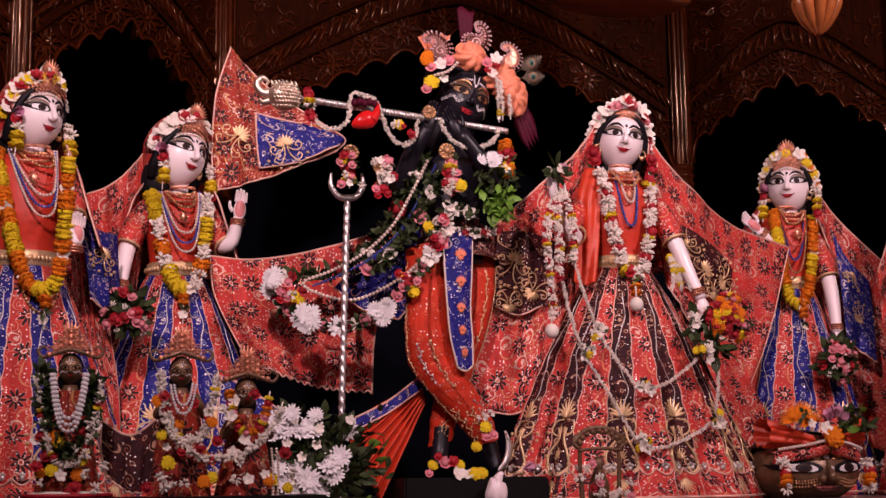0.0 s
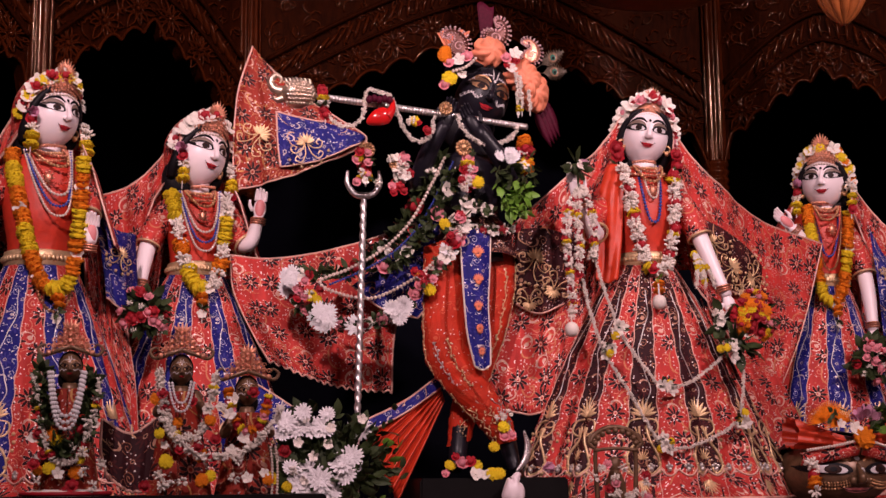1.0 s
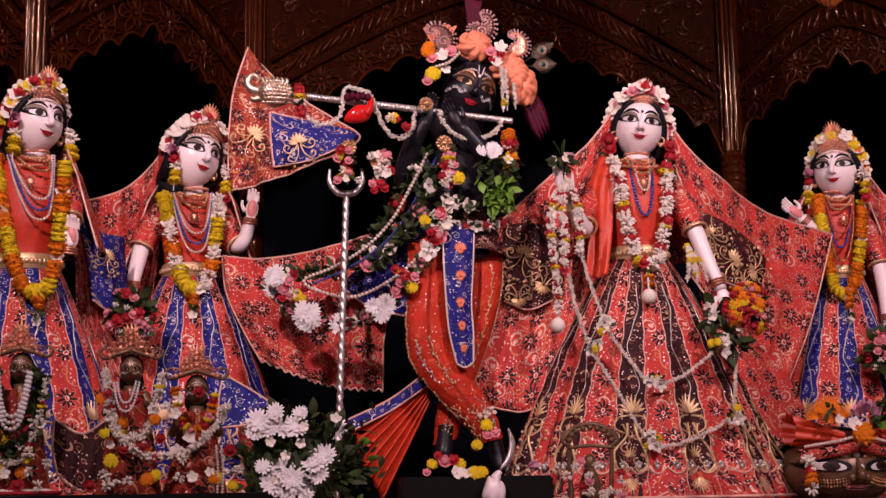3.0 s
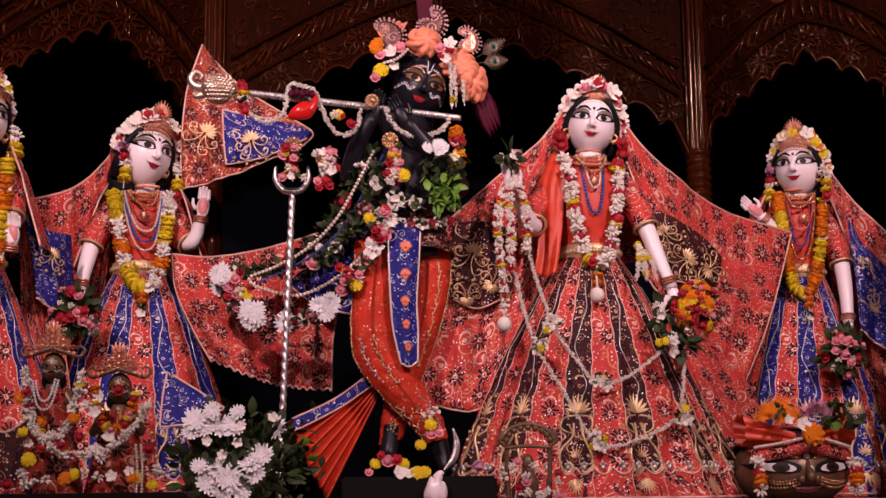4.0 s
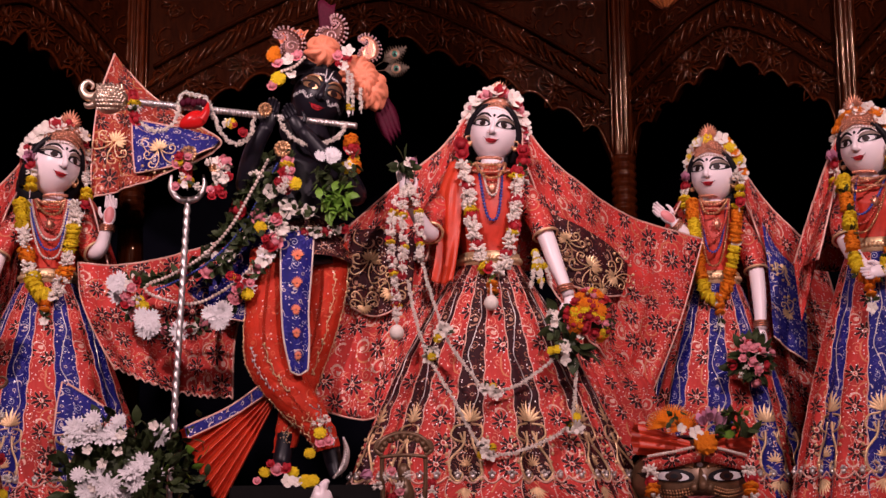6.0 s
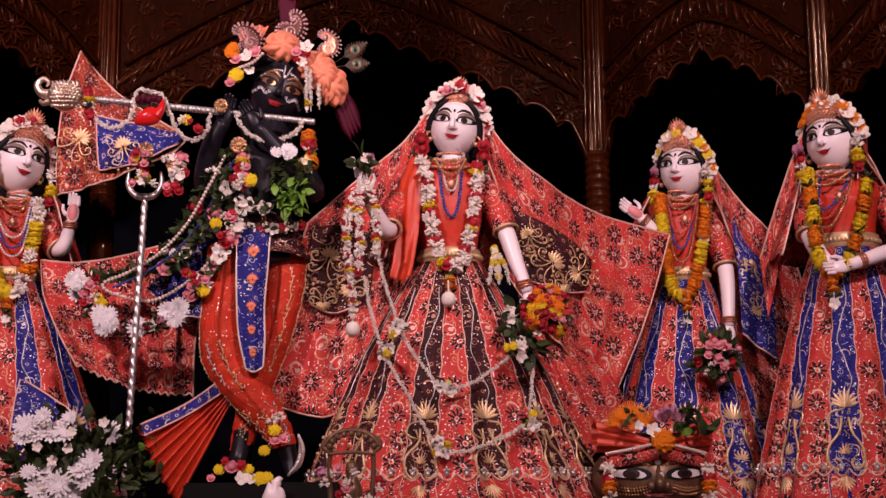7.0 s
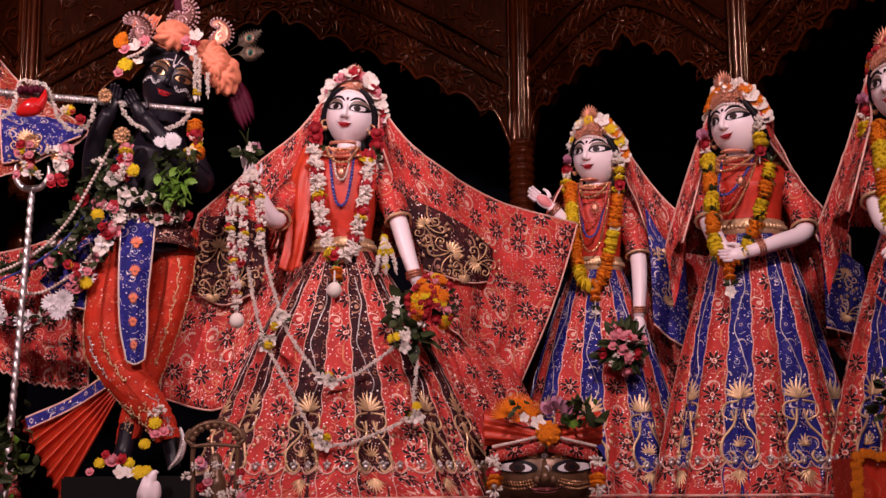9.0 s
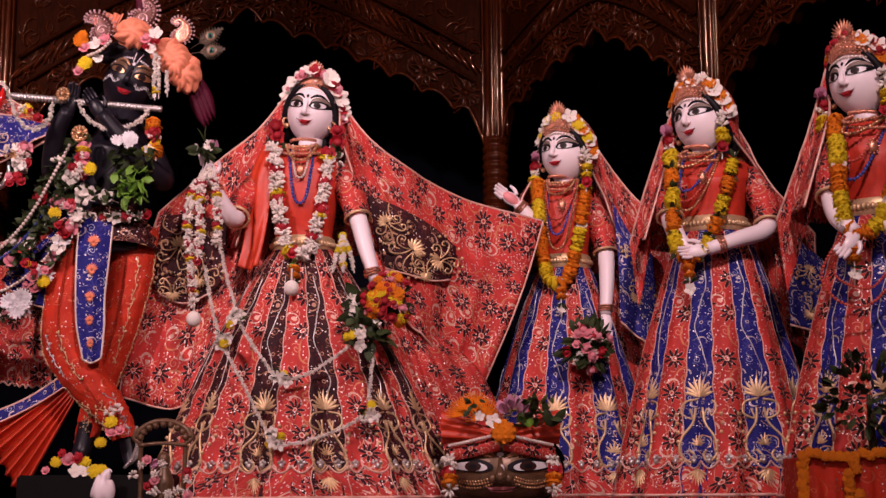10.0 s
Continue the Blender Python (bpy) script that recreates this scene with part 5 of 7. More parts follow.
staff = thing("silver_staff", (-0.280, -0.115, -0.06), "twisted silver staff with a crescent top", "staff")
acc = Acc()
A0, A1 = np.array((-0.287, -0.118, -0.055)), np.array((-0.254, -0.082, 0.905))
V = []
n = 240
for i in range(n):
    u = i / (n - 1)
    for k in range(14):
        a = 6.283 * k / 14
        r = 0.0098 + 0.0016 * math.sin(2 * a + u * 190)
        V.append(A0 * (1 - u) + A1 * u + np.array((r * math.cos(a), r * math.sin(a), 0)))
acc.add(V, gridfaces(14, n, True))
part("twisted_shaft", acc, "silver", staff)
acc = Acc()
tube(acc, [(-0.306, -0.085, 0.985), (-0.307, -0.085, 0.945), (-0.285, -0.085, 0.912), (-0.254, -0.085, 0.905), (-0.223, -0.085, 0.914), (-0.203, -0.085, 0.947), (-0.207, -0.085, 0.988)], [0.004, 0.009, 0.010, 0.012, 0.010, 0.009, 0.004], 10, n=40)
part("crescent", acc, "silver", staff)


# ---------------------------------------------------------------- embroidery laid on hanging cloth
def plume(acc, o, e1, e2, n, s, scrolls=True):
    """A gold fan blossom with two scrolls, flat on a cloth with axes e1, e2 and normal n."""
    o, e1, e2, n = (np.array(v, float) for v in (o, e1, e2, n))

    def pt(a, b, h=0.003):
        return o + e1 * a * s + e2 * b * s + n * h

    for k in range(9):
        g = (k / 8 - 0.5) * 2.6
        da, db = math.sin(g), math.cos(g)
        L, w = 1.0 - 0.15 * abs(g), 0.11
        q = [(0.1, 0.0), (0.4, 1), (0.75, 0.8), (1.0, 0)]
        Lp = [pt(da * L * t + db * w * k2, db * L * t - da * w * k2) for t, k2 in q]
        Rp = [pt(da * L * t - db * w * k2, db * L * t + da * w * k2) for t, k2 in q]
        Cp = [pt(da * L * t, db * L * t, 0.0065) for t, k2 in q]
        acc.add(Lp + Cp + Rp, [(0, 4, 5, 1), (1, 5, 6, 2), (2, 6, 7, 3), (4, 8, 9, 5), (5, 9, 10, 6), (6, 10, 11, 7)])
    if scrolls:
        for sd in (-1, 1):
            tube(acc, [pt(sd * a, b) for a, b in ((0.1, 0.0), (0.5, -0.4), (1.0, -0.5), (1.25, -0.1), (0.95, 0.15), (0.8, -0.1), (0.95, -0.22))], 0.0022, 5, n=30)
            tube(acc, [pt(sd * a, b) for a, b in ((0.1, -0.1), (0.25, -0.8), (0.7, -1.3), (1.1, -1.0), (0.9, -0.75), (0.75, -0.95))], 0.0022, 5, n=26)
        for k in range(7):
            t = k / 6 * 3.14
            ball(acc, pt(1.55 * math.cos(t), -0.9 - 0.9 * math.sin(t), 0.004), 0.0055, 0, None, 7, 5)


def field(name, curves, mat, label, plumes, parent, seed, edges="b", waves=2):
    G = drape(name, curves, mat, parent, 30, 24, 0.003, waves, seed, "braid", label, edges)
    nv, nu = G.shape[:2]
    for u, v, s, ang in plumes:
        i, j = min(nu - 2, max(1, int(u * nu))), min(nv - 2, max(1, int(v * nv)))
        a, b = G[j, i + 1] - G[j, i - 1], G[j - 1, i] - G[j + 1, i]
        a, b = a / np.linalg.norm(a), b / np.linalg.norm(b)
        n = np.cross(a, b)
        n = n if n[1] < 0 else -n
        b = np.cross(n, a) if np.dot(np.cross(n, a), b) > 0 else -np.cross(n, a)
        ca, sa = math.cos(radians(ang)), math.sin(radians(ang))
        acc = Acc()
        plume(acc, G[j, i] + n * 0.004, a * ca + b * sa, b * ca - a * sa, n, s)
        part("embroidered_motif", acc, "zari", parent)


stole = thing("maroon_stole", (0.95, 0.0, 0.75), "maroon embroidered stole laid over the coral veil", "stole")
field("scroll_field", [[(0.900, 0.045, 0.900), (1.00, 0.060, 0.862), (1.10, 0.10, 0.812), (1.185, 0.145, 0.745)],
                       [(0.925, 0.055, 0.78), (1.02, 0.075, 0.745), (1.11, 0.11, 0.71), (1.18, 0.150, 0.685)],
                       [(0.960, 0.060, 0.665), (1.04, 0.085, 0.645), (1.11, 0.12, 0.632), (1.165, 0.155, 0.640)]], "maroon", "", [(0.40, 0.55, 0.054, -35), (0.74, 0.50, 0.044, 140), (0.18, 0.30, 0.040, 60), (0.55, 0.85, 0.034, 200)], stole, 31)
field("scroll_field", [[(0.265, -0.010, 0.825), (0.36, -0.012, 0.83), (0.47, 0.0, 0.80)],
                       [(0.245, -0.005, 0.72), (0.35, -0.008, 0.71), (0.46, 0.010, 0.70)],
                       [(0.235, 0.005, 0.63), (0.34, 0.0, 0.60), (0.45, 0.012, 0.62)],
                       [(0.255, 0.008, 0.58), (0.335, 0.004, 0.55), (0.42, 0.012, 0.585)]], "maroon", "", [(0.35, 0.30, 0.046, -20), (0.68, 0.55, 0.040, 140), (0.30, 0.75, 0.036, 200)], stole, 32)
drape("under_cloth", [[(0.93, 0.10, 0.62), (1.02, 0.13, 0.52), (1.16, 0.17, 0.44)], [(0.98, 0.10, 0.36), (1.10, 0.13, 0.32), (1.27, 0.19, 0.33)], [(1.05, 0.06, 0.10), (1.18, 0.10, 0.09), (1.36, 0.18, 0.12)], [(1.10, 0.02, -0.055), (1.25, 0.06, -0.055), (1.42, 0.15, -0.055)]], "coral", stole, 40, 40, 0.014, 5, 37, "braid", "", "b")
fall = thing("silk_fall", (0.54, -0.03, 0.85), "plain orange-red silk fall beside the statue's arm", "scarf")
drape("silk_strip", [[(0.575, -0.01, 1.050), (0.605, -0.03, 1.05), (0.640, -0.05, 1.04)], [(0.540, -0.03, 0.95), (0.575, -0.05, 0.95), (0.615, -0.06, 0.94)], [(0.530, -0.035, 0.83), (0.565, -0.055, 0.82), (0.605, -0.062, 0.82)], [(0.525, -0.04, 0.72), (0.555, -0.06, 0.71), (0.590, -0.07, 0.71)], [(0.515, -0.05, 0.655), (0.545, -0.07, 0.645), (0.578, -0.08, 0.65)]], "silk", fall, 40, 40, 0.009, 1, 39)
side = thing("blue_stole", (1.78, 0.3, 0.7), "deep blue scroll-embroidered stole behind a statue's arm", "stole")
field("scroll_field", [[(1.72, 0.36, 0.93), (1.77, 0.35, 0.83), (1.845, 0.33, 0.74)], [(1.73, 0.34, 0.72), (1.79, 0.33, 0.68), (1.85, 0.32, 0.60)], [(1.73, 0.32, 0.52), (1.78, 0.31, 0.47), (1.84, 0.30, 0.43)]], "blue", "", [(0.5, 0.25, 0.036, 20), (0.5, 0.7, 0.036, 170)], side, 34)
side2 = thing("blue_stole", (2.24, -0.1, 0.6), "deep blue scroll-embroidered stole behind a statue's arm", "stole")
field("scroll_field", [[(2.19, -0.06, 0.78), (2.25, -0.09, 0.70), (2.31, -0.11, 0.64)], [(2.20, -0.06, 0.62), (2.26, -0.09, 0.57), (2.32, -0.11, 0.52)], [(2.20, -0.06, 0.46), (2.26, -0.08, 0.44), (2.31, -0.10, 0.42)]], "blue", "", [(0.5, 0.3, 0.032, 10), (0.5, 0.75, 0.032, 175)], side2, 35)
side3 = thing("blue_stole", (-1.02, 0.1, 0.7), "deep blue scroll-embroidered stole behind a statue's arm", "stole")
field("scroll_field", [[(-1.09, 0.0, 0.86), (-1.02, 0.03, 0.80), (-0.96, 0.12, 0.80)], [(-1.06, 0.0, 0.72), (-1.0, 0.04, 0.68), (-0.955, 0.14, 0.68)], [(-1.04, 0.0, 0.58), (-0.99, 0.04, 0.55), (-0.95, 0.14, 0.56)]], "blue", "", [(0.5, 0.35, 0.034, -15)], side3, 36)
acc = Acc()
plume(acc, (-0.40, 0.315, 1.165), (0.95, -0.1, 0.25), (-0.25, 0, 0.95), (0, -1, 0), 0.045)
plume(acc, (-0.56, 0.355, 1.20), (0.7, 0, -0.7), (0.7, 0, 0.7), (0, -1, 0), 0.05)
part("embroidered_motif", acc, "zari", shawl)

# loose cloth end in front of the second statue, and the maroon cloth between the small idols
drape("blue_point", [[(-0.635, 0.0, 0.345), (-0.63, 0.0, 0.343), (-0.62, 0.0, 0.34)], [(-0.645, -0.02, 0.27), (-0.58, -0.02, 0.275), (-0.53, -0.02, 0.285)], [(-0.65, -0.04, 0.18), (-0.56, -0.04, 0.19), (-0.455, -0.04, 0.235)]], "blue", shawl, 24, 24, 0.003, 2, 41, "braid", "", "lrb")
cl2 = thing("cloth_end", (-0.93, -0.89, 0.09), "small maroon cloth hung between the brass idols", "cloth")
drape("maroon_point", [[(-1.00, -0.88, 0.17), (-0.93, -0.88, 0.135), (-0.855, -0.88, 0.185)], [(-1.0, -0.89, 0.10), (-0.93, -0.89, 0.07), (-0.855, -0.89, 0.09)], [(-0.985, -0.90, 0.035), (-0.93, -0.90, -0.005), (-0.86, -0.90, 0.0)]], "maroon", cl2, 26, 22, 0.004, 3, 42, "braid", "", "tblr", 0.005)


# ---------------------------------------------------------------- jewels and garlands on the robed statues
def adorn(c, chin, dx, seed, runs, half, drop, depth, strings, label, r=0.0235, zoff=0.012, y=None):
    x, yy = c[0] + dx * 0.35, (c[1] - 0.075 if y is None else y)
    z0 = chin - zoff + 0.016
    for k, (mat, h, d, rr) in enumerate(strings):
        name = {"pearl": "pale pink", "bluebead": "dark blue", "redbead": "coral red", "gold": "worn gold", "rosegold": "copper"}[mat]
        bead_string(swag(x, yy + 0.01, z0 - 0.004, h, d, 0.045 + 0.004 * k, 9, dx), rr * 1.22, mat, "%s bead necklace on a robed statue" % name, "necklaces of the statues")
    return garland(swag(x, yy, z0 - 0.012, half, drop, depth, 11, dx), runs, label, r, seed, "garlands of the statues")


STR = [("rosegold", 0.044, 0.030, 0.0045), ("gold", 0.050, 0.062, 0.0045), ("redbead", 0.056, 0.115, 0.0040), ("pearl", 0.062, 0.15, 0.0042), ("bluebead", 0.066, 0.185, 0.0040), ("pearl", 0.070, 0.215, 0.0036)]
adorn(RC, 1.044, 0.0, 51, [("jasmine", 5), ("rose", 1), ("jasmine", 4), ("yellow", 1), ("rose", 1)], 0.088, 0.355, 0.055, STR[:2] + [("bluebead", 0.040, 0.20, 0.0045), ("pearl", 0.030, 0.12, 0.0036)], "white jasmine and red rose garland on the statue", 0.026)
adorn((1.555, 0.42), 1.012, -0.025, 52, [("marigold", 5), ("yellow", 6), ("star", 1), ("marigold", 4)], 0.085, 0.36, 0.05, [STR[0], STR[1], ("bluebead", 0.048, 0.20, 0.004), ("gold", 0.058, 0.25, 0.004), ("redbead", 0.054, 0.15, 0.004)], "orange and yellow marigold garland on the statue")
adorn((1.975, -0.02), 1.00, -0.07, 53, [("yellow", 4), ("leaf", 1), ("marigold", 4), ("leaf", 1)], 0.098, 0.345, 0.10, [STR[0], STR[1], ("redbead", 0.055, 0.17, 0.004), ("bluebead", 0.05, 0.14, 0.004), ("gold", 0.06, 0.20, 0.004)], "yellow and orange marigold garland with leaf tips")
adorn((2.35, -0.50), 0.975, -0.075, 54, [("marigold", 5), ("yellow", 6), ("star", 1)], 0.10, 0.34, 0.10, [STR[0], STR[1], ("bluebead", 0.055, 0.19, 0.0045), ("redbead", 0.05, 0.14, 0.004)], "orange and yellow marigold garland with white tips")
adorn((-0.765, 0.36), 0.985, 0.02, 55, [("yellow", 6), ("star", 1), ("jasmine", 4), ("marigold", 3), ("jasmine", 3)], 0.092, 0.335, 0.06, STR, "yellow marigold and white jasmine garland", 0.027)
adorn((-1.235, -0.05), 1.012, 0.045, 56, [("marigold", 3), ("yellow", 6), ("marigold", 4), ("star", 1)], 0.105, 0.43, 0.075, STR + [("gold", 0.10, 0.50, 0.0045)], "long orange and yellow marigold garland", 0.0245)

for (cx, cy), chin, dx in ((RC, 1.050, 0), ((1.555, 0.42), 1.015, -0.012), ((1.97, -0.02), 1.005, -0.03), ((2.345, -0.50), 0.978, -0.03), ((-0.762, 0.36), 0.99, 0.015), ((-1.23, -0.05), 1.015, 0.02)):
    col = thing("jewelled_collar", (cx, cy, chin - 0.03), "broad copper collar with hanging drops on a statue", "necklace", "collars of the statues")
    for g in range(3):
        acc = Acc()
        for k in range(23 + 3 * g):
            t = (k / (22 + 3 * g) - 0.5) * 2.5
            rr = 0.042 + 0.014 * g
            ball(acc, (cx + dx + rr * math.sin(t), cy - 0.028 - rr * math.cos(t) * (0.75 + 0.18 * g), chin + 0.012 - 0.017 * g - 0.012 * g * math.cos(t)), (0.0038, 0.0036, 0.0066 if k % 2 else 0.0042), 0, None, 8, 6)
        tagged(part("drop_row", acc, ("rosegold", "gold", "rosegold")[g], col), kind="stuff")
    acc = Acc()
    ball(acc, (cx + dx, cy - 0.112, chin - 0.10), (0.012, 0.006, 0.016), 0, None, 12, 8)
    for k in range(9):
        t = 6.283 * k / 9
        ball(acc, (cx + dx + 0.015 * math.cos(t), cy - 0.112, chin - 0.10 + 0.020 * math.sin(t)), 0.0036, 0, None, 7, 5)
    part("pendant", acc, "rosegold", col)

for nm, p, seed in (("a", (0.697, -0.135, 0.665), 1), ("b", (1.53, 0.28, 0.63), 2), ("c", (1.875, -0.205, 0.625), 3), ("d", (2.225, -0.68, 0.59), 4), ("e", (-0.745, 0.22, 0.63), 5), ("f", (-1.165, -0.205, 0.56), 6)):
    x, y, z = p
    garland([(x, y, z), (x, y - 0.005, z - 0.05), (x, y, z - 0.10)], [("marigold", 2), ("leaf", 1), ("star", 2)] if nm != "a" else [("fresh", 1), ("marigold", 2), ("leaf", 1)], "marigold pendant with a white bud", 0.020, 200 + seed, "garland pendants", 0.021, "garland_pendant", "pendant")
for x, y, z in ((0.690, -0.155, 0.572), (0.397, -0.153, 0.481)):
    acc = Acc()
    ball(acc, (x, y, z), (0.0225, 0.0225, 0.024), 0, None, 20, 14)
    t = tagged(thing("flower_ball", (x, y, z), "tight round ball of white buds on a string", "flower ball", "white flower balls"))
    part("ball", acc, "jasmine", t)
    a = Acc()
    tube(a, [(x, y, z + 0.022), (x, y + 0.004, z + 0.06)], 0.003, 6)
    part("string", a, "jasmine", t)

# tassels of flowers beside the faces
TA = [("jasmine", 2), ("yellow", 2), ("rose", 1), ("lotus", 1)]
for hc, R, seed in (((0.728, 0.035, 1.160), R_radha, 61), ((1.566, 0.40, 1.108), g3[0], 63), ((1.962, -0.03, 1.102), g4[0], 65), ((2.325, -0.50, 1.085), g5[0], 67), ((-0.762, 0.345, 1.112), g2[0], 69), ((-1.220, -0.06, 1.122), g1[0], 71)):
    for s in (-1, 1):
        p = np.array(hc) + R @ np.array((s * 0.100, -0.045, 0.000 if seed != 61 else -0.045))
        runs = [("rose", 1), ("rose", 1), ("leaf", 1), ("jasmine", 1), ("rose", 1)] if seed == 61 else TA if s > 0 else [("lotus", 1), ("rose", 1), ("jasmine", 1), ("yellow", 2), ("jasmine", 1)]
        tassel(tuple(p), runs, "hanging flower tassel beside a statue's face", seed + s, 0.0225 if seed != 61 else 0.028)
        acc = Acc()
        q = np.array(hc) + R @ np.array((s * 0.076, -0.025, -0.035))
        tube(acc, [q + R @ (0.012 * np.array((math.cos(t), 0, math.sin(t)))) for t in np.linspace(0, 6.283, 16)], 0.0032, 6, n=24)
        ball(acc, q + np.array((0, -0.002, -0.014)), (0.009, 0.005, 0.009), 0, None, 10, 8)
        tagged(part("earring", acc, "gold", None, "", tuple(q)), "round gold filigree earring on a statue", "earring", "earrings of the statues")
# wrist bangles
for p, d in (((0.448, -0.13, 0.885), (-0.3, 0, 1)), ((0.930, -0.105, 0.625), (0.25, -0.1, -1)), ((1.680, 0.305, 0.56), (0, -0.1, -1)), ((1.975, -0.192, 0.687), (-1, -0.1, -0.3)), ((-0.563, 0.29, 0.885), (0.1, 0, 1)), ((-0.945, 0.255, 0.66), (0, -0.2, -1)), ((-1.088, -0.17, 0.705), (0.1, -0.1, 1)), ((1.405, 0.333, 0.912), (-0.7, -0.1, 0.6))):
    acc, R = Acc(), rot_to(d)
    for g in range(3):
        tube(acc, [np.array(p) + R @ np.array((0.0235 * math.cos(t), 0.0235 * math.sin(t), 0.008 * (g - 1))) for t in np.linspace(0, 6.283, 20)], 0.0034, 6, n=30)
    tagged(part("bangle", acc, "rosegold", None, "", p), "copper bangles on a statue's wrist", "bangle", "bangles of the statues")

# ---------------------------------------------------------------- long strings and bouquets of the middle statue
def strand(P, label, seed, knots=()):
    rnd = random.Random(seed)
    t = garland(P, [("jasmine", 1)], label, 0.0075, seed, "white flower strands", 0.0085, "flower_strand", "garland")
    for k in knots:
        k = np.array(k)
        for kind, n, s in (("leaf", 5, 0.036), ("star", 3, 0.022), ("yellow", 2, 0.014), ("jasmine", 2, 0.015)):
            for _ in range(n):
                o = np.array((rnd.uniform(-1, 1), rnd.uniform(-0.7, -0.1), rnd.uniform(-1, 1))) * 0.022
                if kind == "leaf":
                    leafy(k + np.array((0, 0.004, 0)), s, o + np.array((0, -0.004, 0)), t, rnd)
                else:
                    bloom(kind, k + o, s, (o[0] * 20, -1, o[2] * 20), t, rnd)
    return t


strand([(0.430, -0.17, 0.64), (0.455, -0.18, 0.52), (0.492, -0.19, 0.405), (0.565, -0.215, 0.27), (0.645, -0.235, 0.125), (0.715, -0.24, 0.105), (0.785, -0.235, 0.125), (0.860, -0.22, 0.155), (0.925, -0.20, 0.195)], "long white bud strand looped over the skirt", 81, [(0.49, -0.20, 0.42), (0.655, -0.245, 0.125), (0.925, -0.21, 0.20)])
strand([(0.470, -0.17, 0.72), (0.500, -0.18, 0.60), (0.547, -0.20, 0.46), (0.610, -0.215, 0.36), (0.665, -0.225, 0.295), (0.740, -0.23, 0.305), (0.810, -0.22, 0.345), (0.875, -0.21, 0.395)], "long white bud strand looped over the skirt", 82, [(0.540, -0.205, 0.475), (0.672, -0.235, 0.300), (0.885, -0.22, 0.405)])
strand([(0.940, -0.21, 0.38), (0.935, -0.22, 0.30), (0.925, -0.21, 0.21)], "short white bud strand below a bouquet", 83)
for P, seed in (([(0.430, -0.165, 0.935), (0.390, -0.18, 0.86), (0.376, -0.185, 0.78), (0.385, -0.18, 0.68), (0.394, -0.17, 0.60), (0.397, -0.16, 0.52)], 84), ([(0.440, -0.165, 0.94), (0.462, -0.18, 0.86), (0.468, -0.185, 0.78), (0.466, -0.18, 0.70)], 85), ([(0.425, -0.17, 0.93), (0.415, -0.19, 0.84), (0.418, -0.19, 0.74), (0.412, -0.19, 0.64)], 86)):
    garland(P, [("jasmine", 4), ("rose", 1), ("jasmine", 3), ("rose", 1), ("yellow", 1)], "white and red garland hanging from a raised palm", 0.0165, seed, "garlands in the palm")


def bouquet(c, label, flowers, leaves, seed, spread=0.06, kind="leaf", long=0.06, flat=0.55, name="bouquet"):
    rnd = random.Random(seed)
    c = np.array(c, float)
    top = thing(name, tuple(c), label, "bouquet")
    acc = Acc()
    ball(acc, c + np.array((0, 0.01, -0.005)), (spread * 0.62, spread * 0.45, spread * 0.62), 0, None, 12, 8)
    part("core", acc, "leaf", top)
    for k in range(leaves):
        o = np.array([rnd.gauss(0, 1) for _ in range(3)])
        o /= np.linalg.norm(o)
        o[1] = -abs(o[1]) * 0.7
        leafy(c + o * spread * 0.55 * np.array((1, flat, 1)), long * rnd.uniform(0.7, 1.25), o + np.array((0, 0, rnd.uniform(-0.3, 0.3))), top, rnd, kind)
    for kd, n, r in flowers:
        for _ in range(n):
            a, q = rnd.uniform(0, 6.28), math.sqrt(rnd.random())
            o = np.array((math.cos(a) * q, -math.sqrt(max(0, 1 - q * q)) * flat, math.sin(a) * q))
            bloom(kd, c + o * spread * 0.95, r * rnd.uniform(0.85, 1.15), o + np.array((0, -0.5, 0.15)), top, rnd)
    return top


bouquet((0.985, -0.20, 0.525), "bouquet of orange marigolds and magenta roses", [("marigold", 13, 0.019), ("rose", 18, 0.019), ("yellow", 7, 0.018), ("blush", 6, 0.016)], 16, 91, 0.085, "leaf", 0.042)
bouquet((0.905, -0.17, 0.515), "small tuft of white buds beside a bouquet", [("jasmine", 9, 0.015), ("star", 4, 0.020)], 10, 92, 0.045)
bouquet((0.935, -0.21, 0.435), "trailing leaf tuft below a bouquet", [("star", 3, 0.016)], 18, 93, 0.04, "leaf", 0.06)
bouquet((1.600, 0.20, 0.425), "round bouquet of pink roses and green leaves", [("blush", 12, 0.021), ("rose", 4, 0.02), ("jasmine", 5, 0.015)], 60, 94, 0.085, "leaf", 0.055)
bouquet((-0.925, 0.06, 0.545), "round bouquet of pink and red roses", [("blush", 9, 0.02), ("rose", 9, 0.02), ("jasmine", 6, 0.013)], 50, 95, 0.085, "leaf", 0.05)
bouquet((0.425, -0.16, 1.005), "pink lotus bud with a leaf sprig in a raised palm", [("star", 4, 0.014)], 14, 96, 0.032, "leaf", 0.045)
t96 = thing("lotus_flower", (0.447, -0.17, 1.0), "pink lotus bud held in a raised palm", "flower")
bloom("lotus", (0.447, -0.17, 1.005), 0.020, (0.1, -0.2, 1), t96, random.Random(1))
garland([(0.838, -0.09, 0.745), (0.842, -0.13, 0.70), (0.845, -0.16, 0.63)], [("yellow", 1), ("jasmine", 2)], "tassel of white buds at the waist", 0.013, 97, "", 0.013, "flower_tassel", "tassel")
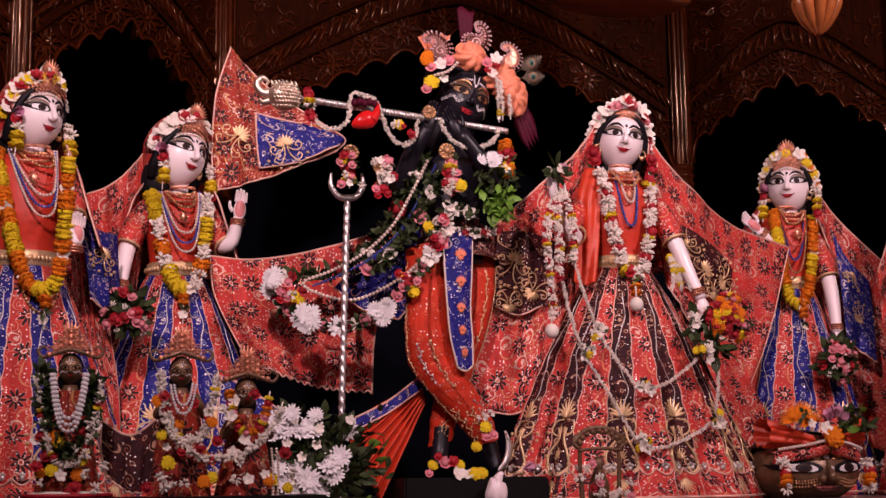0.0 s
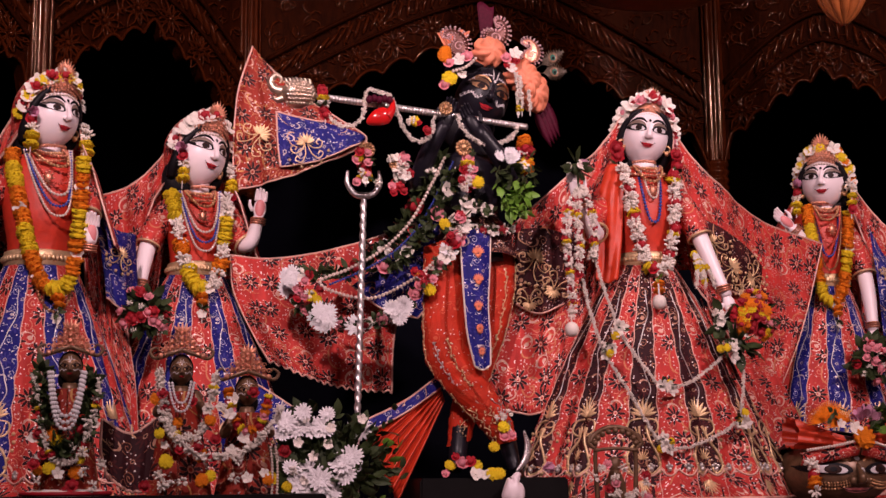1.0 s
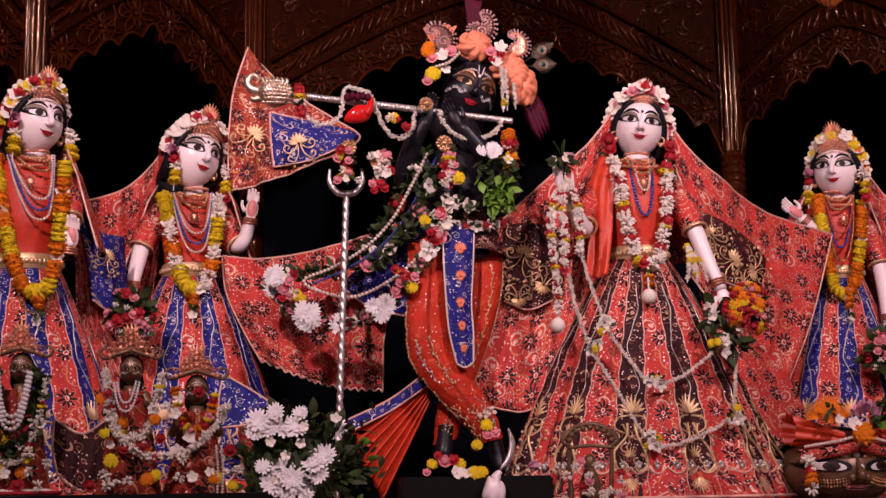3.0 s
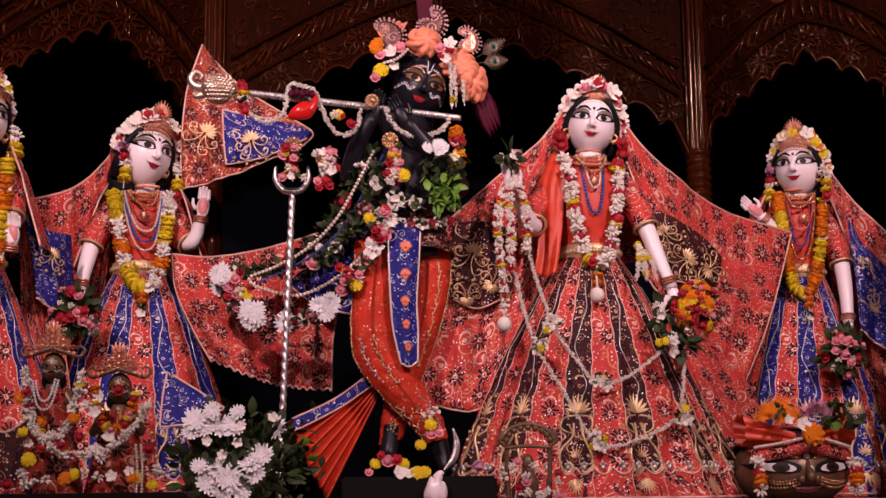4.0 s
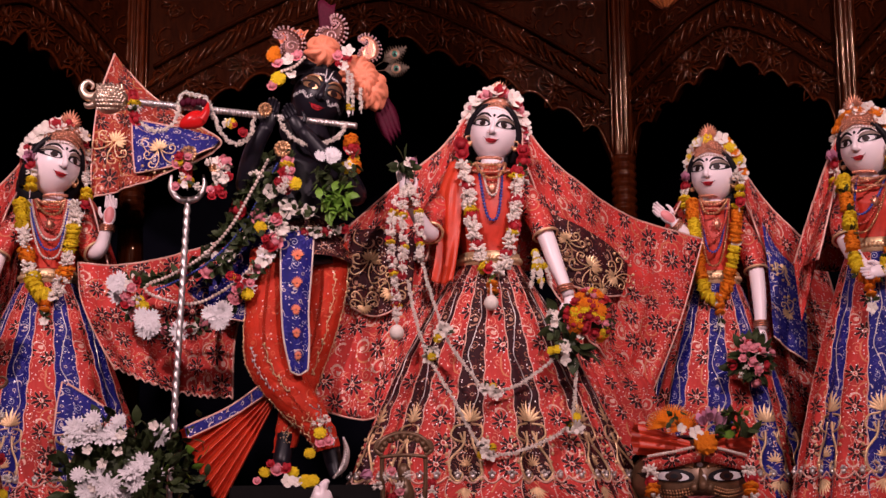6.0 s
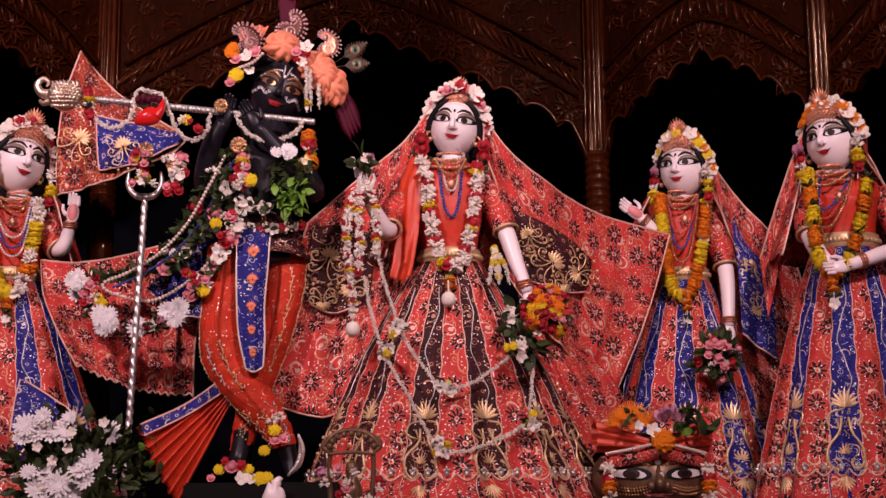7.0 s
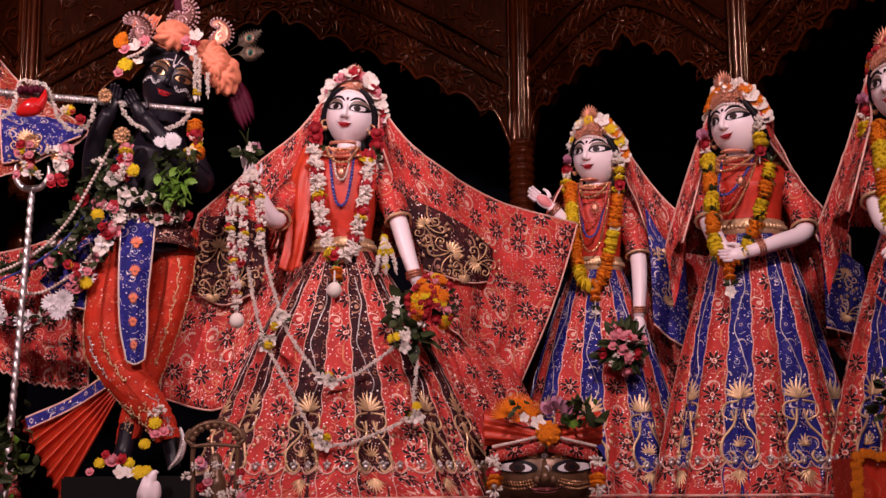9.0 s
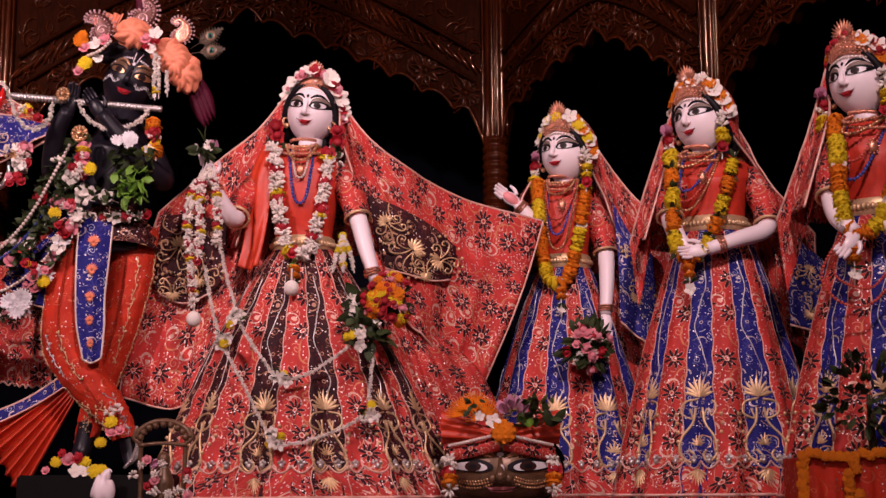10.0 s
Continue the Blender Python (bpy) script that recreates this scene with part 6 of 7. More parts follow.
for k in range(3):
    garland([(0.838, -0.10, 0.74), (0.825 + 0.02 * k, -0.15, 0.68), (0.812 + 0.034 * k, -0.165, 0.615)], [("jasmine", 6), ("yellow", 2)], "strand of white buds at the waist", 0.009, 98 + k, "waist strands", 0.010, "flower_strand", "garland")

# the white bouquet at the front
rnd = random.Random(5)
wb = thing("white_bouquet", (-0.43, -0.32, -0.06), "large bouquet of white chrysanthemums and dark leaves", "bouquet")
acc = Acc()
V, F = sphere(20, 12)
acc.add(np.array([(x * 0.14, y * 0.08, z * 0.13) for x, y, z in V]) + np.array((-0.42, -0.27, 0.05)), F)
part("core", acc, "leaf", wb)
for k in range(210):
    a, q = rnd.uniform(0, 6.28), math.sqrt(rnd.random())
    o = np.array((math.cos(a) * q * 0.165, -0.09 * math.sqrt(max(0, 1 - q * q)) + rnd.uniform(-0.01, 0.03), math.sin(a) * q * 0.17))
    leafy(np.array((-0.41, -0.27, 0.06)) + o, rnd.uniform(0.03, 0.06), o + np.array((rnd.uniform(-0.1, 0.1), -0.08, rnd.uniform(-0.05, 0.14))), wb, rnd)
for k in range(80):
    p = np.array((-0.245 + rnd.gauss(0, 0.035), -0.22 - rnd.uniform(0, 0.05), 0.09 + rnd.gauss(0, 0.055)))
    leafy(p, rnd.uniform(0.03, 0.055), (rnd.uniform(-0.2, 1), -0.5, rnd.uniform(-0.4, 1)), wb, rnd, "fresh" if k % 6 == 0 else "leaf")
for x, z, r in ((-0.299, 0.165, 0.036), (-0.52, 0.185, 0.034), (-0.49, 0.165, 0.034), (-0.445, 0.165, 0.038), (-0.41, 0.168, 0.034), (-0.47, 0.21, 0.026), (-0.40, 0.205, 0.024), (-0.33, 0.085, 0.034), (-0.36, 0.065, 0.036), (-0.31, 0.055, 0.032), (-0.35, 0.035, 0.032), (-0.45, 0.045, 0.036), (-0.42, 0.02, 0.038), (-0.48, 0.01, 0.036), (-0.44, -0.01, 0.036), (-0.39, -0.01, 0.034), (-0.505, 0.055, 0.024), (-0.53, 0.15, 0.026)):
    bloom("mum", (x, -0.365 - 0.02 * rnd.random() if x < -0.31 else -0.30, z), r * 1.12, (rnd.uniform(-0.35, 0.35), -1, rnd.uniform(0.1, 0.7)), wb, rnd)
for k in range(7):
    bloom("star", (rnd.uniform(-0.52, -0.3), -0.38, rnd.uniform(-0.0, 0.2)), 0.018, (0, -1, 0.2), wb, rnd)

# orange blossoms stitched down the blue sash
for j in (4, 9, 14, 19, 24):
    acc = Acc()
    plume(acc, G[j, 8] + np.array((0, -0.004, -0.012)), (1, 0, 0), (0, 0, 1), (0, -1, 0), 0.030 - 0.0006 * j, False)
    plume(acc, G[j, 8] + np.array((0, -0.004, -0.012)), (-1, 0, 0), (0, 0, -1), (0, -1, 0), 0.015, False)
    part("stitched_blossom", acc, "peach", dhoti)

# ---------------------------------------------------------------- what the flute player wears
LE = [("leaf", 6), ("jasmine", 1), ("leaf", 7), ("rose", 1), ("leaf", 5)]
garland([(0.0, -0.10, 1.055), (-0.055, -0.10, 0.95), (-0.115, -0.085, 0.835), (-0.20, -0.02, 0.735), (-0.30, 0.03, 0.68), (-0.40, 0.06, 0.67), (-0.49, 0.08, 0.67)], LE, "dark leafy garland with roses and white buds", 0.030, 101, "", 0.014)
garland([(0.035, -0.125, 1.0), (-0.005, -0.135, 0.90), (-0.06, -0.125, 0.80), (-0.13, -0.09, 0.715), (-0.22, -0.04, 0.665)], [("leaf", 5), ("star", 1), ("leaf", 5), ("blush", 1), ("leaf", 4)], "leafy garland with pale blossoms across the chest", 0.028, 103, "", 0.015)
garland([(-0.50, 0.085, 0.655), (-0.44, 0.06, 0.57), (-0.36, 0.02, 0.515), (-0.25, -0.03, 0.50), (-0.137, -0.07, 0.55), (-0.06, -0.13, 0.64), (0.0, -0.165, 0.72), (0.04, -0.17, 0.80)], [("leaf", 2), ("mum", 1), ("leaf", 1), ("rose", 1), ("star", 1), ("leaf", 2), ("blush", 1)], "leafy garland with white chrysanthemums and roses", 0.026, 102, "", 0.015)
for x, y, z in ((-0.475, 0.03, 0.665), (-0.365, -0.02, 0.505), (-0.135, -0.095, 0.555), (-0.16, -0.10, 0.535), (-0.38, -0.03, 0.53)):
    b = thing("white_pompon", (x, y, z), "large white chrysanthemum on a leafy garland", "flower", "white chrysanthemums on the garland")
    for _ in range(4):
        bloom("mum", (x + rnd.uniform(-0.02, 0.02), y - 0.02, z + rnd.uniform(-0.018, 0.018)), 0.030, (rnd.uniform(-0.4, 0.4), -1, rnd.uniform(-0.3, 0.4)), b, rnd)
KB = [(0.0, -0.135, 1.03), (-0.05, -0.135, 0.93), (-0.115, -0.125, 0.815), (-0.20, -0.09, 0.73), (-0.30, -0.05, 0.675), (-0.385, -0.03, 0.64), (-0.345, -0.04, 0.605), (-0.225, -0.06, 0.583), (-0.10, -0.12, 0.64), (-0.02, -0.165, 0.715), (0.03, -0.175, 0.80)]
bead_string(KB, 0.0062, "pearl", "long string of cream pearls on the flute player", name="pearl_string")
bead_string([(x + 0.028, y + 0.004, z - 0.012) for x, y, z in KB[:6]], 0.0042, "bluebead", "long string of small blue beads", name="bead_string")
# a dark blue scarf end under the beads
sc = thing("blue_scarf", (-0.1, 0.0, 0.7), "dark blue scarf end with coral border", "scarf")
drape("scarf_end", [[(0.03, 0.03, 0.98), (0.05, 0.02, 0.96), (0.07, 0.02, 0.94)], [(-0.07, 0.04, 0.82), (-0.02, 0.03, 0.80), (0.04, 0.02, 0.78)], [(-0.20, 0.06, 0.70), (-0.11, 0.05, 0.65), (0.0, 0.03, 0.62)], [(-0.27, 0.08, 0.64), (-0.17, 0.07, 0.565), (-0.06, 0.05, 0.535)]], "blue", sc, 26, 30, 0.006, 3, 44, "braid", "", "rb")


def jasmine_swag(P, seed):
    garland(P, [("jasmine", 1)], "swag of white jasmine buds on the flute", 0.0095, seed, "jasmine swags on the flute", 0.0105, "flower_strand", "garland")


jasmine_swag([(-0.405, -0.245, 1.17), (-0.375, -0.245, 1.105), (-0.325, -0.24, 1.09), (-0.28, -0.235, 1.12), (-0.268, -0.225, 1.19), (-0.25, -0.22, 1.215), (-0.215, -0.215, 1.205), (-0.19, -0.21, 1.20), (-0.165, -0.21, 1.14), (-0.13, -0.205, 1.075), (-0.09, -0.20, 1.06), (-0.055, -0.19, 1.09), (-0.045, -0.185, 1.15)], 111)
jasmine_swag([(0.03, -0.175, 1.155), (0.06, -0.17, 1.10), (0.11, -0.165, 1.07), (0.17, -0.155, 1.075), (0.225, -0.14, 1.11), (0.235, -0.135, 1.145)], 112)
for P, runs, r, s in (([(-0.405, -0.25, 1.205), (-0.40, -0.25, 1.15), (-0.395, -0.25, 1.09)], [("rose", 2), ("yellow", 1), ("jasmine", 1), ("leaf", 1)], 0.017, 113),
                      ([(0.255, -0.14, 1.10), (0.262, -0.145, 1.04), (0.268, -0.145, 0.97)], [("marigold", 2), ("rose", 1), ("jasmine", 1), ("rose", 1)], 0.020, 114),
                      ([(0.06, -0.19, 1.03), (0.055, -0.19, 0.97), (0.06, -0.185, 0.90)], [("leaf", 1), ("blush", 1), ("yellow", 1), ("rose", 2), ("jasmine", 1), ("yellow", 1), ("rose", 2)], 0.019, 115),
                      ([(0.055, -0.175, 0.88), (0.045, -0.175, 0.82), (0.02, -0.18, 0.75), (-0.02, -0.175, 0.69)], [("star", 2), ("leaf", 2), ("jasmine", 2), ("blush", 1), ("rose", 1)], 0.024, 116),
                      ([(0.035, -0.165, 0.865), (0.10, -0.165, 0.86), (0.16, -0.15, 0.84)], [("leaf", 2), ("star", 1)], 0.020, 117),
                      ([(-0.255, -0.115, 1.02), (-0.255, -0.115, 0.975), (-0.252, -0.112, 0.93)], [("leaf", 1), ("rose", 2), ("yellow", 1), ("jasmine", 1), ("rose", 1)], 0.022, 118),
                      ([(-0.14, -0.14, 1.02), (-0.15, -0.14, 0.97), (-0.165, -0.12, 0.90)], [("blush", 1), ("jasmine", 2), ("star", 1), ("leaf", 1), ("rose", 1)], 0.022, 119)):
    garland(P, runs, "short string of mixed roses and marigolds", r * 1.25, s, "flower strings on the flute player", r * 0.8, "flower_string", "garland")
garland([(0.0, -0.125, 0.815), (0.06, -0.150, 0.795), (0.13, -0.150, 0.79), (0.20, -0.130, 0.80), (0.245, -0.09, 0.815)], [("leaf", 1), ("star", 1), ("leaf", 1), ("rose", 1), ("jasmine", 1)], "belt of leaves and mixed blossoms at the waist", 0.020, 121, "", 0.014, "flower_belt", "garland")
for x, y, z, r in ((-0.25, -0.125, 1.045, 0.026), (0.045, -0.20, 1.045, 0.026), (-0.165, -0.15, 0.995, 0.018), (-0.01, -0.20, 1.17, 0.022)):
    acc = Acc()
    for k in range(12):
        t = 6.283 * k / 12
        ball(acc, (x + r * 0.8 * math.cos(t), y, z + r * 0.8 * math.sin(t)), (r * 0.26, r * 0.2, r * 0.26), 0, None, 8, 6)
        tube(acc, [(x, y, z), (x + r * 0.7 * math.cos(t), y - 0.003, z + r * 0.7 * math.sin(t))], [r * 0.12, r * 0.08], 5)
    ball(acc, (x, y - 0.004, z), (r * 0.35, r * 0.3, r * 0.35), 0, None, 10, 8)
    tagged(part("brooch", acc, "gold", None, "", (x, y, z)), "round gold filigree brooch", "brooch", "gold brooches")
rnd = random.Random(17)
for cx, cy, cz, w, h, n in ((-0.252, -0.125, 0.985, 0.035, 0.05, 12), (-0.15, -0.15, 0.96, 0.03, 0.06, 10), (0.06, -0.20, 0.955, 0.028, 0.06, 12), (0.02, -0.195, 0.80, 0.05, 0.05, 14), (0.255, -0.15, 1.02, 0.02, 0.05, 7), (-0.43, 0.02, 0.62, 0.07, 0.05, 16), (-0.07, -0.155, 0.62, 0.04, 0.05, 10), (-0.10, -0.21, 1.10, 0.03, 0.02, 5)):
    cl = thing("flower_cluster", (cx, cy, cz), "cluster of roses, white buds and leaves on the flute player", "flowers", "clusters on the flute player")
    for k in range(n):
        p = (cx + rnd.uniform(-w, w), cy - rnd.uniform(0, 0.02), cz + rnd.uniform(-h, h))
        kd = rnd.choice(("rose", "rose", "jasmine", "star", "blush", "yellow", "leaf", "leaf"))
        if kd == "leaf":
            leafy(p, 0.036, (rnd.uniform(-1, 1), -0.6, rnd.uniform(-1, 1)), cl, rnd)
        else:
            bloom(kd, p, rnd.uniform(0.014, 0.021), (rnd.uniform(-0.4, 0.4), -1, rnd.uniform(-0.2, 0.4)), cl, rnd)
# red lacquered bird-shaped ornament on the flute
orn = thing("lacquer_ornament", (-0.225, -0.235, 1.14), "glossy red lacquered ornament with dark top", "ornament")
acc = Acc()
V, F = sphere(20, 14)
acc.add(np.array([(x * 0.038 + 0.012 * z, y * 0.020, z * 0.030 - 0.010 * x * x) for x, y, z in V]) + np.array((-0.228, -0.235, 1.125)), F)
tube(acc, [(-0.205, -0.235, 1.125), (-0.188, -0.235, 1.15), (-0.183, -0.235, 1.18)], [0.020, 0.013, 0.004], 10)
part("body", acc, "redlac", orn)
acc = Acc()
for k in range(5):
    ball(acc, (-0.258 + 0.016 * k, -0.235, 1.178 + 0.004 * (k % 2)), (0.011, 0.013, 0.013), 0, None, 8, 6)
part("dark_top", acc, "plum", orn)
lv = thing("leaf_bunch", (0.20, -0.19, 0.98), "bunch of fresh green leaves with white flowers", "leaves")
for k in range(90):
    u = rnd.random()
    p = np.array((0.205 + rnd.uniform(-0.06, 0.06) * (1.1 - 0.5 * u), -0.18 - rnd.uniform(0, 0.03), 1.0 - 0.15 * u))
    leafy(p, rnd.uniform(0.035, 0.055), (rnd.uniform(-0.7, 0.7), -0.5, rnd.uniform(-1.1, 0.1)), lv, rnd, "fresh" if u > 0.35 else "leaf")
for k in range(6):
    bloom("mum", (0.19 + rnd.uniform(-0.035, 0.03), -0.20, 1.02 + rnd.uniform(-0.012, 0.018)), 0.022, (rnd.uniform(-0.4, 0.4), -1, 0.3), lv, rnd)

# turban
tb = thing("peach_turban", (0.20, -0.02, 1.36), "peach organza turban with paisley jewels and feathers", "turban")


def puff(c, r, seed, name="organza_puff", mat="peach", waves=7):
    acc = Acc()
    V, F = sphere(56, 36)
    out = []
    for x, y, z in V:
        a = math.atan2(z, x)
        k = 1.08 - 0.20 * abs(math.sin(0.5 * waves * a + 2.5 * y + seed + 1.5 * noise.noise(Vector((x * 1.5, y * 1.5, z * 1.5 + seed))))) ** 2.5 + 0.09 * noise.noise(Vector((x * 1.6, y * 1.6, z * 1.6 + seed)))
        out.append((x * r[0] * k, y * r[1] * k, z * r[2] * k))
    acc.add(np.array(out) + np.array(c), F)
    return part(name, acc, mat, tb)


puff((0.165, -0.060, 1.405), (0.056, 0.045, 0.050), 1)
puff((0.275, -0.030, 1.345), (0.058, 0.045, 0.055), 2, waves=9)
puff((0.325, -0.020, 1.285), (0.050, 0.040, 0.065), 3, waves=9)
puff((0.300, -0.035, 1.315), (0.045, 0.045, 0.060), 4, waves=11)
puff((0.160, 0.02, 1.355), (0.125, 0.085, 0.045), 5, "turban_wrap", "hair", 5)
for k in range(2):
    acc = Acc()
    x0 = 0.055 + 0.012 * k
    surface(acc, lambda u, v: np.array((x0 + (u - 0.5) * (0.03 + 0.07 * v), 0.01 + 0.012 * math.sin(u * 24) * v, 1.43 + 0.065 * v - 0.02 * (u - 0.5) ** 2 + 0.006 * k)), 26, 8)
    solid(part("organza_frill", acc, "peach", tb), 0.002)


def paisley(c, s, ang, label="", plate="plaque"):
    """A jewelled paisley plaque with a curled tip and a beaded rim."""
    acc, a2 = Acc(), Acc()
    ca, sa = math.cos(radians(ang)), math.sin(radians(ang))

    def pt(x, z, y=0.0):
        return np.array(c) + s * np.array((x * ca - z * sa, y, x * sa + z * ca))

    out = [(0.0, -1.0), (0.55, -0.85), (0.85, -0.35), (0.80, 0.25), (0.45, 0.75), (-0.05, 1.0), (-0.45, 0.85), (-0.50, 0.55), (-0.25, 0.45), (-0.10, 0.60)]
    inn = [(0.0, -1.0), (-0.45, -0.85), (-0.65, -0.45), (-0.45, -0.05), (0.0, 0.20), (0.15, 0.45), (0.05, 0.70), (-0.15, 0.75), (-0.25, 0.65), (-0.10, 0.60)]
    A, Bq = curve([(x, 0, z) for x, z in out], 40), curve([(x, 0, z) for x, z in inn], 40)
    V = []
    for p, q in zip(A, Bq):
        for t in (0, 0.25, 0.5, 0.75, 1):
            w = p * (1 - t) + q * t
            V.append(pt(w[0], w[2], -0.10 * math.sin(t * 3.14)))
    acc.add(V, gridfaces(5, 40))
    solid(part("paisley_plate", acc, plate, tb, label), 0.004)
    for L in (A, Bq):
        for p in L[::2]:
            ball(a2, pt(p[0], p[2], -0.06), 0.075 * s, 0, None, 7, 5)
            ball(a2, pt(p[0] * 1.22, p[2] * 1.16, -0.02), 0.085 * s, 0, None, 6, 5)
            ball(a2, pt(p[0] * 0.72, p[2] * 0.78 - 0.06, -0.12), 0.050 * s, 0, None, 6, 5)
    tube(a2, [pt(0.35 * math.cos(t) * (1 - t / 9) + 0.1, -0.35 + 0.35 * math.sin(t) * (1 - t / 9), -0.14) for t in np.linspace(0, 7.5, 20)], 0.045 * s, 5, n=40)
    part("beaded_rim", a2, "pinkpearl", tb)


paisley((0.052, -0.055, 1.435), 0.050, 25, "pink jewelled paisley plaque")
paisley((0.195, -0.045, 1.480), 0.050, -35)
paisley((0.310, -0.040, 1.425), 0.042, 5, "", "rosegold")
for kind, x, z, r in (("marigold", 0.008, 1.375, 0.024), ("blush", 0.022, 1.352, 0.022), ("star", 0.055, 1.362, 0.026), ("blush", 0.085, 1.375, 0.024), ("blush", 0.215, 1.378, 0.022), ("star", 0.245, 1.395, 0.026), ("rose", 0.245, 1.370, 0.019), ("star", 0.232, 1.345, 0.022), ("rose", 0.215, 1.352, 0.015), ("star", 0.065, 1.315, 0.020), ("yellow", 0.025, 1.30, 0.026), ("blush", 0.008, 1.275, 0.022), ("marigold", 0.012, 1.39, 0.02)):
    bloom(kind, (x, -0.095, z), r, (rnd.uniform(-0.3, 0.3), -1, 0.2), tb, rnd)
acc = Acc()
for p in even([(0.03, -0.10, 1.322), (0.075, -0.115, 1.335), (0.11, -0.115, 1.368)], 0.011):
    ball(acc, p, 0.006, 0, None, 7, 5)
tagged(part("pearl_row", acc, "pearl", tb), kind="stuff")
for k, (bx, bz, ex, ez) in enumerate(((0.335, 1.375, 0.425, 1.435), (0.34, 1.36, 0.430, 1.372))):
    acc, eye = Acc(), Acc()
    d = np.array((ex - bx, 0, ez - bz))
    L = np.linalg.norm(d)
    d /= L
    w = np.array((-d[2], 0, d[0]))
    b = np.array((bx, 0.0, bz))
    for s in range(-9, 10):
        for u in (0.3, 0.38, 0.46, 0.54, 0.62, 0.7, 0.78, 0.86, 0.95):
            p = b + d * L * u
            q = p + d * 0.022 + w * s / 9 * 0.032 * math.sin(u * 2.9 + 0.2)
            tube(acc, [p, (p + q) / 2 + d * 0.004, q], [0.0012, 0.001, 0.0004], 4, n=4)
    tube(acc, [b, b + d * L], 0.0016, 5)
    f = part("feather", acc, "feather", tb, "peacock feather")
    c0 = b + d * L * 0.72 + np.array((0, -0.004, 0))
    ring = Acc()
    ball(ring, c0 + np.array((0, 0.0015, 0)), (0.0165, 0.002, 0.0185), 0, None, 16, 8)
    part("feather_ring", ring, "bronze", f)
    ball(eye, c0, (0.0095, 0.0028, 0.011), 0, None, 14, 8)
    part("feather_eye", eye, "teal", f)
    eye = Acc()
    ball(eye, c0 + np.array((0, -0.003, -0.002)), (0.0045, 0.002, 0.005), 0, None, 10, 8)
    part("feather_pupil", eye, "hair", f)
for k in range(4):
    acc = Acc()
    x0 = 0.335 + 0.010 * k
    V = []
    for i in range(9):
        u = i / 8
        w = 0.016 * math.sin(3.14 * (u * 0.9 + 0.1))
        cx, cz = x0 + 0.055 * u, 1.245 - 0.135 * u + 0.012 * k
        V += [(cx - w, 0.01, cz - w * 0.4), (cx, 0.0, cz), (cx + w, 0.01, cz + w * 0.4)]
    acc.add(V, gridfaces(3, 9))
    solid(part("plume", acc, "plum", tb, "dark plum feather"), 0.002)
acc = Acc()
surface(acc, lambda u, v: np.array((0.175 + 0.03 * (u - 0.5) * (1 + v), 0.02, 1.44 + 0.16 * v + 0.01 * math.sin(u * 6))), 8, 10)
solid(part("tall_plume", acc, "plum", tb), 0.003)
for k, (x, z0, z1) in enumerate(((0.245, 1.33, 1.175), (0.258, 1.32, 1.18), (0.285, 1.27, 1.185))):
    garland([(x, -0.10, z0), (x + 0.002, -0.11, (z0 + z1) / 2), (x + 0.004, -0.105, z1)], [("jasmine", 11), ("yellow", 2), ("star", 1)], "hanging string of white buds from the turban", 0.0085, 130 + k, "strings from the turban", 0.0105, "flower_strand", "garland")

# feet, flowers and the shell on the plinth
for kind, x, y, z, r in (("blush", 0.035, -0.15, 0.065, 0.026), ("rose", 0.065, -0.15, 0.07, 0.022), ("yellow", 0.085, -0.15, 0.06, 0.018), ("yellow", 0.0, -0.15, 0.06, 0.018), ("rose", 0.018, -0.15, 0.085, 0.016), ("blush", -0.02, -0.18, 0.034, 0.016), ("star", 0.07, -0.19, 0.032, 0.026), ("yellow", 0.125, -0.19, 0.032, 0.022), ("yellow", 0.145, -0.19, 0.034, 0.02), ("star", 0.10, -0.19, 0.03, 0.02), ("yellow", 0.135, -0.17, 0.115, 0.018), ("blush", 0.165, -0.17, 0.145, 0.022), ("yellow", 0.165, -0.175, 0.175, 0.020), ("blush", 0.19, -0.17, 0.15, 0.018), ("jasmine", 0.155, -0.165, 0.205, 0.018), ("jasmine", 0.18, -0.165, 0.215, 0.018)):
    f = thing("offering_flower", (x, y, z), "fresh blossom laid at the feet of the statue", "flower", "blossoms at the feet")
    bloom(kind, (x, y, z), r, (rnd.uniform(-0.3, 0.3), -1, 0.5), f, rnd)
f = thing("lotus_flower", (0.30, -0.19, 0.045), "mauve lotus bud lying on the plinth", "flower")
bloom("lotus", (0.295, -0.18, 0.05), 0.022, (1, -0.3, 0.15), f, rnd)
acc = Acc()
V, F = sphere(24, 16)
acc.add(np.array([(x * 0.034 * (1 - 0.3 * z), y * 0.03, z * 0.042 + 0.006 * math.sin(8 * x)) for x, y, z in V]) + np.array((0.170, -0.26, -0.018)), F)
tube(acc, [(0.175, -0.26, 0.015), (0.185, -0.262, 0.030), (0.195, -0.26, 0.030)], [0.016, 0.010, 0.003], 10)
tagged(part("conch_shell", acc, "skin", None, "", (0.17, -0.26, -0.06)), "pale pink conch shell on the altar", "shell")
acc = Acc()
tube(acc, [(0.235, -0.15, 0.165), (0.245, -0.155, 0.12), (0.235, -0.16, 0.075), (0.205, -0.165, 0.04)], [0.003, 0.010, 0.011, 0.004], 10, n=30, squash=0.5)
for p in even([(0.235, -0.16, 0.16), (0.245, -0.165, 0.12), (0.235, -0.17, 0.075), (0.208, -0.172, 0.043)], 0.008):
    ball(acc, p, 0.0042, 0, None, 6, 5)
tagged(part("anklet", acc, "silver", None, "", (0.235, -0.15, 0.022)), "curved silver anklet plate by the foot", "anklet")


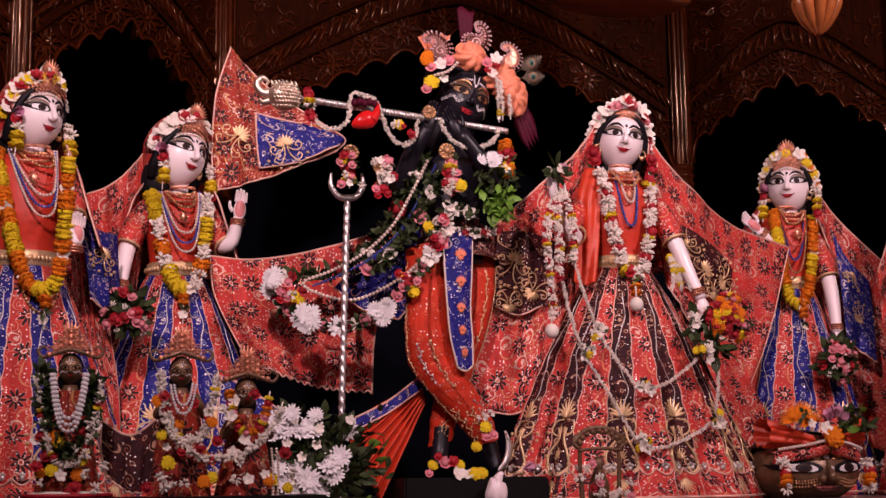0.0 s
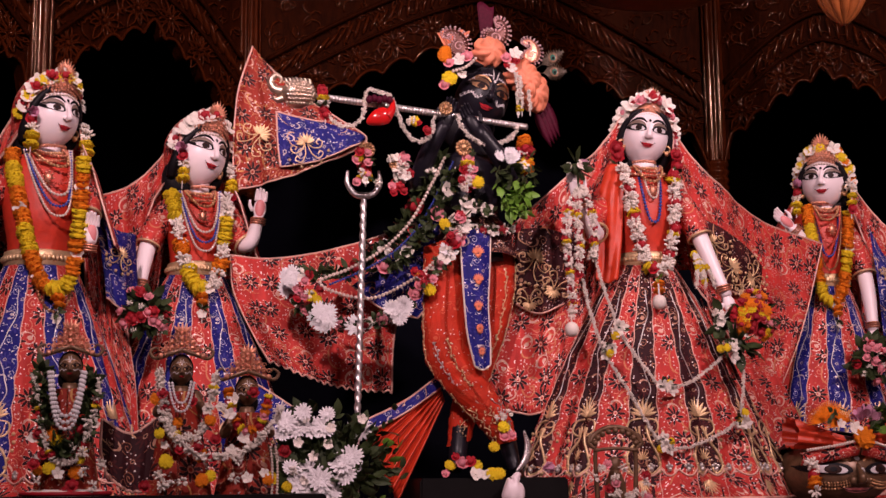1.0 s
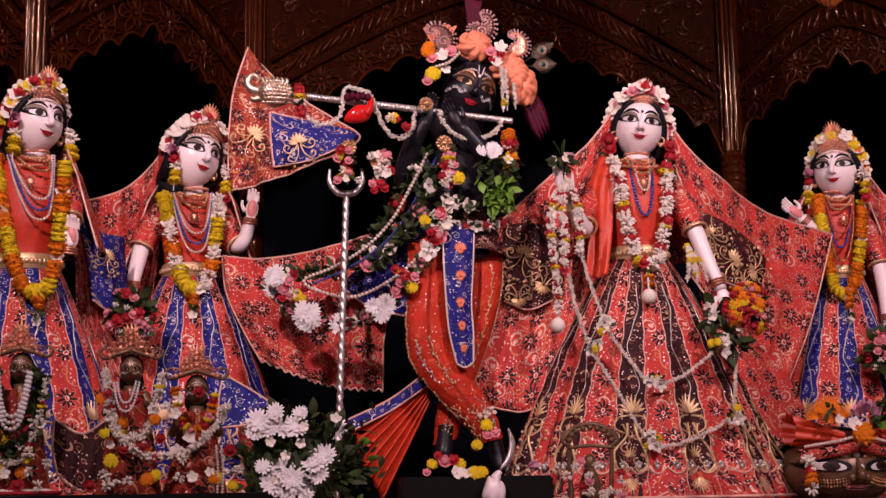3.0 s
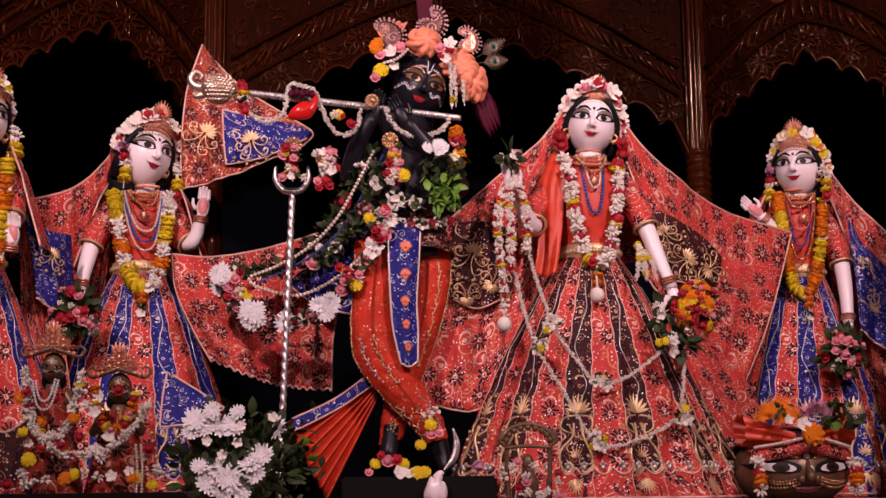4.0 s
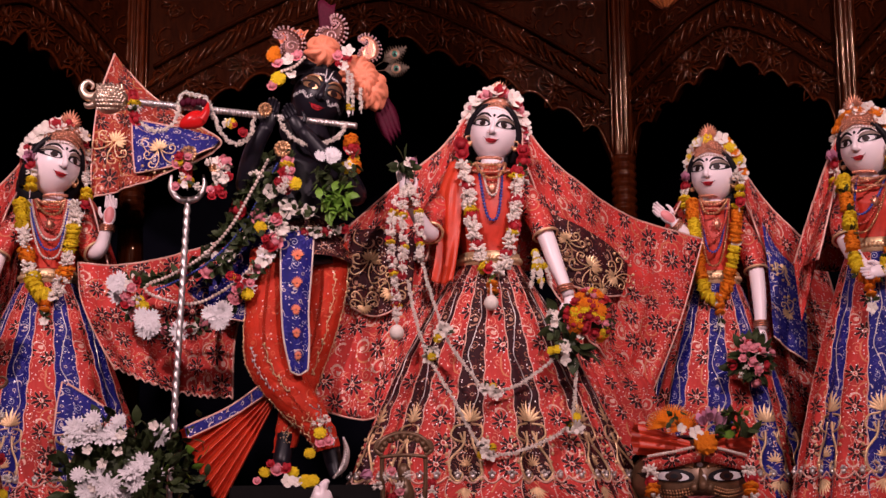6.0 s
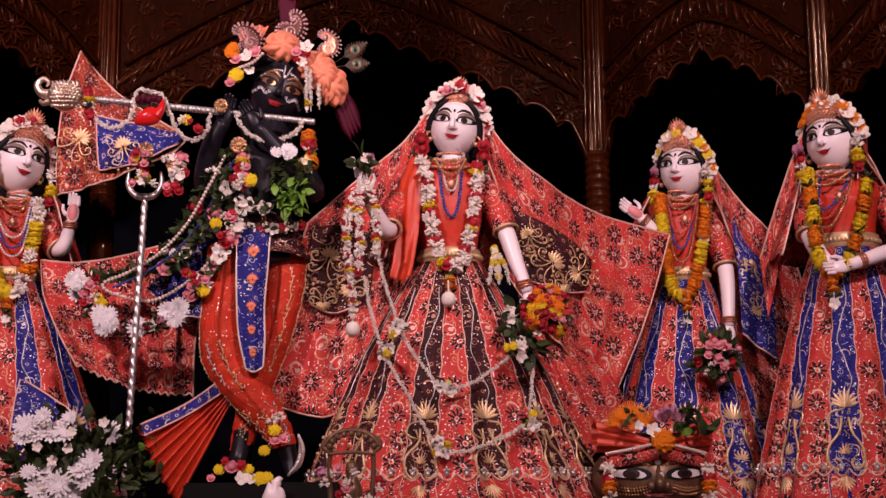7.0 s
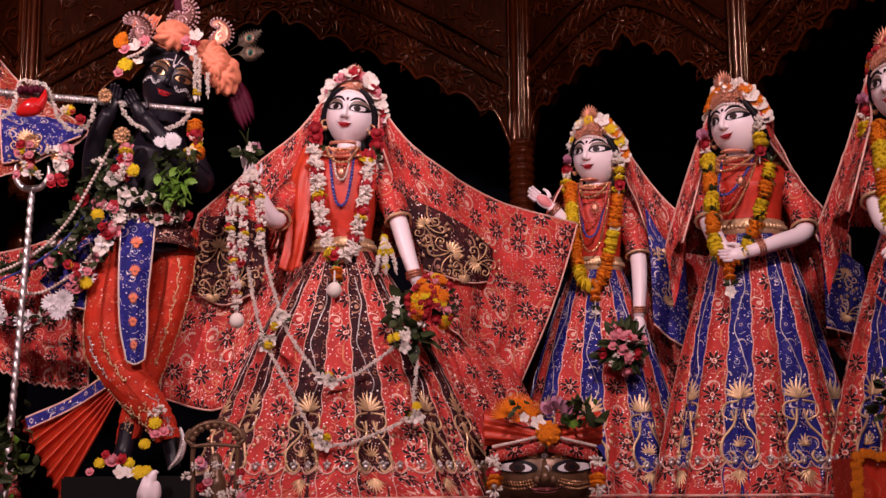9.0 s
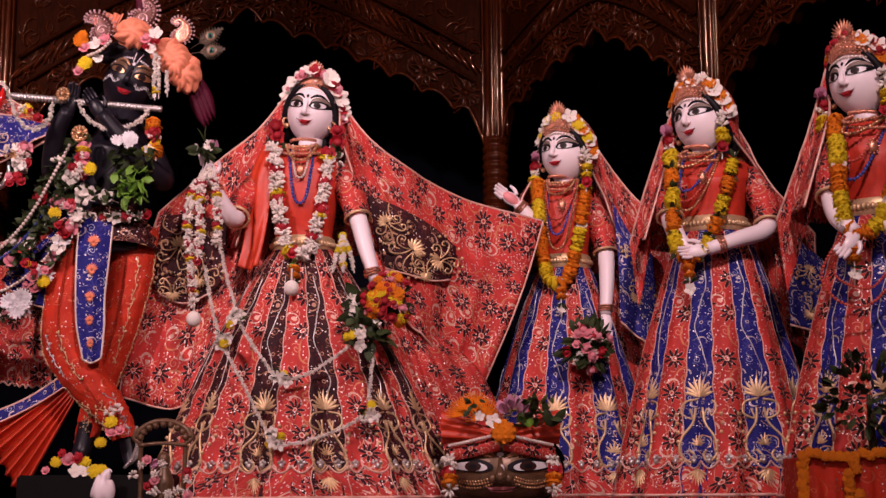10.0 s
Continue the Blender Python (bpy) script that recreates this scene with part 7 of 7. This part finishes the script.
# ---------------------------------------------------------------- small brass idols at the front
def idol(x, y, face, seed, label, tall=True):
    """A small dressed idol: statue, robe, crown, garland."""
    rnd = random.Random(seed)
    acc = Acc()
    s = 0.36
    c = (x, y, face)
    head(acc, c, turn(rnd.uniform(-6, 6)), s * 1.0, 0, 1.0, True)
    tube(acc, [(x, y + 0.005, 0.0), (x, y + 0.005, face - 0.1), (x, y + 0.005, face - 0.035)], [0.03, 0.034, 0.016], 12)
    for sd in (-1, 1):
        arm(acc, [(x + sd * 0.03, y, face - 0.055), (x + sd * 0.055, y - 0.02, face - 0.10), (x + sd * 0.04, y - 0.045, face - 0.08)], (0.014, 0.012, 0.008))
    tagged(part("statue", acc, ["bronze", "hair", "white", "iris", "lips", "bronze", "lips", "gold"], None, "", (x, y, -0.06)), label, "statue", "small idols")
    robe = thing("idol_robe", (x, y, -0.06), "dark red embroidered robe on a small idol", "robe", "robes of the small idols")
    acc = Acc()
    surface(acc, lambda u, v: np.array((x + (0.038 + 0.045 * v) * math.sin(6.283 * u) * (1 + 0.06 * math.sin(u * 50) * v), y + 0.005 - (0.036 + 0.030 * v) * math.cos(6.283 * u) * (1 + 0.06 * math.sin(u * 50) * v), face - 0.05 - (face + 0.01) * v)), 60, 16, 0, True)
    part("robe_cloth", acc, "rust", robe)
    crown = thing("small_crown", (x, y, face + 0.03), "wide gilt crown with curled wings on a small idol", "crown", "crowns of the small idols")
    acc = Acc()
    for sd in (-1, 1):
        tube(acc, [(x, y - 0.022, face + 0.050), (x + sd * 0.030, y - 0.022, face + 0.040), (x + sd * 0.062, y - 0.014, face + 0.030), (x + sd * 0.075, y - 0.012, face + 0.045), (x + sd * 0.062, y - 0.012, face + 0.056), (x + sd * 0.055, y - 0.012, face + 0.047)], [0.006, 0.0055, 0.0045, 0.004, 0.003, 0.002], 8, n=34)
    part("brim_scroll", acc, "bronze", crown)
    acc = Acc()
    for row in range(4):
        for k in range(9 - 2 * row):
            a = (k - (8 - 2 * row) / 2) * 0.0125
            ball(acc, (x + a, y - 0.020, face + 0.048 + 0.014 * row - abs(a) * 0.25), (0.0075, 0.006, 0.008), 0, None, 7, 5)
            tube(acc, [(x + a + 0.007 * math.cos(t) * (1 - t / 9), y - 0.026, face + 0.050 + 0.014 * row + 0.007 * math.sin(t) * (1 - t / 9)) for t in np.linspace(0, 6.5, 7)], 0.0014, 4, n=10)
    tagged(part("filigree_dome", acc, "rosegold", crown), kind="stuff")
    for k in range(5):
        acc = Acc()
        g = (k - 2) * 0.42
        tube(acc, [(x, y - 0.018, face + 0.088), (x + 0.018 * math.sin(g), y - 0.02, face + 0.10), (x + 0.026 * math.sin(g), y - 0.02, face + 0.088 + 0.030 * math.cos(g))], [0.003, 0.005, 0.001], 6)
        part("crest_spike", acc, "rosegold", crown)


idol(-1.075, -0.92, 0.288, 141, "small brass idol behind a leaf garland")
idol(-0.815, -0.92, 0.282, 142, "small dark idol wrapped in jasmine strings")
idol(-0.657, -0.92, 0.232, 143, "small brass idol with a red robe")
IY = -0.985
garland(swag(-1.075, IY, 0.285, 0.062, 0.20, 0.012, 9), [("leaf", 1)], "dark leaf garland on a small idol", 0.026, 151, "", 0.009)
for h, d in ((0.042, 0.135), (0.034, 0.105), (0.038, 0.12)):
    bead_string(swag(-1.075, IY - 0.03, 0.275, h, d, 0.012, 9), 0.0050, "white", "string of white pearls on a small idol", "pearl strings of the small idols")
garland(swag(-1.075, IY - 0.012, 0.27, 0.075, 0.205, 0.012, 9), [("jasmine", 8), ("yellow", 1), ("rose", 1)], "white bud garland round a small idol", 0.0105, 152, "", 0.010)
garland(swag(-0.80, IY - 0.01, 0.28, 0.068, 0.16, 0.012, 9), [("jasmine", 7), ("rose", 1), ("jasmine", 5), ("yellow", 1)], "white jasmine garland on a small idol", 0.013, 153, "", 0.012)
garland([(-0.865, IY, 0.27), (-0.855, IY - 0.02, 0.17), (-0.80, IY - 0.03, 0.095), (-0.735, IY - 0.03, 0.075), (-0.66, IY - 0.03, 0.095), (-0.60, IY - 0.02, 0.15), (-0.575, IY, 0.21)], [("jasmine", 1)], "long white bud garland over two small idols", 0.012, 154, "", 0.0105)
garland(swag(-0.657, IY - 0.005, 0.235, 0.05, 0.10, 0.01, 9), [("marigold", 2), ("rose", 1), ("yellow", 1), ("blush", 1)], "marigold and rose garland on a small idol", 0.013, 155, "", 0.012)
for h, d in ((0.03, 0.07), (0.022, 0.05)):
    bead_string(swag(-0.815, IY - 0.03, 0.25, h, d, 0.01, 9), 0.0035, "white", "string of white pearls on a small idol", "pearl strings of the small idols")
rnd = random.Random(8)
for k in range(95):
    x = rnd.choice((rnd.uniform(-1.15, -0.99), rnd.uniform(-0.90, -0.55), rnd.uniform(-0.90, -0.55)))
    z = rnd.uniform(0.0, 0.23) if x > -0.95 else rnd.uniform(-0.01, 0.16)
    f = thing("loose_blossom", (x, IY - 0.015, z), "mixed blossom tucked among the small idols", "flower", "blossoms among the small idols")
    bloom(rnd.choice(("rose", "yellow", "jasmine", "marigold", "rose", "jasmine", "star", "leaf")), (x, IY - 0.01 - rnd.random() * 0.02, z), rnd.uniform(0.012, 0.019) * (1.0), (rnd.uniform(-0.4, 0.4), -1, 0.3), f, rnd)
for k in range(2):
    bead_string([(-0.605 + 0.012 * k, IY - 0.02, 0.10), (-0.60 + 0.012 * k, IY - 0.02, 0.04), (-0.602 + 0.012 * k, IY - 0.02, -0.05)], 0.0035, "pearl", "hanging string of small pearls", "hanging pearls")
base = thing("round_pedestal", (-1.075, -0.93, -0.06), "round white and red base of a small idol", "pedestal")
acc = Acc()
V = [(-1.075 + r * math.cos(6.283 * i / 32), -0.93 + r * math.sin(6.283 * i / 32), z) for z, r in ((-0.012, 0.10), (-0.008, 0.10), (-0.004, 0.094), (0.0, 0.088), (0.004, 0.07), (0.004, 0.0)) for i in range(32)]
acc.add(V, gridfaces(32, 6, True))
part("disc", acc, "jasmine", base)
acc = Acc()
tube(acc, [(-1.075 + 0.101 * math.cos(t), -0.93 + 0.101 * math.sin(t), -0.006) for t in np.linspace(0, 6.283, 40)], 0.005, 8, n=60)
part("red_band", acc, "rose", base)
slab("idol_step", (-1.25, -1.08, -0.06), (-0.48, -0.80, -0.012), "ebony", "low dark step that carries the small idols", "step")

# ---------------------------------------------------------------- the large dark face with a red turban
acc = Acc()
MC = (1.318, -0.035, 0.022)
head(acc, MC, turn(-3) @ np.diag((1, 1, 0.52)), 2.40, 0, 1.25, True, False, 0.6, False)
tube(acc, [(1.312, -0.05, -0.06), (1.312, -0.05, -0.2 + 0.14)], [0.11, 0.11], 16)
tagged(part("statue", acc, ["bronze", "hair", "white", "iris", "pink", "bronze", "lips", "gold"], None, "", (1.312, -0.06, -0.06)), "large dark bronze face with painted eyes", "statue")
fd = thing("gilt_face_dots", (1.312, -0.23, 0.03), "gilt scroll dots on the large dark face", "ornament", kind="stuff")
acc = Acc()
for s in (-1, 1):
    for k in range(44):
        t = k / 43
        x, z = s * (0.030 + 0.115 * t), -0.024 - 0.012 * math.sin(t * 3.3) + 0.011 * math.sin(k * 2.1)
        w = max(0.02, 1 - (x / 0.176) ** 2 - (z / 0.112) ** 2)
        ball(acc, (1.318 + x, -0.035 - 0.190 * math.sqrt(w) - 0.003, 0.022 + z), 0.0042, 0, None, 7, 5)
        if k % 2 == 0:
            z2 = 0.050 + 0.008 * math.sin(k * 1.3)
            w = max(0.02, 1 - (x / 0.176) ** 2 - (z2 / 0.127) ** 2)
            ball(acc, (1.318 + x, -0.035 - 0.196 * math.sqrt(w) - 0.002, 0.022 + z2), 0.0042, 0, None, 7, 5)
part("dots", acc, "gold", fd)
acc = Acc()
ball(acc, (1.312, -0.246, 0.030), (0.008, 0.004, 0.013), 0, None, 8, 8)
tagged(part("brow_jewel", acc, "white", None, "", (1.309, -0.24, 0.022)), "white drop jewel between the eyes", "jewel")
mt = thing("red_turban", (1.312, -0.1, 0.12), "red pleated turban with marigolds, lotus and leaves", "turban")
for s in (-1, 1):
    acc = Acc()

    def lobe(u, v, s=s):
        a, t = 6.283 * u, v
        r = (0.020 + 0.028 * t) * (1 + 0.10 * math.sin(a * 8))
        return np.array((1.312 + s * (0.02 + 0.155 * t), -0.16 - r * math.cos(a) * 1.3 + 0.05 * t, 0.125 + 0.030 * t + r * math.sin(a)))

    surface(acc, lobe, 64, 16, 0, True)
    part("pleated_lobe", acc, "silk", mt)
    acc = Acc()
    surface(acc, lambda u, v: np.array((1.312 + s * (0.005 + 0.155 * v), -0.235 + 0.09 * v * v - 0.012 * math.sin(3.14 * u), 0.072 + 0.038 * u + (0.012 - 0.008 * v) * (1 - v) - 0.02 * v)), 10, 26)
    solid(part("brow_band", acc, "coral", mt), 0.006)
    acc = Acc()
    for p in even([(1.312 + s * 0.012, -0.258, 0.128), (1.312 + s * 0.08, -0.238, 0.112), (1.312 + s * 0.155, -0.175, 0.098)], 0.0085):
        ball(acc, p, 0.0055, 0, None, 7, 5)
    tagged(part("pearl_row", acc, "pearl", mt), kind="stuff")
rnd = random.Random(9)
bloom("marigold", (1.316, -0.262, 0.135), 0.036, (0.05, -1, 0.15), mt, rnd)
for x, z, r in ((1.205, 0.205, 0.040), (1.268, 0.195, 0.044), (1.235, 0.225, 0.038)):
    acc = Acc()
    for k in range(20):
        g = (k / 19 - 0.5) * 2.8
        d = np.array((math.sin(g - 0.3), -0.15, math.cos(g - 0.3)))
        p = np.array((x, -0.20, z - 0.02))
        tube(acc, [p, p + d * r * 0.7, p + d * r * 1.35], [0.001, 0.0026, 0.0012], 5, n=5)
    part("orange_rosette", acc, "marigold", mt)
for k in range(3):
    bloom("lotus", (1.345 + 0.022 * (k - 1), -0.225, 0.200 + 0.012 * (k % 2)), 0.026, ((k - 1) * 0.5, -0.5, 0.8), mt, rnd)
bloom("star", (1.288, -0.26, 0.165), 0.026, (0, -1, 0.2), mt, rnd)
bloom("star", (1.25, -0.24, 0.18), 0.018, (0, -1, 0.2), mt, rnd)
for k in range(34):
    leafy((1.40 + rnd.uniform(-0.045, 0.075), -0.20 + rnd.uniform(-0.03, 0.02), 0.175 + rnd.uniform(-0.03, 0.05)), rnd.uniform(0.035, 0.06), (rnd.uniform(-0.5, 1), -0.6, rnd.uniform(-0.2, 1)), mt, rnd, rnd.choice(("leaf", "leaf", "fresh")))
for k in range(8):
    leafy((1.24 + rnd.uniform(-0.02, 0.02), -0.235, 0.215 + rnd.uniform(-0.02, 0.02)), 0.03, (rnd.uniform(-1, 1), -0.6, rnd.uniform(-1, 1)), mt, rnd)
for s in (-1, 1):
    garland([(1.312 + s * 0.150, -0.20, 0.065), (1.312 + s * 0.152, -0.215, 0.01), (1.312 + s * 0.145, -0.215, -0.05)], [("jasmine", 2), ("rose", 1), ("marigold", 2), ("jasmine", 1)], "flower cluster beside the large dark face", 0.024, 160 + s, "clusters beside the face", 0.017, "flower_cluster", "flowers")

# ---------------------------------------------------------------- silver throne, box and plant at the front, hanging lotus
sv = thing("silver_throne", (0.40, -0.54, -0.06), "small tarnished metal throne with scrolled back", "throne")
acc = Acc()
for sd in (-1, 1):
    tube(acc, [(0.40 + sd * 0.055, -0.54, -0.06), (0.40 + sd * 0.060, -0.54, 0.06), (0.40 + sd * 0.058, -0.54, 0.10)], [0.008, 0.006, 0.007], 10)
    tube(acc, [(0.40 + sd * 0.058, -0.54, 0.10), (0.40 + sd * 0.078, -0.54, 0.115), (0.40 + sd * 0.070, -0.54, 0.138), (0.40 + sd * 0.052, -0.54, 0.130), (0.40 + sd * 0.060, -0.54, 0.118)], [0.007, 0.006, 0.005, 0.004, 0.003], 8, n=24)
part("side_post", acc, "bronze", sv)
acc = Acc()
tube(acc, [(0.40 + 0.075 * math.cos(t), -0.54, 0.105 + 0.055 * math.sin(t)) for t in np.linspace(0.2, 2.94, 14)], 0.007, 8, n=40)
for k in range(9):
    t = 0.25 + k / 8 * 2.64
    ball(acc, (0.40 + 0.062 * math.cos(t), -0.545, 0.105 + 0.045 * math.sin(t)), 0.009, 0, None, 10, 8)
part("scrolled_back", acc, "bronze", sv)
acc = Acc()
tube(acc, [(0.335, -0.545, 0.095), (0.40, -0.55, 0.10), (0.465, -0.545, 0.095)], 0.005, 8)
part("cross_rail", acc, "bronze", sv)
rnd = random.Random(12)
for k in range(16):
    f = thing("loose_blossom", (0.33 + 0.14 * rnd.random(), -0.56, -0.02), "white and red blossom heaped at a small throne", "flower", "blossoms at the throne")
    p = (0.32 + 0.16 * rnd.random(), -0.56 - 0.02 * rnd.random(), rnd.uniform(-0.05, 0.06))
    bloom(rnd.choice(("jasmine", "jasmine", "rose", "blush")), p, 0.016, (0, -1, 0.3), f, rnd)
acc = Acc()
ball(acc, (0.40, -0.53, 0.055), (0.018, 0.018, 0.024), 0, None, 14, 10)
tube(acc, [(0.40, -0.53, -0.05), (0.40, -0.53, 0.0), (0.40, -0.53, 0.04)], [0.032, 0.03, 0.014], 12)
tagged(part("statue", acc, "bronze", None, "", (0.40, -0.53, -0.06)), "tiny dark idol seated on a silver throne", "statue")

bx = thing("orange_box", (2.2, -0.78, -0.06), "orange cloth-covered box edged with marigolds", "box")
acc = Acc()
surface(acc, lambda u, v: np.array((2.02 + 0.40 * u, -0.86 + 0.006 * math.sin(u * 60) * v, 0.045 - 0.105 * v)), 60, 8)
surface(acc, lambda u, v: np.array((2.02 + 0.40 * u, -0.86 + 0.2 * v, 0.045)), 4, 4)
surface(acc, lambda u, v: np.array((2.02, -0.86 + 0.2 * u, 0.045 - 0.105 * v)), 4, 4)
part("cloth_cover", acc, "redor", bx)
rnd = random.Random(13)
for k in range(22):
    bloom("marigold", (2.02 + 0.018 * k, -0.87, 0.050 + rnd.uniform(-0.006, 0.008)), 0.014, (0, -1, 0.4), bx, rnd)
for k in range(9):
    bloom("marigold", (2.015 + rnd.uniform(-0.006, 0.01), -0.87, 0.04 - 0.012 * k), 0.014, (-0.3, -1, 0.2), bx, rnd)
    bloom("marigold", (2.135 + rnd.uniform(-0.012, 0.016), -0.875, 0.04 - 0.012 * k), 0.014, (0, -1, 0.2), bx, rnd)
pt2 = thing("leafy_plant", (2.22, -0.78, 0.05), "small dark leafy plant on an orange box", "plant")
acc = Acc()
tube(acc, [(2.22, -0.78, 0.045), (2.215, -0.78, 0.12), (2.21, -0.79, 0.20)], [0.012, 0.009, 0.005], 8)
part("stem", acc, "leaf", pt2)
for k in range(150):
    a, q = rnd.uniform(0, 6.28), math.sqrt(rnd.random())
    o = np.array((math.cos(a) * q * 0.12, -0.05 * math.sqrt(1 - q * q), math.sin(a) * q * 0.085))
    leafy(np.array((2.21, -0.79, 0.205)) + o, rnd.uniform(0.025, 0.05), o + np.array((0, -0.03, 0.02)), pt2, rnd)
bead_string([(2.19, -0.70, 0.62), (2.14, -0.68, 0.52), (2.17, -0.70, 0.45), (2.24, -0.72, 0.43), (2.31, -0.72, 0.50), (2.33, -0.70, 0.60)], 0.0048, "redbead", "loop of red beads hanging from the statue's palm")
bead_string([(2.20, -0.70, 0.62), (2.17, -0.69, 0.53), (2.20, -0.70, 0.49), (2.26, -0.71, 0.48), (2.31, -0.71, 0.54), (2.32, -0.70, 0.61)], 0.0042, "redbead", "loop of red beads hanging from the statue's palm")

pn = thing("hanging_lotus", (1.165, -0.575, 1.50), "carved wooden lotus bud hanging from the canopy", "pendant")
for k in range(10):
    acc = Acc()
    a = 6.283 * k / 10
    prof = [(0.035, 1.60), (0.056, 1.52), (0.060, 1.48), (0.040, 1.43), (0.012, 1.392), (0.003, 1.384)]
    P = [(1.165 + r * math.cos(a), -0.575 + r * math.sin(a), z) for r, z in prof]
    tube(acc, P, [0.010, 0.017, 0.019, 0.014, 0.006, 0.002], 10, n=26)
    part("carved_petal", acc, "teak", pn)
acc = Acc()
tube(acc, [(1.165, -0.575, 1.58), (1.165, -0.575, 2.0), (1.165, -0.575, 2.452)], [0.03, 0.012, 0.012], 10)
part("rod", acc, "wood", pn)
md = thing("roof_medallion", (0.755, 0.05, 1.70), "turned teak medallion under the canopy roof", "medallion")
acc = Acc()
V = [(0.755 + r * math.cos(6.283 * i / 64), 0.05 + 0.6 * r * math.sin(6.283 * i / 64), z) for r, z in ((0.0, 1.66), (0.15, 1.66), (0.24, 1.672), (0.262, 1.69), (0.268, 1.71), (0.25, 1.73), (0.24, 1.80), (0.20, 2.452)) for i in range(64)]
acc.add(V, gridfaces(64, 8, True))
part("bowl", acc, "teak", md)
